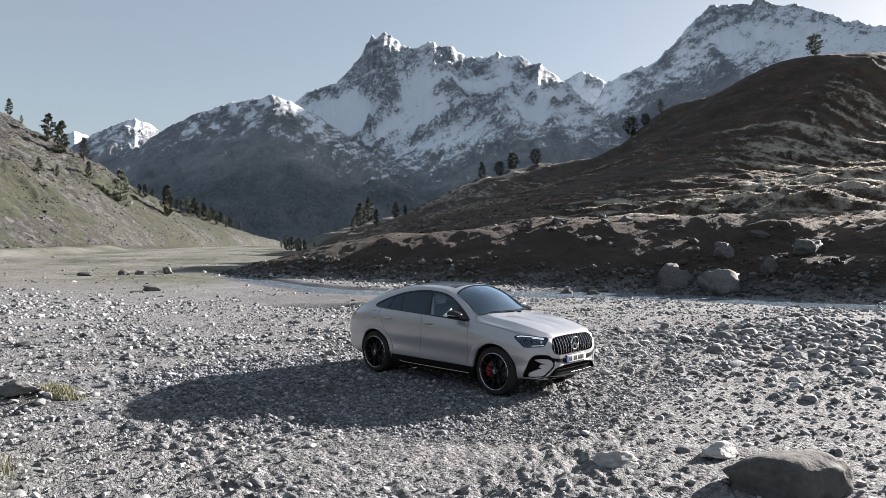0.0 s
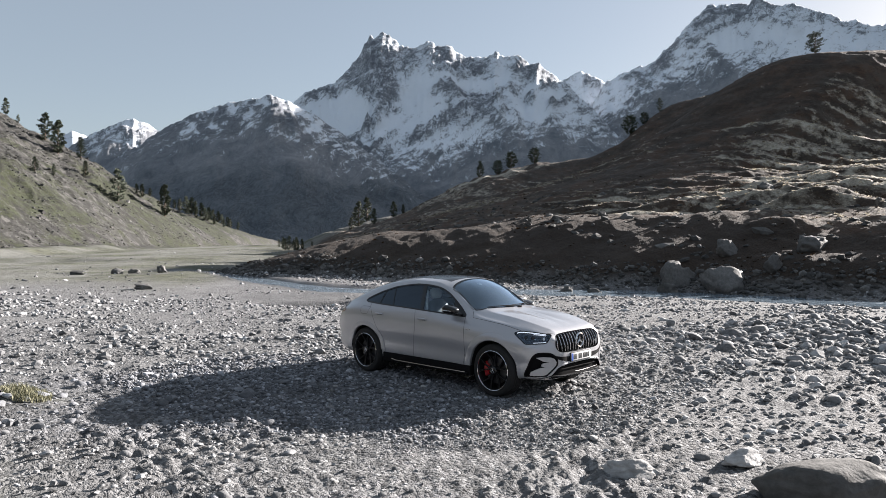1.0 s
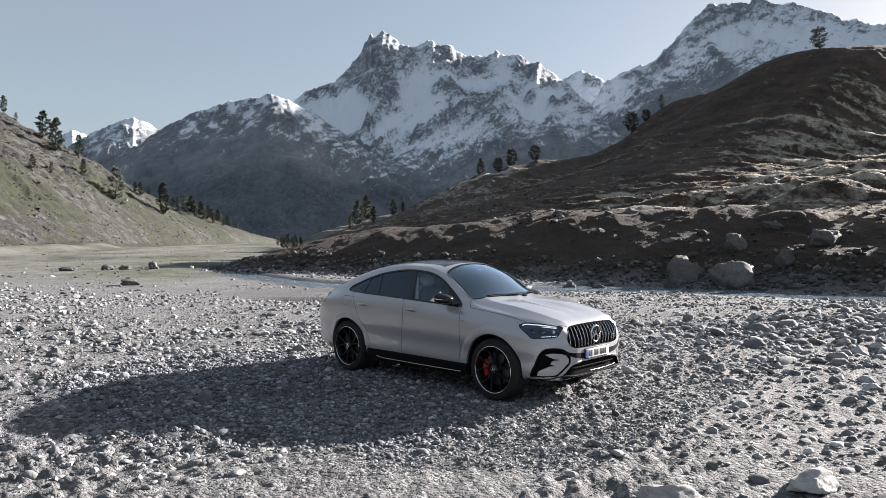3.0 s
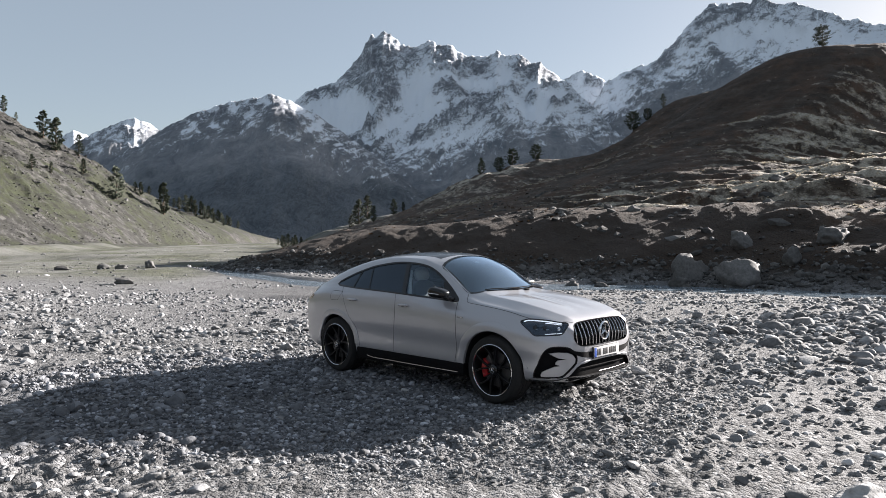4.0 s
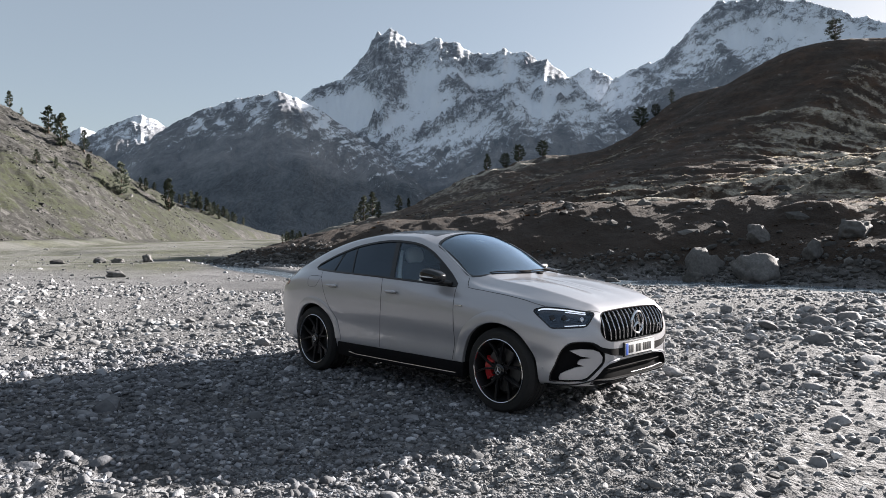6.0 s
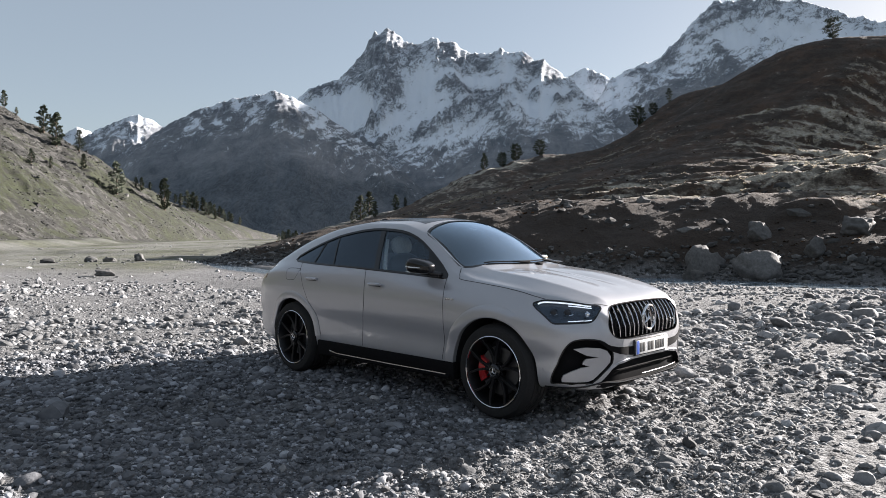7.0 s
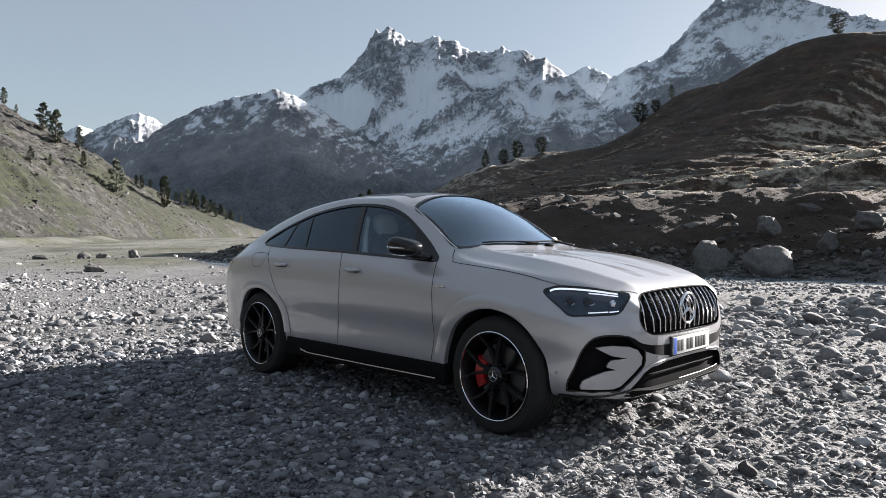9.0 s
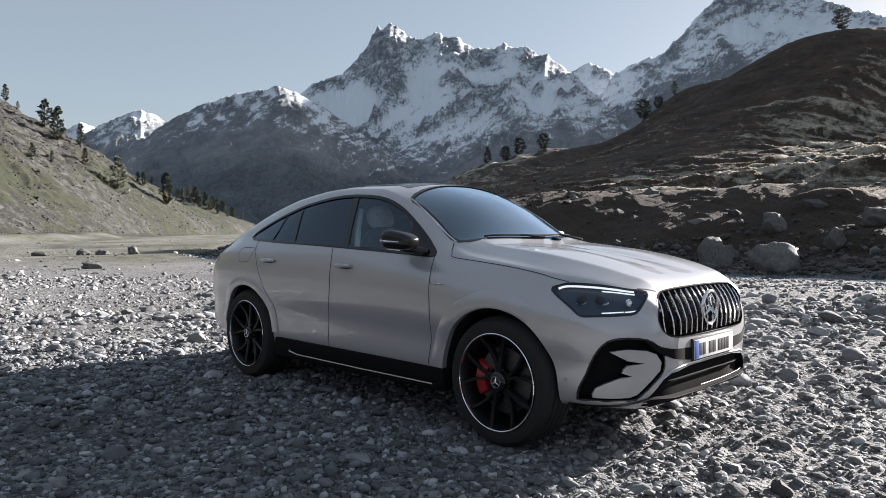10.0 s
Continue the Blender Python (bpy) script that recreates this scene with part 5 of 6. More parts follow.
        part("splitter", seam([(1.955, -0.885, 0.325), (2.10, -0.84, 0.325), (2.22, -0.74, 0.345), (2.30, -0.63, 0.375)], DIAG, 0.016, 0.004, 5, flip, False, 0.006), M_BLACK, car)
        # windscreen pillar edge
        part("screen_strip", seam([(0.33, -0.598, 1.6), (0.50, -0.629, 1.5), (0.70, -0.659, 1.4), (0.89, -0.681, 1.25)], DOWN, 0.010, 0.002, 5, flip, False, 0.003), M_CHROME, car, "thin bright windscreen edge")
        part("parking_sensor", lathe([(0.0, -0.003), (0.010, -0.002), (0.012, 0.004)], 16), M_PAINT, car, at=Matrix.Translation(onto((1.935, -0.88, 0.47), SIDEWAYS, 0.0) * Vector((1, 1, 1)) if not flip else (1.935, 0.895, 0.47)))
    # glass over and behind
    part("windscreen", patch(mirrored_outline(WINDSCREEN_HALF), DOWN, -0.006, 0.005, 0.06), M_SCREEN, car, "clear raked windscreen")
    part("screen_surround", seam(mirrored_outline(WINDSCREEN_HALF), DOWN, 0.03, 0.0012, 3, False, True), M_BLACK, car)
    part("roof_glass", patch([(0.18, -0.47, 1.7), (0.20, 0, 1.7), (0.18, 0.47, 1.7), (-0.9, 0.47, 1.7), (-0.9, -0.47, 1.7)], DOWN, 0.002, 0.006, 0.08), M_BLACK, car, "dark glass roof panel")
    part("rear_window", patch([(-1.35, -0.48, 1.6), (-1.35, 0.48, 1.6), (-2.15, 0.52, 1.3), (-2.15, -0.52, 1.3)], DOWN, 0.002, 0.006, 0.08), M_BLACK, car, "dark rear window")
    part("roof_fin", bean((0.17, 0.03, 0.07), (-1.02, 0, 1.675), 2.0, 16, -0.5), M_BLACK, car)
    part("tail_spoiler", seam([(-2.40, -0.60, 1.2), (-2.45, -0.3, 1.2), (-2.46, 0, 1.2), (-2.45, 0.3, 1.2), (-2.40, 0.60, 1.2)], DOWN, 0.07, 0.012, 4, False, False, 0.010), M_PAINT, car)
    for y0, y1 in ((-0.50, 0.05), (0.0, 0.52)):
        pts = [onto((1.055 - 0.30 * (abs(a) / 0.7) ** 2 * 0.5, a, 1.3), DOWN, 0.012) for a in np.linspace(y0, y1, 8)]
        w = part("wiper", tube(pts, [0.007] * 8, 6), M_DARK, car)
        part("wiper_arm", tube([onto((1.09, y1 - 0.02, 1.3), DOWN, 0.015), onto((1.07, (y0 + y1) / 2 + 0.1, 1.3), DOWN, 0.020), pts[4]], [0.012, 0.009, 0.007], 6), M_DARK, w)
    part("washer_cover", bean((0.05, 0.11, 0.03), onto((1.10, 0.17, 1.3), DOWN, 0.006), 2.4, 14), M_DARK, car)
    part("rear_view_mirror", bean((0.05, 0.22, 0.07), (0.42, 0.0, 1.50), 2.8, 16), M_MATT, car)
    part("sensor_housing", bean((0.12, 0.13, 0.05), (0.36, 0.0, 1.565), 2.8, 16), M_TRIM_LIGHT, car)
    # grille
    grille = part("grille", patch(rounded(mirrored_outline(GRILLE_HALF), 3), AHEAD, -0.045, 0.01, 0.08), M_DARK, car, "dark grille with upright chrome slats")
    part("grille_frame", seam(rounded(mirrored_outline(GRILLE_HALF), 3), AHEAD, 0.007, 0.003, 1, False, True, 0.0), M_DARK, grille)
    for k in range(16):
        yy = -0.50 + k * (1.0 / 15)
        if abs(yy) < 0.02:
            continue
        e = abs(yy)
        top = float(np.interp(e, (0.0, 0.40, 0.475, 0.535), (0.957, 0.948, 0.936, 0.89)))
        low = float(np.interp(e, (0.0, 0.42, 0.50, 0.54), (0.700, 0.708, 0.728, 0.77)))
        pts = [onto((2.3, yy * (1 + 0.03 * math.sin(math.pi * q)), top + (low - top) * q), AHEAD, -0.012 + 0.006 * math.sin(math.pi * q)) for q in np.linspace(0, 1, 7)]
        slat = bmesh.new()
        rows = [[slat.verts.new(p + Vector(o)) for o in ((-0.02, -0.0075, 0), (0.0, -0.006, 0), (0.003, 0, 0), (0.0, 0.006, 0), (-0.02, 0.0075, 0))] for p in pts]
        for a, b in zip(rows, rows[1:]):
            for j in range(5):
                slat.faces.new((a[j], a[(j + 1) % 5], b[(j + 1) % 5], b[j]))
        slat.faces.new(rows[0]), slat.faces.new(rows[-1][::-1])
        bmesh.ops.recalc_face_normals(slat, faces=slat.faces)
        part("slat", slat, M_CHROME, grille, "upright chrome slat")
    em = onto((2.34, 0, 0.833), AHEAD, 0.0).x - 0.005
    face = Matrix.Translation((em, 0, 0.833)) @ pose(0, 0, 0, 0, 0, 90)
    ring = lathe([(0.088, 0.0), (0.090, -0.012), (0.098, -0.016), (0.106, -0.012), (0.108, 0.0)], 56)
    bmesh.ops.transform(ring, matrix=face, verts=ring.verts)
    badge = part("emblem", ring, M_CHROME, grille, "round chrome emblem ring")
    for k in range(3):
        a = radians(90 + 120 * k)
        arm = tube([(0, -0.010, 0), (0.09 * math.cos(a), -0.006, 0.09 * math.sin(a))], [0.018, 0.004], 4)
        bmesh.ops.transform(arm, matrix=face, verts=arm.verts)
        part("emblem_arm", arm, M_CHROME, badge)
    part("model_mark", block((0.004, 0.055, 0.014), onto((2.3, 0.40, 0.79), AHEAD, 0.004), 0.001), M_CHROME, grille)
    # lower opening, lip and number plate
    low = part("lower_grille", patch(mirrored_outline(LOWER_HALF), AHEAD, -0.05, 0.01, 0.1), M_DARK, car, "black lower air opening")
    for z in (0.45, 0.50):
        part("lower_slat", tube([onto((2.3, yy, z), AHEAD, -0.035) for yy in np.linspace(-0.5, 0.5, 11)], 0.005, 6), M_DARK, low)
    # strip shortened to the side where sun glints show from the camera
    for z, reach in ((0.384, 0.44),):
        part("lower_lip", tube([onto((2.3, yy, z + 0.02 * (abs(yy) / reach) ** 3), AHEAD, 0.004) for yy in np.linspace(-0.12, reach, 12)], 0.0020, 6), M_SATIN, low, "thin bright lower bumper strip")
    apron = [(2.28, -0.65, 0.372), (2.33, -0.56, 0.366), (2.355, -0.38, 0.349), (2.36, 0.0, 0.339), (2.36, 0.0, 0.300), (2.34, -0.38, 0.302), (2.30, -0.55, 0.312), (2.27, -0.66, 0.335)]
    part("lower_apron", patch(apron[:4] + [(x, -y, z) for x, y, z in apron[2::-1]] + [(x, -y, z) for x, y, z in apron[:4:-1]] + apron[4:], AHEAD, 0.003, 0.008, 0.06), M_DARK, car, "black lower apron")
    part("bumper_edge", seam([(2.31, -0.59, 0.455), (2.345, -0.48, 0.512), (2.36, -0.28, 0.534), (2.36, 0.28, 0.534), (2.345, 0.48, 0.512), (2.31, 0.59, 0.455)], AHEAD, 0.012, 0.004, 6, False, False, 0.003), M_PAINT, car)
    px0 = onto((2.3, 0, 0.61), AHEAD, 0.0).x
    part("plate_holder", block((0.02, 0.54, 0.13), (px0 + 0.004, 0, 0.607), 0.004), M_MATT, car)
    plate = part("number_plate", block((0.006, 0.52, 0.112), (px0 + 0.0175, 0, 0.607), 0.002), M_PLATE, car, "white number plate with dark bars")
    part("plate_band", block((0.002, 0.042, 0.106), (px0 + 0.0215, -0.236, 0.607), 0.0005), M_BLUE, plate, "blue plate end band")
    for yy, ww in ((-0.185, 0.036), (-0.140, 0.036), (-0.055, 0.040), (-0.005, 0.044), (0.065, 0.034), (0.105, 0.034), (0.145, 0.030), (0.185, 0.030)):
        part("plate_bar", block((0.002, ww, 0.072), (px0 + 0.0215, yy, 0.605), 0.0005), M_INK, plate)
    # inside
    for y in (-0.40, 0.40):
        seat = new("front_seat")
        seat.parent = car
        part("cushion", bean((0.52, 0.50, 0.20), (0.15, y, 0.66), 3.0, 18), M_SEAT, seat)
        part("backrest", bean((0.18, 0.50, 0.68), (-0.16, y, 1.00), 2.8, 20, 0, pose(0, 0, 0, 0, -14, 0)), M_SEAT, seat)
        # pale colour stands in for sunlight falling on the headrest
        part("headrest", bean((0.10, 0.26, 0.19), (-0.26, y, 1.41), 2.8, 16, 0, pose(0, 0, 0, 0, -10, 0)), M_TRIM_LIGHT, seat, "headrest coloured pale as if sunlit")
        for dy in (-0.06, 0.06):
            part("headrest_post", tube([(-0.245, y + dy, 1.28), (-0.255, y + dy, 1.36)], 0.007, 6), M_CHROME, seat)
        # pale belt, widened and placed by view to pass for the sunlit pillar strip
        part("seat_belt", tube([(-0.20, y * 1.62, 1.47), (-0.15, y * 1.80, 1.30), (-0.105, y * 1.92, 1.15), (-0.09, y * 1.94, 0.9)], [0.022, 0.024, 0.026, 0.026], 6), M_TRIM_LIGHT, seat)
    part("rear_bench", bean((0.25, 1.25, 0.75), (-1.12, 0, 0.95), 3.2, 20, 0, pose(0, 0, 0, 0, -14, 0)), M_SEAT, car)
    part("dashboard", bean((0.50, 1.45, 0.30), (0.92, 0, 1.02), 3.4, 24), M_SEAT, car, "dark dashboard")
    part("screen_panel", block((0.02, 0.72, 0.12), (0.68, 0.20, 1.16), 0.008), M_BLACK, car)
    wheel = lathe([(0.175, 0.0), (0.181, -0.012), (0.19, -0.016), (0.199, -0.012), (0.203, 0.0), (0.199, 0.012), (0.19, 0.016), (0.181, 0.012), (0.175, 0.0)], 40)
    place = pose(0.52, 0.40, 1.06, 0, -24, 0) @ pose(0, 0, 0, 0, 0, 90)
    bmesh.ops.transform(wheel, matrix=place, verts=wheel.verts)
    steer = part("steering_wheel", wheel, M_SEAT, car)
    for a in (0, 180, 270):
        s = tube([(0, 0, 0), (0.18 * math.cos(radians(a)), 0, 0.18 * math.sin(radians(a)))], 0.016, 6)
        bmesh.ops.transform(s, matrix=place, verts=s.verts)
        part("wheel_spoke", s, M_SATIN, steer)
    part("underbody", block((4.2, 1.15, 0.10), (-0.05, 0, 0.315), 0.03), M_MATT, car)
    car.matrix_world = pose(0, 0, 0, 0, 0, -44.7)
    return car


car = build_car()


# ---------- water ----------
def water_material():
    m = Nodes("stream_water")
    ripple = m.add("ShaderNodeMapping", in_Vector=m.where(), in_Scale=(1.0, 1.0, 1.0)).outputs[0]
    n = m.math("ADD", m.noise(2.2, 4, ripple), m.math("MULTIPLY", m.noise(9.0, 3, ripple), 0.35))
    # pale flecks and blue base paint the bright sky's reflection into the water
    foam_sheen = m.ramp(m.noise(3.5, 6, ripple, 0.7), (0.52, 0.0), (0.70, 0.6))
    color = m.mix(foam_sheen, (0.17, 0.225, 0.275), (0.62, 0.67, 0.73))
    return m.done(Base_Color=color, Roughness=m.math("MULTIPLY_ADD", foam_sheen, 0.5, 0.07), Normal=m.bump(n, 0.35, 0.05))


M_WATER = water_material()


def base_level(y):
    return -0.55 * smooth(6, 26, y) - 1.2 * smooth(50, 120, y)


def build_water():
    pts = rounded([(x, y, 0) for x, y in RIVER], 8, False)
    rows = []
    for i, p in enumerate(pts):
        along = (pts[min(i + 1, len(pts) - 1)] - pts[max(i - 1, 0)]).normalized()
        across = Vector((along.y, -along.x, 0))
        for k in range(7):
            q = p + across * (k - 3) * (1.05 - 0.55 * float(smooth(-4, -10, p.x)))
            rows.append((q.x, q.y, float(base_level(p.y)) - 0.13))
    tagged(new("water", mesh_from("water", rows, grid_faces(len(pts), 7), M_WATER)), "shallow stream running over the gravel, sky sheen in its colour", "stream", kind="structure")
    rows = [(-5.3, 18.0, float(base_level(18.0)) - 0.30)]
    ring = [(-5.3 + 3.4 * math.cos(a), 18.0 + 1.9 * math.sin(a), rows[0][2]) for a in np.linspace(0, 2 * math.pi, 41)[:-1]]
    faces = [(0, 1 + k, 1 + (k + 1) % 40) for k in range(40)]
    tagged(new("water_pool", mesh_from("water_pool", rows + ring, faces, M_WATER)), "still grey pool behind the car", "pool", kind="structure")


build_water()


# ---------- stones ----------
def stone_shape(level, seed, flat=0.62, rough=0.22, facets=8):
    bm = bmesh.new()
    bmesh.ops.create_icosphere(bm, subdivisions=level, radius=1)
    rng = random.Random(seed)
    off = Vector((rng.uniform(-50, 50), rng.uniform(-50, 50), rng.uniform(-50, 50)))
    planes = []
    for k in range(facets):
        n = Vector((rng.gauss(0, 1), rng.gauss(0, 1), rng.gauss(0, 0.8))).normalized()
        planes.append((n, rng.uniform(0.55, 0.9)))
    for v in bm.verts:
        c = v.co.copy()
        c *= 1 + rough * noise.noise(c * 1.3 + off) + rough * 0.4 * noise.noise(c * 3.1 + off)
        for n, d in planes:
            over = c.dot(n) - d
            if over > 0:
                c -= n * over * 0.85
        v.co = Vector((c.x, c.y * rng.uniform(0.72, 0.74), c.z * flat))
    me = bpy.data.meshes.new("stone")
    bm.to_mesh(me)
    bm.free()
    co = np.empty(len(me.vertices) * 3, np.float32)
    me.vertices.foreach_get("co", co)
    tri = np.empty(len(me.polygons) * 3, np.int32)
    me.polygons.foreach_get("vertices", tri)
    bpy.data.meshes.remove(me)
    return co.reshape(-1, 3), tri.reshape(-1, 3)


M_SCREE = stone_material("scree_rock", (0.035, 0.035, 0.034), (0.17, 0.167, 0.16))
ROUND = [stone_shape(2, 100 + k, random.Random(k).uniform(0.45, 0.75)) for k in range(14)]
SHARP = [stone_shape(2, 200 + k, random.Random(k).uniform(0.38, 0.72), 0.34, 14) for k in range(16)]
ROUGH = [stone_shape(1, 300 + k, random.Random(k).uniform(0.5, 0.8), 0.3) for k in range(14)]
SOFT = [stone_shape(1, 350 + k, random.Random(k).uniform(0.45, 0.75), 0.3, 3) for k in range(18)]


def chip_shape(seed):
    """A small broken pebble: a squashed, uneven block."""
    rng = np.random.default_rng(seed)
    co = np.array([(i, j, k) for i in (-1, 1) for j in (-1, 1) for k in (-1, 1)], float) * (0.78, 0.62, 0.46)
    co = co + rng.uniform(-0.24, 0.24, (8, 3)) * (1, 1, 0.7)
    co[rng.integers(0, 8)] *= 0.55
    co[rng.integers(0, 4) * 2 + 1] *= 0.6
    quads = ((0, 1, 3, 2), (4, 6, 7, 5), (0, 4, 5, 1), (2, 3, 7, 6), (0, 2, 6, 4), (1, 5, 7, 3))
    return co.astype(np.float32), np.array([t for a, b, c, d in quads for t in ((a, b, c), (a, c, d))], np.int32)


CHIPS = [chip_shape(400 + k) for k in range(24)]


def heap(name, label, x, y, size, shapes, seed, mat=M_STONE, sink=0.28, category="stones"):
    """Many stones as one sheet of loose material."""
    rng = np.random.default_rng(seed)
    keep = np.ones(len(x), bool)
    for tx, ty in TYRES:
        keep &= np.hypot(x - tx, y - ty) > 0.17 + size * 0.5
    x, y, size = x[keep], y[keep], size[keep]
    lie = land(x, y)
    z, car_shade = lie[0], lie[5]
    pick = rng.integers(0, len(shapes), len(x))
    verts, faces, dark, base = [], [], [], 0
    for k, (co, tri) in enumerate(shapes):
        sel = np.where(pick == k)[0]
        if not len(sel):
            continue
        a = rng.uniform(0, 2 * math.pi, len(sel))
        tx, ty = rng.normal(0, 0.22, len(sel)), rng.normal(0, 0.22, len(sel))
        s = size[sel][:, None] * 0.5
        p = co[None] * np.stack([rng.uniform(0.85, 1.25, len(sel)), rng.uniform(0.85, 1.15, len(sel)), rng.uniform(0.75, 1.2, len(sel))], -1)[:, None, :]
        px_, py_, pz_ = p[..., 0], p[..., 1], p[..., 2]
        py_, pz_ = py_ * np.cos(tx)[:, None] - pz_ * np.sin(tx)[:, None], py_ * np.sin(tx)[:, None] + pz_ * np.cos(tx)[:, None]
        px_, pz_ = px_ * np.cos(ty)[:, None] + pz_ * np.sin(ty)[:, None], -px_ * np.sin(ty)[:, None] + pz_ * np.cos(ty)[:, None]
        ca, sa = np.cos(a)[:, None], np.sin(a)[:, None]
        qx, qy = px_ * ca - py_ * sa, px_ * sa + py_ * ca
        v = np.stack([x[sel][:, None] + qx * s, y[sel][:, None] + qy * s, z[sel][:, None] + (pz_ + 0.62 - 2 * sink) * s * 0.95], -1)
        verts.append(v.reshape(-1, 3))
        dark.append(np.repeat(car_shade[sel], len(co)))
        faces.append((tri[None] + (np.arange(len(sel)) * len(co))[:, None, None] + base).reshape(-1, 3))
        base += v.shape[0] * v.shape[1]
    me = mesh_from(name, np.concatenate(verts), np.concatenate(faces), mat, shapes is ROUND or shapes is SHARP or shapes is SOFT)
    me.attributes.new("car_shade", "FLOAT", "POINT").data.foreach_set("value", np.concatenate(dark).astype(np.float32))
    if shapes is ROUND or shapes is SHARP:
        me.set_sharp_from_angle(angle=radians(34))
    return tagged(new(name, me), label, category, kind="stuff")


def bareness(x, y):
    """Nought where silt lies open, one where stones cover the bed."""
    n = fractal(x / 3.4, y / 2.0, 3, 91)
    open_silt = smooth(0.02, 0.30, n + 0.42 * np.exp(-((x + 0.3) / 3.6) ** 2 - ((y + 5.6) / 1.5) ** 2) - 0.3 * np.exp(-(x ** 2 + y ** 2) / 30))
    flat = smooth(17, 31, y + 7 * grain(x / 9, y / 9, 93)) * (1 - smooth(-13, -8, x + 2 * grain(x / 4, y / 4, 94)))
    wet = 1 - smooth(0.75, 1.1, np.hypot((x + 5.0) / 6.5, (y - 22.5) / 4.6) + 0.2 * grain(x / 2, y / 2, 96))
    return (1 - 0.82 * open_silt) * (1 - 0.93 * flat) * (1 - 0.95 * wet)


def scatter(n, seed, apex_y, r0, r1, half, per, small=0.028, big=0.35, spread=0.42):
    rng = np.random.default_rng(seed)
    r = np.exp(rng.uniform(math.log(r0), math.log(r1), n))
    a = radians(half) * rng.uniform(-1, 1, n)
    x, y = r * np.sin(a), apex_y + r * np.cos(a)
    size = np.clip(per * r * np.exp(rng.normal(0, spread, n)), small, big)
    ok = rng.uniform(0, 1, n) < bareness(x, y)
    u, v = hill_u(x, y)
    ok &= (u < 0.5) & (toe_u(x, y) < 0.2) & (river_gap(x, y) > 2.5 + 0.8 * grain(x / 1.5, y / 1.5, 7)) & (np.hypot((x + 5.3) / 3.3, (y - 18.0) / 1.8) > 1)
    return x[ok], y[ok], size[ok]


x, y, size = scatter(37000, 1, -5.9, 1.6, 13, 38, 0.0058, 0.016, 0.26, 0.62)
near = size > 0.075
half = near & (np.arange(len(x)) % 4 == 0)
heap("river_stones", "smooth grey river cobbles and pebbles", x[half], y[half], size[half], ROUND, 11)
heap("broken_stones", "angular grey stones among the cobbles", x[near & ~half], y[near & ~half], size[near & ~half], SHARP, 10)
mid = ~near & (size > 0.048)
fine = ~near & ~mid
heap("small_cobbles", "small rounded grey cobbles", x[mid], y[mid], size[mid], SOFT, 27)
heap("river_pebbles", "small grey pebbles between the cobbles", x[fine], y[fine], size[fine], CHIPS, 12)
rng = np.random.default_rng(5)
x, y = rng.uniform(-6.5, 4.5, 30000), rng.uniform(-4.6, 2.6, 30000)
size = np.clip(rng.lognormal(-3.25, 0.42, 30000), 0.02, 0.12)
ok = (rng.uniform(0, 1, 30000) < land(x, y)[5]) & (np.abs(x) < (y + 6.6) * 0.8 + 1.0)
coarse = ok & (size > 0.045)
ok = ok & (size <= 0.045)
heap("dark_cobbles", "rounded grey cobbles round the car, darkened for its shade", x[coarse], y[coarse], size[coarse], SOFT, 26, M_SHADED_STONE, 0.22)
heap("dark_pebbles", "dense grey pebbles round the car, darkened for its shade", x[ok], y[ok], size[ok], CHIPS, 23, M_SHADED_STONE, 0.22)
x, y, size = scatter(20000, 2, -5.9, 13, 75, 38, 0.0044, 0.03, 0.42, 0.5)
heap("far_stones", "pale cobbles of the far gravel bank", x, y, size, ROUGH, 13)
x, y, size = scatter(31000, 3, -12.9, 4.2, 60, 36, 0.0046, 0.020, 0.40, 0.55)
out = np.abs(x) > (y + 5.9) * 0.70
far = np.hypot(x, y + 12.9) > 14
heap("side_stones", "scattered grey stones on silt", x[out & far], y[out & far], size[out & far], ROUGH, 14)
big = size > 0.065
heap("side_cobbles", "rounded grey cobbles lying in the silt", x[out & ~far & big], y[out & ~far & big], size[out & ~far & big], ROUND, 24)
heap("side_pebbles", "fine grey pebbles in the silt", x[out & ~far & ~big], y[out & ~far & ~big], size[out & ~far & ~big], CHIPS, 25)
rng = np.random.default_rng(7)
x, y = rng.uniform(-9, 9, 5200), rng.uniform(-16, -5.5, 5200)
heap("approach_pebbles", "scattered grey pebbles on trodden silt", x, y, np.clip(rng.lognormal(-3.1, 0.5, 5200), 0.02, 0.2), CHIPS, 28)
x, y = rng.normal(9.6, 2.3, 900), rng.normal(3.6, 1.9, 900)
heap("stone_bank", "heap of larger pale boulders and cobbles", x, y, np.clip(rng.lognormal(-1.75, 0.45, 900), 0.07, 0.55), ROUND, 15)
x, y = rng.uniform(4.8, 13.5, 900), rng.uniform(-2.2, 5.5, 900)
heap("bank_cobbles", "grey cobbles strewn below the stone bank", x, y, np.clip(rng.lognormal(-2.1, 0.5, 900), 0.05, 0.42), SHARP, 35)
x, y = rng.normal(-3.9, 1.1, 420), rng.normal(13.9, 1.1, 420)
heap("shore_stones", "dark cobbles at the edge of the pool", x, y, np.clip(rng.lognormal(-1.9, 0.4, 420), 0.06, 0.4), ROUGH, 16)
x, y = rng.uniform(-110, -14, 1500), rng.uniform(46, 190, 1500)
ok = (fractal(x / 16, y / 9, 3, 98) > 0.12) & (toe_u(x, y) < 0)
heap("plain_stones", "scattered stones on the pale valley floor", x[ok], y[ok], np.clip(rng.lognormal(-1.2, 0.5, 1500), 0.12, 1.2)[ok], ROUGH, 20, M_STONE, 0.36)
# cobbles between the stream and the tongue of the hill
q = rng.uniform(6, 34, 1500)
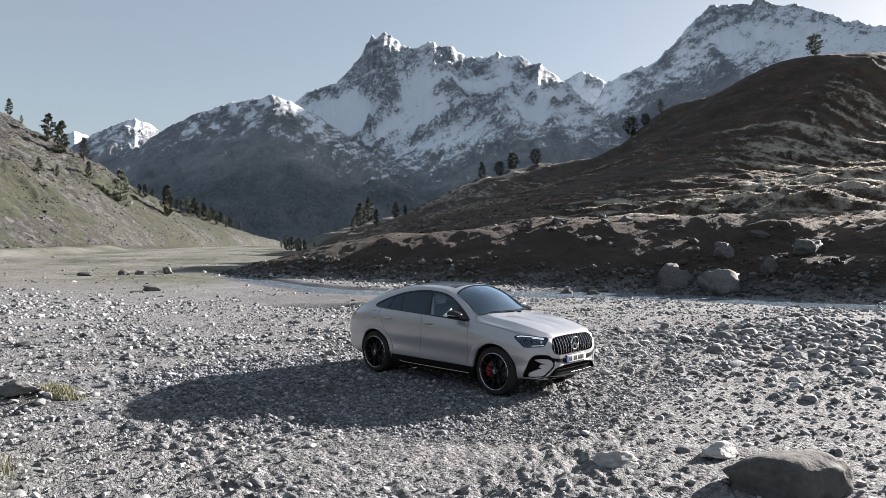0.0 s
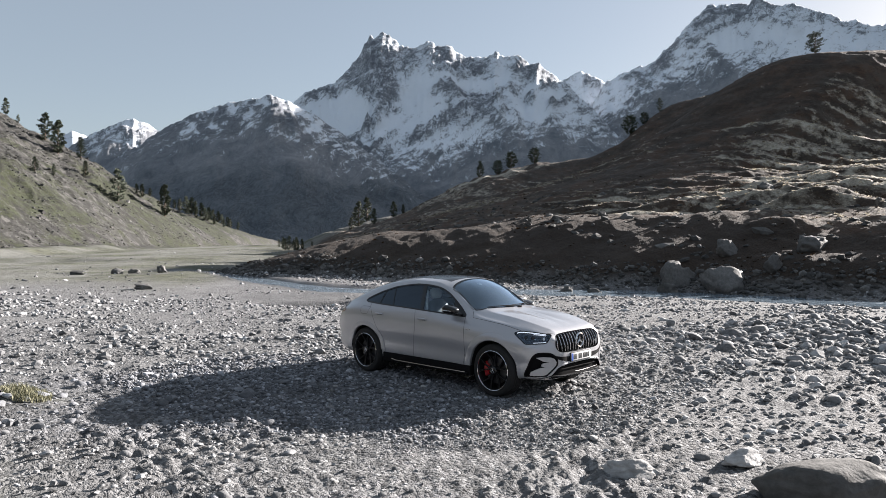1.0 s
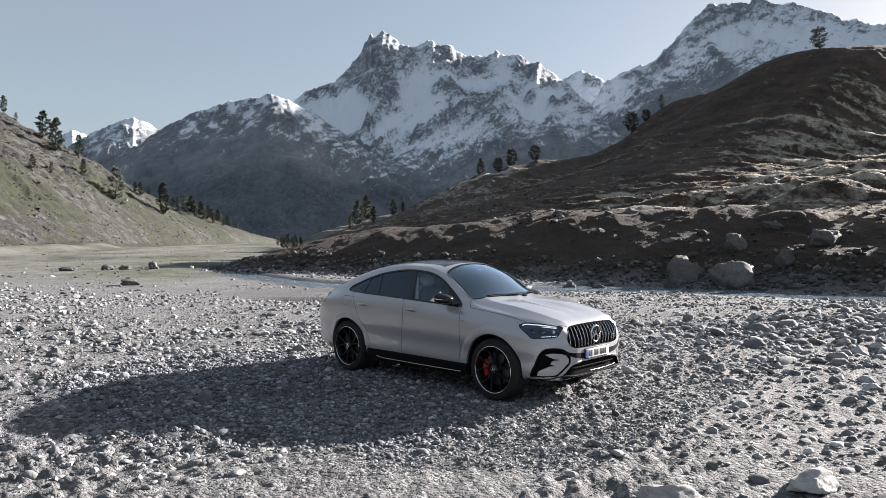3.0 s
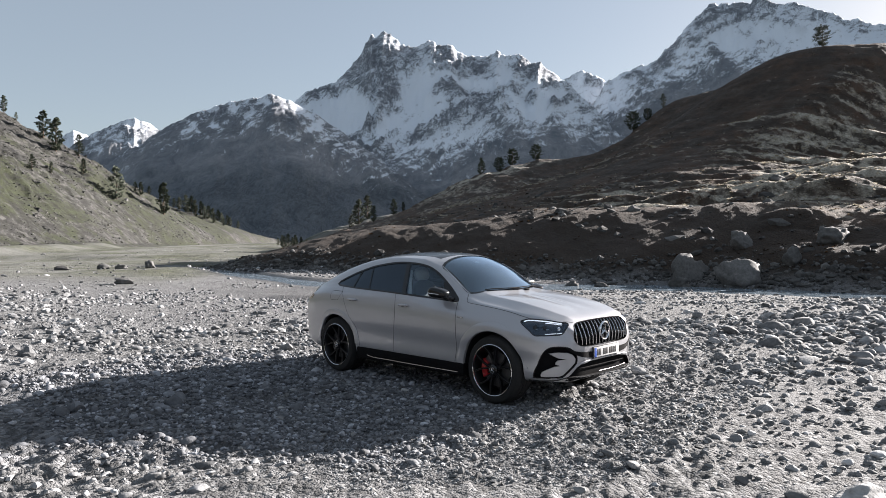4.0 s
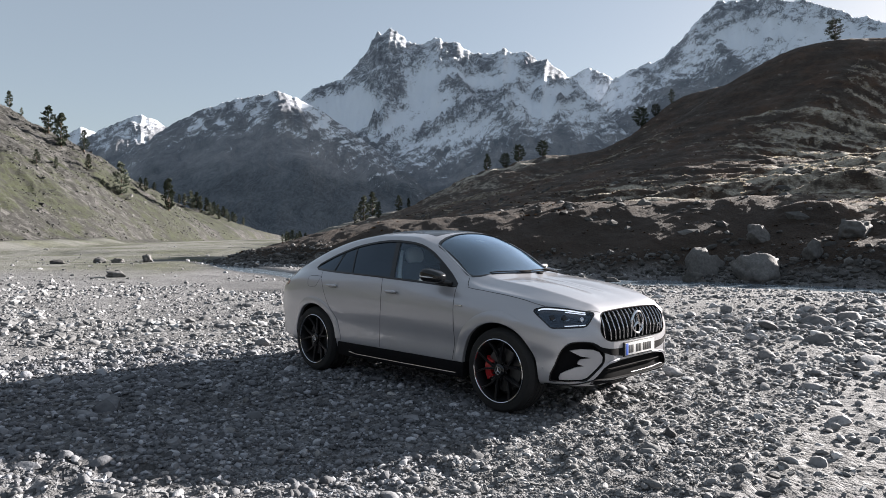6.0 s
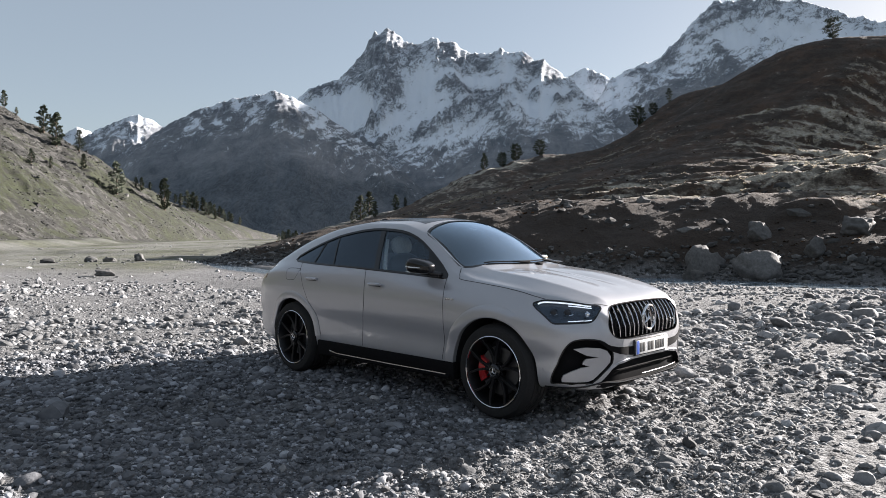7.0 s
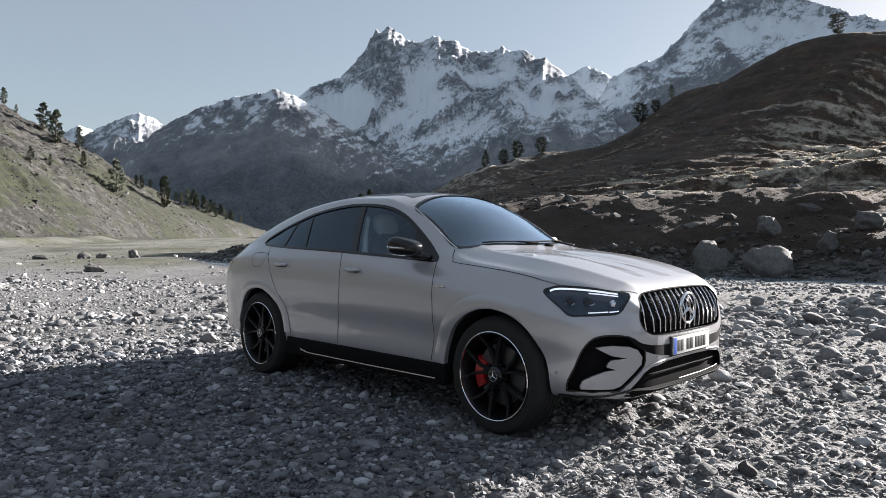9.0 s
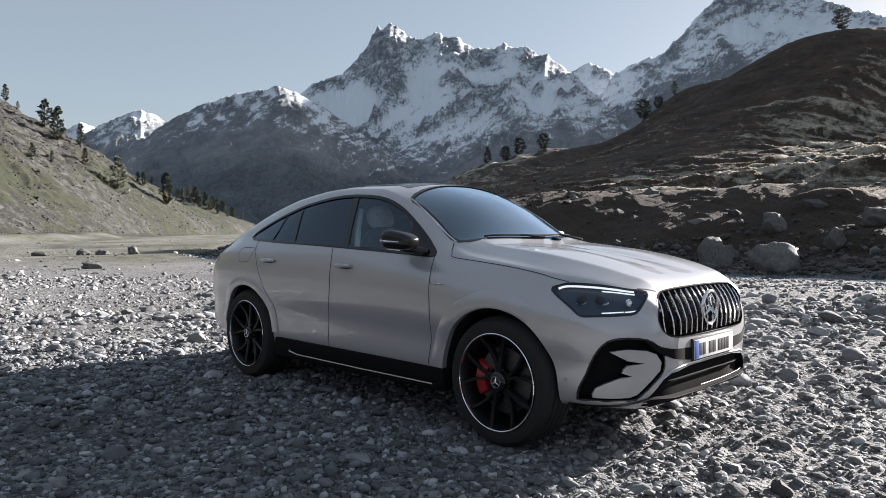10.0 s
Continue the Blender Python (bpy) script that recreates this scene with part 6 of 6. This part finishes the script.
w = -np.interp(q, FOOT_V, FOOT_S) + rng.normal(-1.2, 0.7, 1500)
x, y = 12 + 0.836 * w - 0.549 * q, 33 + 0.549 * w + 0.836 * q
heap("tongue_cobbles", "dark and pale cobbles heaped below the hill", x, y, np.clip(rng.lognormal(-1.5, 0.45, 1500), 0.08, 0.6), ROUGH, 29, M_STONE)
# rubble along the foot of the hill, in darker stone that paints in the foot's shade
q = rng.uniform(-34, 45, 4200)
w = rng.normal(0.4, 1.1, 4200) - np.interp(q, FOOT_V, FOOT_S)
x, y = 12 + 0.836 * w - 0.549 * q, 33 + 0.549 * w + 0.836 * q
heap("bank_rubble", "grey rubble along the stream bank", x, y, np.clip(rng.lognormal(-1.35, 0.5, 4200), 0.1, 1.1), ROUGH, 17, M_SCREE)
q, w = rng.uniform(-30, 60, 700), 2 + 30 * rng.uniform(0, 1, 700) ** 1.8
x, y = 12 + 0.836 * w - 0.549 * q, 33 + 0.549 * w + 0.836 * q
heap("hill_rocks", "weathered rocks lying in the heath", x, y, np.clip(rng.lognormal(-0.75, 0.5, 700), 0.2, 1.8), ROUGH, 18, M_SCREE, 0.36)
x, y = -104 - 90 * rng.uniform(0, 1, 30000) ** 1.2, rng.uniform(150, 340, 30000)
ok = rng.uniform(-0.25, 0.30, 30000) < land(x, y)[6] + 0.5 * fractal(x / 14, y / 20, 4, 69) - 0.05
heap("slope_rocks", "grey scree blocks on the grassy slope", x[ok], y[ok], np.clip(rng.lognormal(-1.0, 0.55, 30000), 0.2, 2.4)[ok], CHIPS, 19, M_SCREE, 0.36)
M_SHRUB = stone_material("juniper_shrub", (0.008, 0.010, 0.005), (0.030, 0.034, 0.015))
x, y = -103 - 90 * rng.uniform(0, 1, 12000), rng.uniform(150, 345, 12000)
ok = rng.uniform(0.0, 0.7, 12000) < fractal(x / 9, y / 15, 4, 70)
heap("slope_shrubs", "low dark juniper shrubs on the grassy slope", x[ok], y[ok], np.clip(rng.lognormal(-0.5, 0.45, 12000), 0.3, 2.0)[ok], SOFT, 34, M_SHRUB, 0.38, "shrubs")


def boulder(x, y, size, high, label, seed, turn=0.0, sink=0.3):
    co, tri = stone_shape(5 if y < 0 else 4, seed, 1.0, 0.42, 9)
    if "rounded boulder" in label:
        co = np.sign(co) * np.abs(co) ** 0.84
    c = np.array([co[:, 0] * size[0] / 2, co[:, 1] / 0.73 * size[1] / 2, co[:, 2] * high * 0.62])
    fine = np.array([noise.fractal(Vector(p) * 2.4 + Vector((seed, 0, 0)), 1.0, 2.0, 5) for p in co])
    c = (c * (1 + (0.09 if y < 0 else 0.17) * fine)).T
    z0 = float(land(np.array(x), np.array(y))[0])
    ob = new("boulder", mesh_from("boulder", c, tri, M_PALE if "whitish" in label else M_GREY if "pale" in label or "grey" in label else M_BOULDER))
    ob.matrix_world = pose(x, y, z0 + high * (0.62 - 2 * 0.62 * sink), 0, 0, turn)
    return tagged(ob, label, "boulder")


boulder(2.98, -5.95, (1.22, 0.92), 0.46, "large dark rounded boulder half sunk in gravel", 501, 10, 0.30)
boulder(1.47, -5.20, (0.62, 0.34), 0.15, "flat whitish slab lying in the silt", 502, 5)
boulder(2.72, -4.85, (0.50, 0.36), 0.16, "small whitish rounded rock on the gravel", 503, 30)
boulder(15.2, 26.4, (3.0, 2.1), 1.9, "big pale boulder on the stream bank", 504, 12, 0.42)
boulder(13.3, 28.8, (2.6, 1.9), 1.8, "leaning pale grey boulder above the stream", 505, 40, 0.40)
boulder(20.9, 28.0, (2.2, 1.6), 1.0, "broad grey boulder in the heath", 506, 25, 0.42)
boulder(17.9, 26.4, (1.1, 0.9), 0.9, "pale angular rock on the bank", 507, 60)
boulder(12.3, 27.2, (1.3, 1.0), 0.75, "low dark rock beside the water", 508, 15)
boulder(17.0, 30.5, (1.5, 1.2), 1.1, "grey rock on the lower slope", 509, 5)
boulder(6.9, 28.2, (0.9, 0.6), 0.5, "small dark rock standing in the stream", 510, 0)
boulder(8.3, 27.4, (1.2, 0.5), 0.4, "flat dark rock standing in the stream", 511, 0)
boulder(-24.6, 49.0, (0.9, 0.7), 0.85, "upright pale block on the flat", 512, 20)
boulder(-26.6, 48.2, (1.0, 0.6), 0.50, "grey block on the flat", 513, 50)
boulder(-28.0, 47.8, (1.1, 0.7), 0.62, "broad grey block on the flat", 514, 10)
boulder(-18.0, 29.6, (1.0, 0.6), 0.42, "pale flat rock on the gravel flat", 515, 8)
boulder(-31.5, 48.0, (1.3, 0.7), 0.42, "low brown hummock rock", 516, 0)
boulder(-6.72, -2.45, (0.62, 0.42), 0.20, "dark grey rock beside the grass tuft", 518, 20)
boulder(29.0, 51.0, (2.4, 1.6), 0.8, "rounded rock on the hillside", 517, 35, 0.45)


# ---------- trees ----------
M_BARK = plain("pine_bark", (0.10, 0.075, 0.055), 0.9, 0, 0, 12, 0.3)


def needle_material(name, dark, lite):
    m = Nodes(name)
    f = m.mix(0.5, m.ramp(m.island(), (0.0, dark), (1.0, lite)), m.ramp(m.noise(1.2, 4), (0.3, dark), (0.7, lite)))
    return m.done(Base_Color=f, Roughness=0.75)


M_NEEDLE = needle_material("pine_needles", (0.032, 0.044, 0.030), (0.082, 0.100, 0.060))


def pine_meshes(seed, wide=0.26, lump=0.0, limb_count=68, dense=11, domed=False):
    """Trunk and crown of a stone pine one metre high, clothed nearly to the ground."""
    rng = random.Random(seed)
    bend = [(0.008 * rng.uniform(-1, 1) * k, 0.008 * rng.uniform(-1, 1) * k, k / 6 * 0.96) for k in range(7)]
    limbs = [tube(bend, [0.028 * (1 - 0.85 * k / 6) for k in range(7)], 7)]
    verts, faces = [], []
    bare = 0.05
    for k in range(limb_count):
        q = (k + rng.random()) / limb_count
        z = bare + (0.97 - bare) * q
        reach = wide * (0.30 + 0.70 * min(1.0, q / 0.22)) * max(0.0, 1 - q ** 1.9) ** 0.72 + 0.03
        if domed:
            reach = wide * (0.45 + 0.55 * min(1.0, q / 0.35)) * math.sqrt(max(0.03, 1 - max(0.0, (q - 0.35) / 0.68) ** 2.2))
        reach *= rng.uniform(0.68, 1.12) * (1 + lump * math.sin(q * 11 + seed))
        a = rng.uniform(0, 2 * math.pi)
        tip = Vector((math.cos(a) * reach, math.sin(a) * reach, z + reach * rng.uniform(-0.05, 0.40)))
        root = Vector((0, 0, z - 0.03))
        if k % 3 == 0:
            limbs.append(tube([root, (root + tip) / 2, tip * 0.95], [0.007, 0.005, 0.002], 4))
        for j in range(dense):
            f = rng.uniform(0.2, 1.0) ** 0.6
            c = root.lerp(tip, f) + Vector((rng.gauss(0, 0.020), rng.gauss(0, 0.020), rng.gauss(0.006, 0.016)))
            r = rng.uniform(0.022, 0.044)
            for _ in range(3):
                n = Vector((rng.gauss(0, 1), rng.gauss(0, 1), rng.gauss(0.5, 0.7))).normalized() * r
                s = n.orthogonal().normalized() * r * 0.6
                b = len(verts)
                verts += [c - n * 0.5 - s * 0.4, c + s, c + n, c - s]
                faces.append((b, b + 1, b + 2, b + 3))
    crown = mesh_from("crown", [tuple(v) for v in verts], faces, M_NEEDLE, False)
    trunk = to_mesh("trunk", merged(*limbs), M_BARK)
    return trunk, crown


PINES = [pine_meshes(1, 0.23), pine_meshes(2, 0.27, 0.12), pine_meshes(3, 0.20, 0.06), pine_meshes(4, 0.42, 0.10, 100, 15, True)]


def tree(x, y, high, kind, label, group):
    trunk, crown = PINES[kind]
    z = float(land(np.array(float(x)), np.array(float(y)))[0])
    t = tagged(new("pine_tree"), label, "tree", group)
    for name, me in (("trunk", trunk), ("crown", crown)):
        ob = new(name, me)
        ob.parent = t
    t.matrix_world = pose(x, y, z - 0.02 * high, 0, 0, (x * 37 + y * 11) % 360) @ Matrix.Diagonal((high, high, high, 1))
    return t


SLOPE_TREES = ((-187, 291, 6.1), (-164, 280, 10), (-153, 269, 11.4), (-148, 277, 7.5), (-134, 220, 4.1), (-136, 235, 3.6), (-139, 263, 4.9), (-126, 262, 10.7), (-118, 288, 11.6), (-130, 288, 3.6), (-141, 377, 7.9), (-137, 390, 7.1), (-127, 372, 6.2), (-125, 382, 5.7), (-137, 374, 7.8), (-125, 399, 5), (-137, 319, 3.5), (-47, 196, 3), (-42, 181, 3.4), (-40, 181, 3.1), (-40, 189, 2.6), (-183, 293, 3), (-131, 258, 2.2), (-128, 289, 4.9))
RIDGE_TREES = ((-31, 252, 8.6), (-32, 291, 9.3), (-17, 164, 3.6), (-29, 214, 3.7), (-14, 193, 4.1), (-11, 190, 2.5), (11, 187, 4.2), (16, 187, 3.5), (20, 189, 4.1), (26, 184, 3.8), (49, 170, 4.4), (53, 171, 2.7), (57, 171, 3.3), (70.7, 120.8, 4.4))
VALLEY_TREES = ((-148, 386, 7.1), (-140, 377, 6.3), (-135, 374, 7.5), (-127, 366, 6.7), (-126, 367, 5.5), (-127, 379, 6.3), (-123, 382, 5.7), (-121, 391, 5.2), (-128, 431, 5), (-129, 358, 5.4), (-122, 366, 4.9), (-119, 373, 4.7), (-148, 378, 5), (-51, 208, 2.5), (-46, 192, 3.3), (-43, 181, 3.4), (-39, 173, 3), (-40, 182, 3.1), (-40, 190, 2), (-41, 210, 1.8))
for k, (x, y, h) in enumerate(SLOPE_TREES):
    tree(x, y, h * 1.2, k % 3, "dark green pine on the grassy slope" if h > 6 else "small dark pine on the grassy slope", "pines on the slope")
for k, (x, y, h) in enumerate(VALLEY_TREES):
    tree(x, y, h, k % 3, "dark pine in the row along the valley edge", "pines along the valley edge")
for k, (x, y, h) in enumerate(RIDGE_TREES):
    tree(x, y, h * (0.9 if k == len(RIDGE_TREES) - 1 else 1.15), 3 if k in (7, 8, 9, 10, 11) or k == len(RIDGE_TREES) - 1 else (k * 2 + 1) % 3, "dark pine standing on the ridge of the hill", "pines on the ridge")


# ---------- grass ----------
def grass_material():
    m = Nodes("dry_grass")
    return m.done(Base_Color=m.ramp(m.island(), (0.0, (0.13, 0.13, 0.075)), (0.6, (0.22, 0.215, 0.135)), (1.0, (0.31, 0.295, 0.20))), Roughness=0.7)


def grass(name, label, cx, cy, rx, ry, n, high, seed):
    rng = np.random.default_rng(seed)
    a, r = rng.uniform(0, 2 * math.pi, n), np.sqrt(rng.uniform(0, 1, n))
    x, y = cx + rx * r * np.cos(a), cy + ry * r * np.sin(a)
    z = land(x, y)[0] - 0.01
    h = high * rng.uniform(0.4, 1.2, n) * (1.1 - 0.6 * r)
    d, lean, w = rng.uniform(0, 2 * math.pi, n), rng.uniform(0.1, 0.8, n), rng.uniform(0.003, 0.006, n)
    root = np.stack([x, y, z], -1)
    side = np.stack([-np.sin(d), np.cos(d), d * 0], -1) * w[:, None]
    out = np.stack([np.cos(d), np.sin(d), d * 0], -1)
    mid = root + out * (lean * h * 0.35)[:, None] + np.array([0, 0, 1]) * (h * 0.6)[:, None]
    tip = root + out * (lean * h)[:, None] + np.array([0, 0, 1]) * (h * 0.95)[:, None]
    verts = np.stack([root - side, root + side, mid + side * 0.7, mid - side * 0.7, tip], 1).reshape(-1, 3)
    b = np.arange(n)[:, None] * 5
    faces = np.concatenate([b + np.array([[0, 1, 2]]), b + np.array([[0, 2, 3]]), b + np.array([[3, 2, 4]])])
    return tagged(new(name, mesh_from(name, verts, faces, M_GRASS)), label, "grass", kind="stuff")


M_GRASS = grass_material()
grass("grass_tuft", "pale dry grass tuft on a gravel mound", -6.25, -2.1, 0.34, 0.34, 1500, 0.15, 21)
grass("grass_edge", "sparse dry grass at the edge of the gravel", -5.5, -6.1, 0.8, 0.9, 3200, 0.16, 22)


# ---------- heath on the hill ----------
def heath_material():
    """Dark shrub and dry grass, paler where sunlit streaks are painted; the sun shines through the dry blades."""
    m = Nodes("heath_tufts")
    dry = m.math("ADD", m.attr("straw_light"), m.math("MULTIPLY_ADD", m.island(), 0.5, -0.25))
    shrub = m.ramp(m.noise(0.22, 6, rough=0.7), (0.42, (0.022, 0.0145, 0.0085)), (0.62, (0.075, 0.046, 0.027)))
    color = m.mix(m.ramp(dry, (0.30, 0.0), (0.55, 1.0)), shrub, m.ramp(m.island(), (0.0, (0.30, 0.26, 0.19)), (1.0, (0.58, 0.53, 0.43))))
    front = m.add("ShaderNodeBsdfDiffuse", in_Color=color)
    through_light = m.add("ShaderNodeBsdfTranslucent", in_Color=color)
    blade = m.add("ShaderNodeMixShader", in_0=0.35, in_1=front.outputs[0], in_2=through_light.outputs[0])
    m.tree.links.new(blade.outputs[0], m.tree.nodes["Material Output"].inputs["Surface"])
    return m.mat


def heath_tufts(n, seed):
    """Low clumps of shrub and dry grass, seven blades each."""
    rng = np.random.default_rng(seed)
    u, v = -16 + 105 * rng.uniform(0, 1, n) ** 1.25, -26 + 110 * rng.uniform(0, 1, n) ** 1.3
    x, y = 12 + 0.836 * u - 0.549 * v, 33 + 0.549 * u + 0.836 * v
    lie = land(x, y)
    keep = (lie[1] > 0.6) & (rng.uniform(0, 1, n) < 0.03 * (1 - smooth(10, 25, u)) + 0.9 * smooth(0.25, 0.7, lie[4]) + 0.25 * smooth(0.1, 0.4, fractal(u / 5, v / 8, 3, 201)) * (1 - smooth(20, 50, u)))
    x, y, z, straw_light = x[keep], y[keep], lie[0][keep] - 0.03, lie[4][keep]
    n = len(x)
    size = np.clip(rng.lognormal(-1.75, 0.45, n), 0.06, 0.45) * (1 + 0.6 * smooth(40, 100, y))
    k = 7
    a = rng.uniform(0, 2 * math.pi, (n, k))
    lean, high = rng.uniform(0.4, 1.5, (n, k)), rng.uniform(0.4, 1.1, (n, k)) * size[:, None] * 0.30
    root = np.stack([x, y, z], -1)[:, None, :] + np.stack([np.cos(a), np.sin(a), a * 0], -1) * (0.25 * size)[:, None, None]
    side = np.stack([-np.sin(a), np.cos(a), a * 0], -1) * (0.30 * size)[:, None, None]
    tip = root + np.stack([np.cos(a) * lean * high, np.sin(a) * lean * high, high], -1)
    verts = np.stack([root - side, root + side, tip], 2).reshape(-1, 3)
    me = mesh_from("heath", verts, np.arange(len(verts)).reshape(-1, 3), heath_material(), False)
    me.attributes.new("straw_light", "FLOAT", "POINT").data.foreach_set("value", np.repeat(straw_light, 3 * k).astype(np.float32))
    return tagged(new("heath", me), "brown heath shrubs and pale dry grass tufts", "heath", kind="stuff")


heath_tufts(90000, 31)


# ---------- single stones the camera passes nearest ----------
def stone_mesh(k):
    co, tri = stone_shape(2, 700 + k, random.Random(50 + k).uniform(0.42, 0.7), 0.36, 16)
    me = mesh_from("stone", co, tri, M_STONE_ONE)
    me.set_sharp_from_angle(angle=radians(34))
    return me


def build_single_stones():
    rng = random.Random(77)
    shapes = [stone_mesh(k) for k in range(12)]
    made = 0
    while made < 290:
        x, y = rng.uniform(-4.6, 5.2), rng.uniform(-4.6, 1.5)
        if abs(x) > (y + 6.6) * 0.75 + 0.6 or any(math.hypot(x - tx, y - ty) < 0.34 for tx, ty in TYRES):
            continue
        s = min(0.20, 0.03 + 0.028 * rng.lognormvariate(0.2, 0.6))
        ob = new("stone", shapes[made % 12])
        ob.parent = ground
        z = float(land(np.array(x), np.array(y))[0])
        ob.matrix_basis = pose(x, y, z + s * 0.10, rng.gauss(0, 10), rng.gauss(0, 10), rng.uniform(0, 360)) @ Matrix.Diagonal((s * 0.6, s * rng.uniform(0.5, 0.65), s * rng.uniform(0.42, 0.62), 1))
        made += 1


build_single_stones()
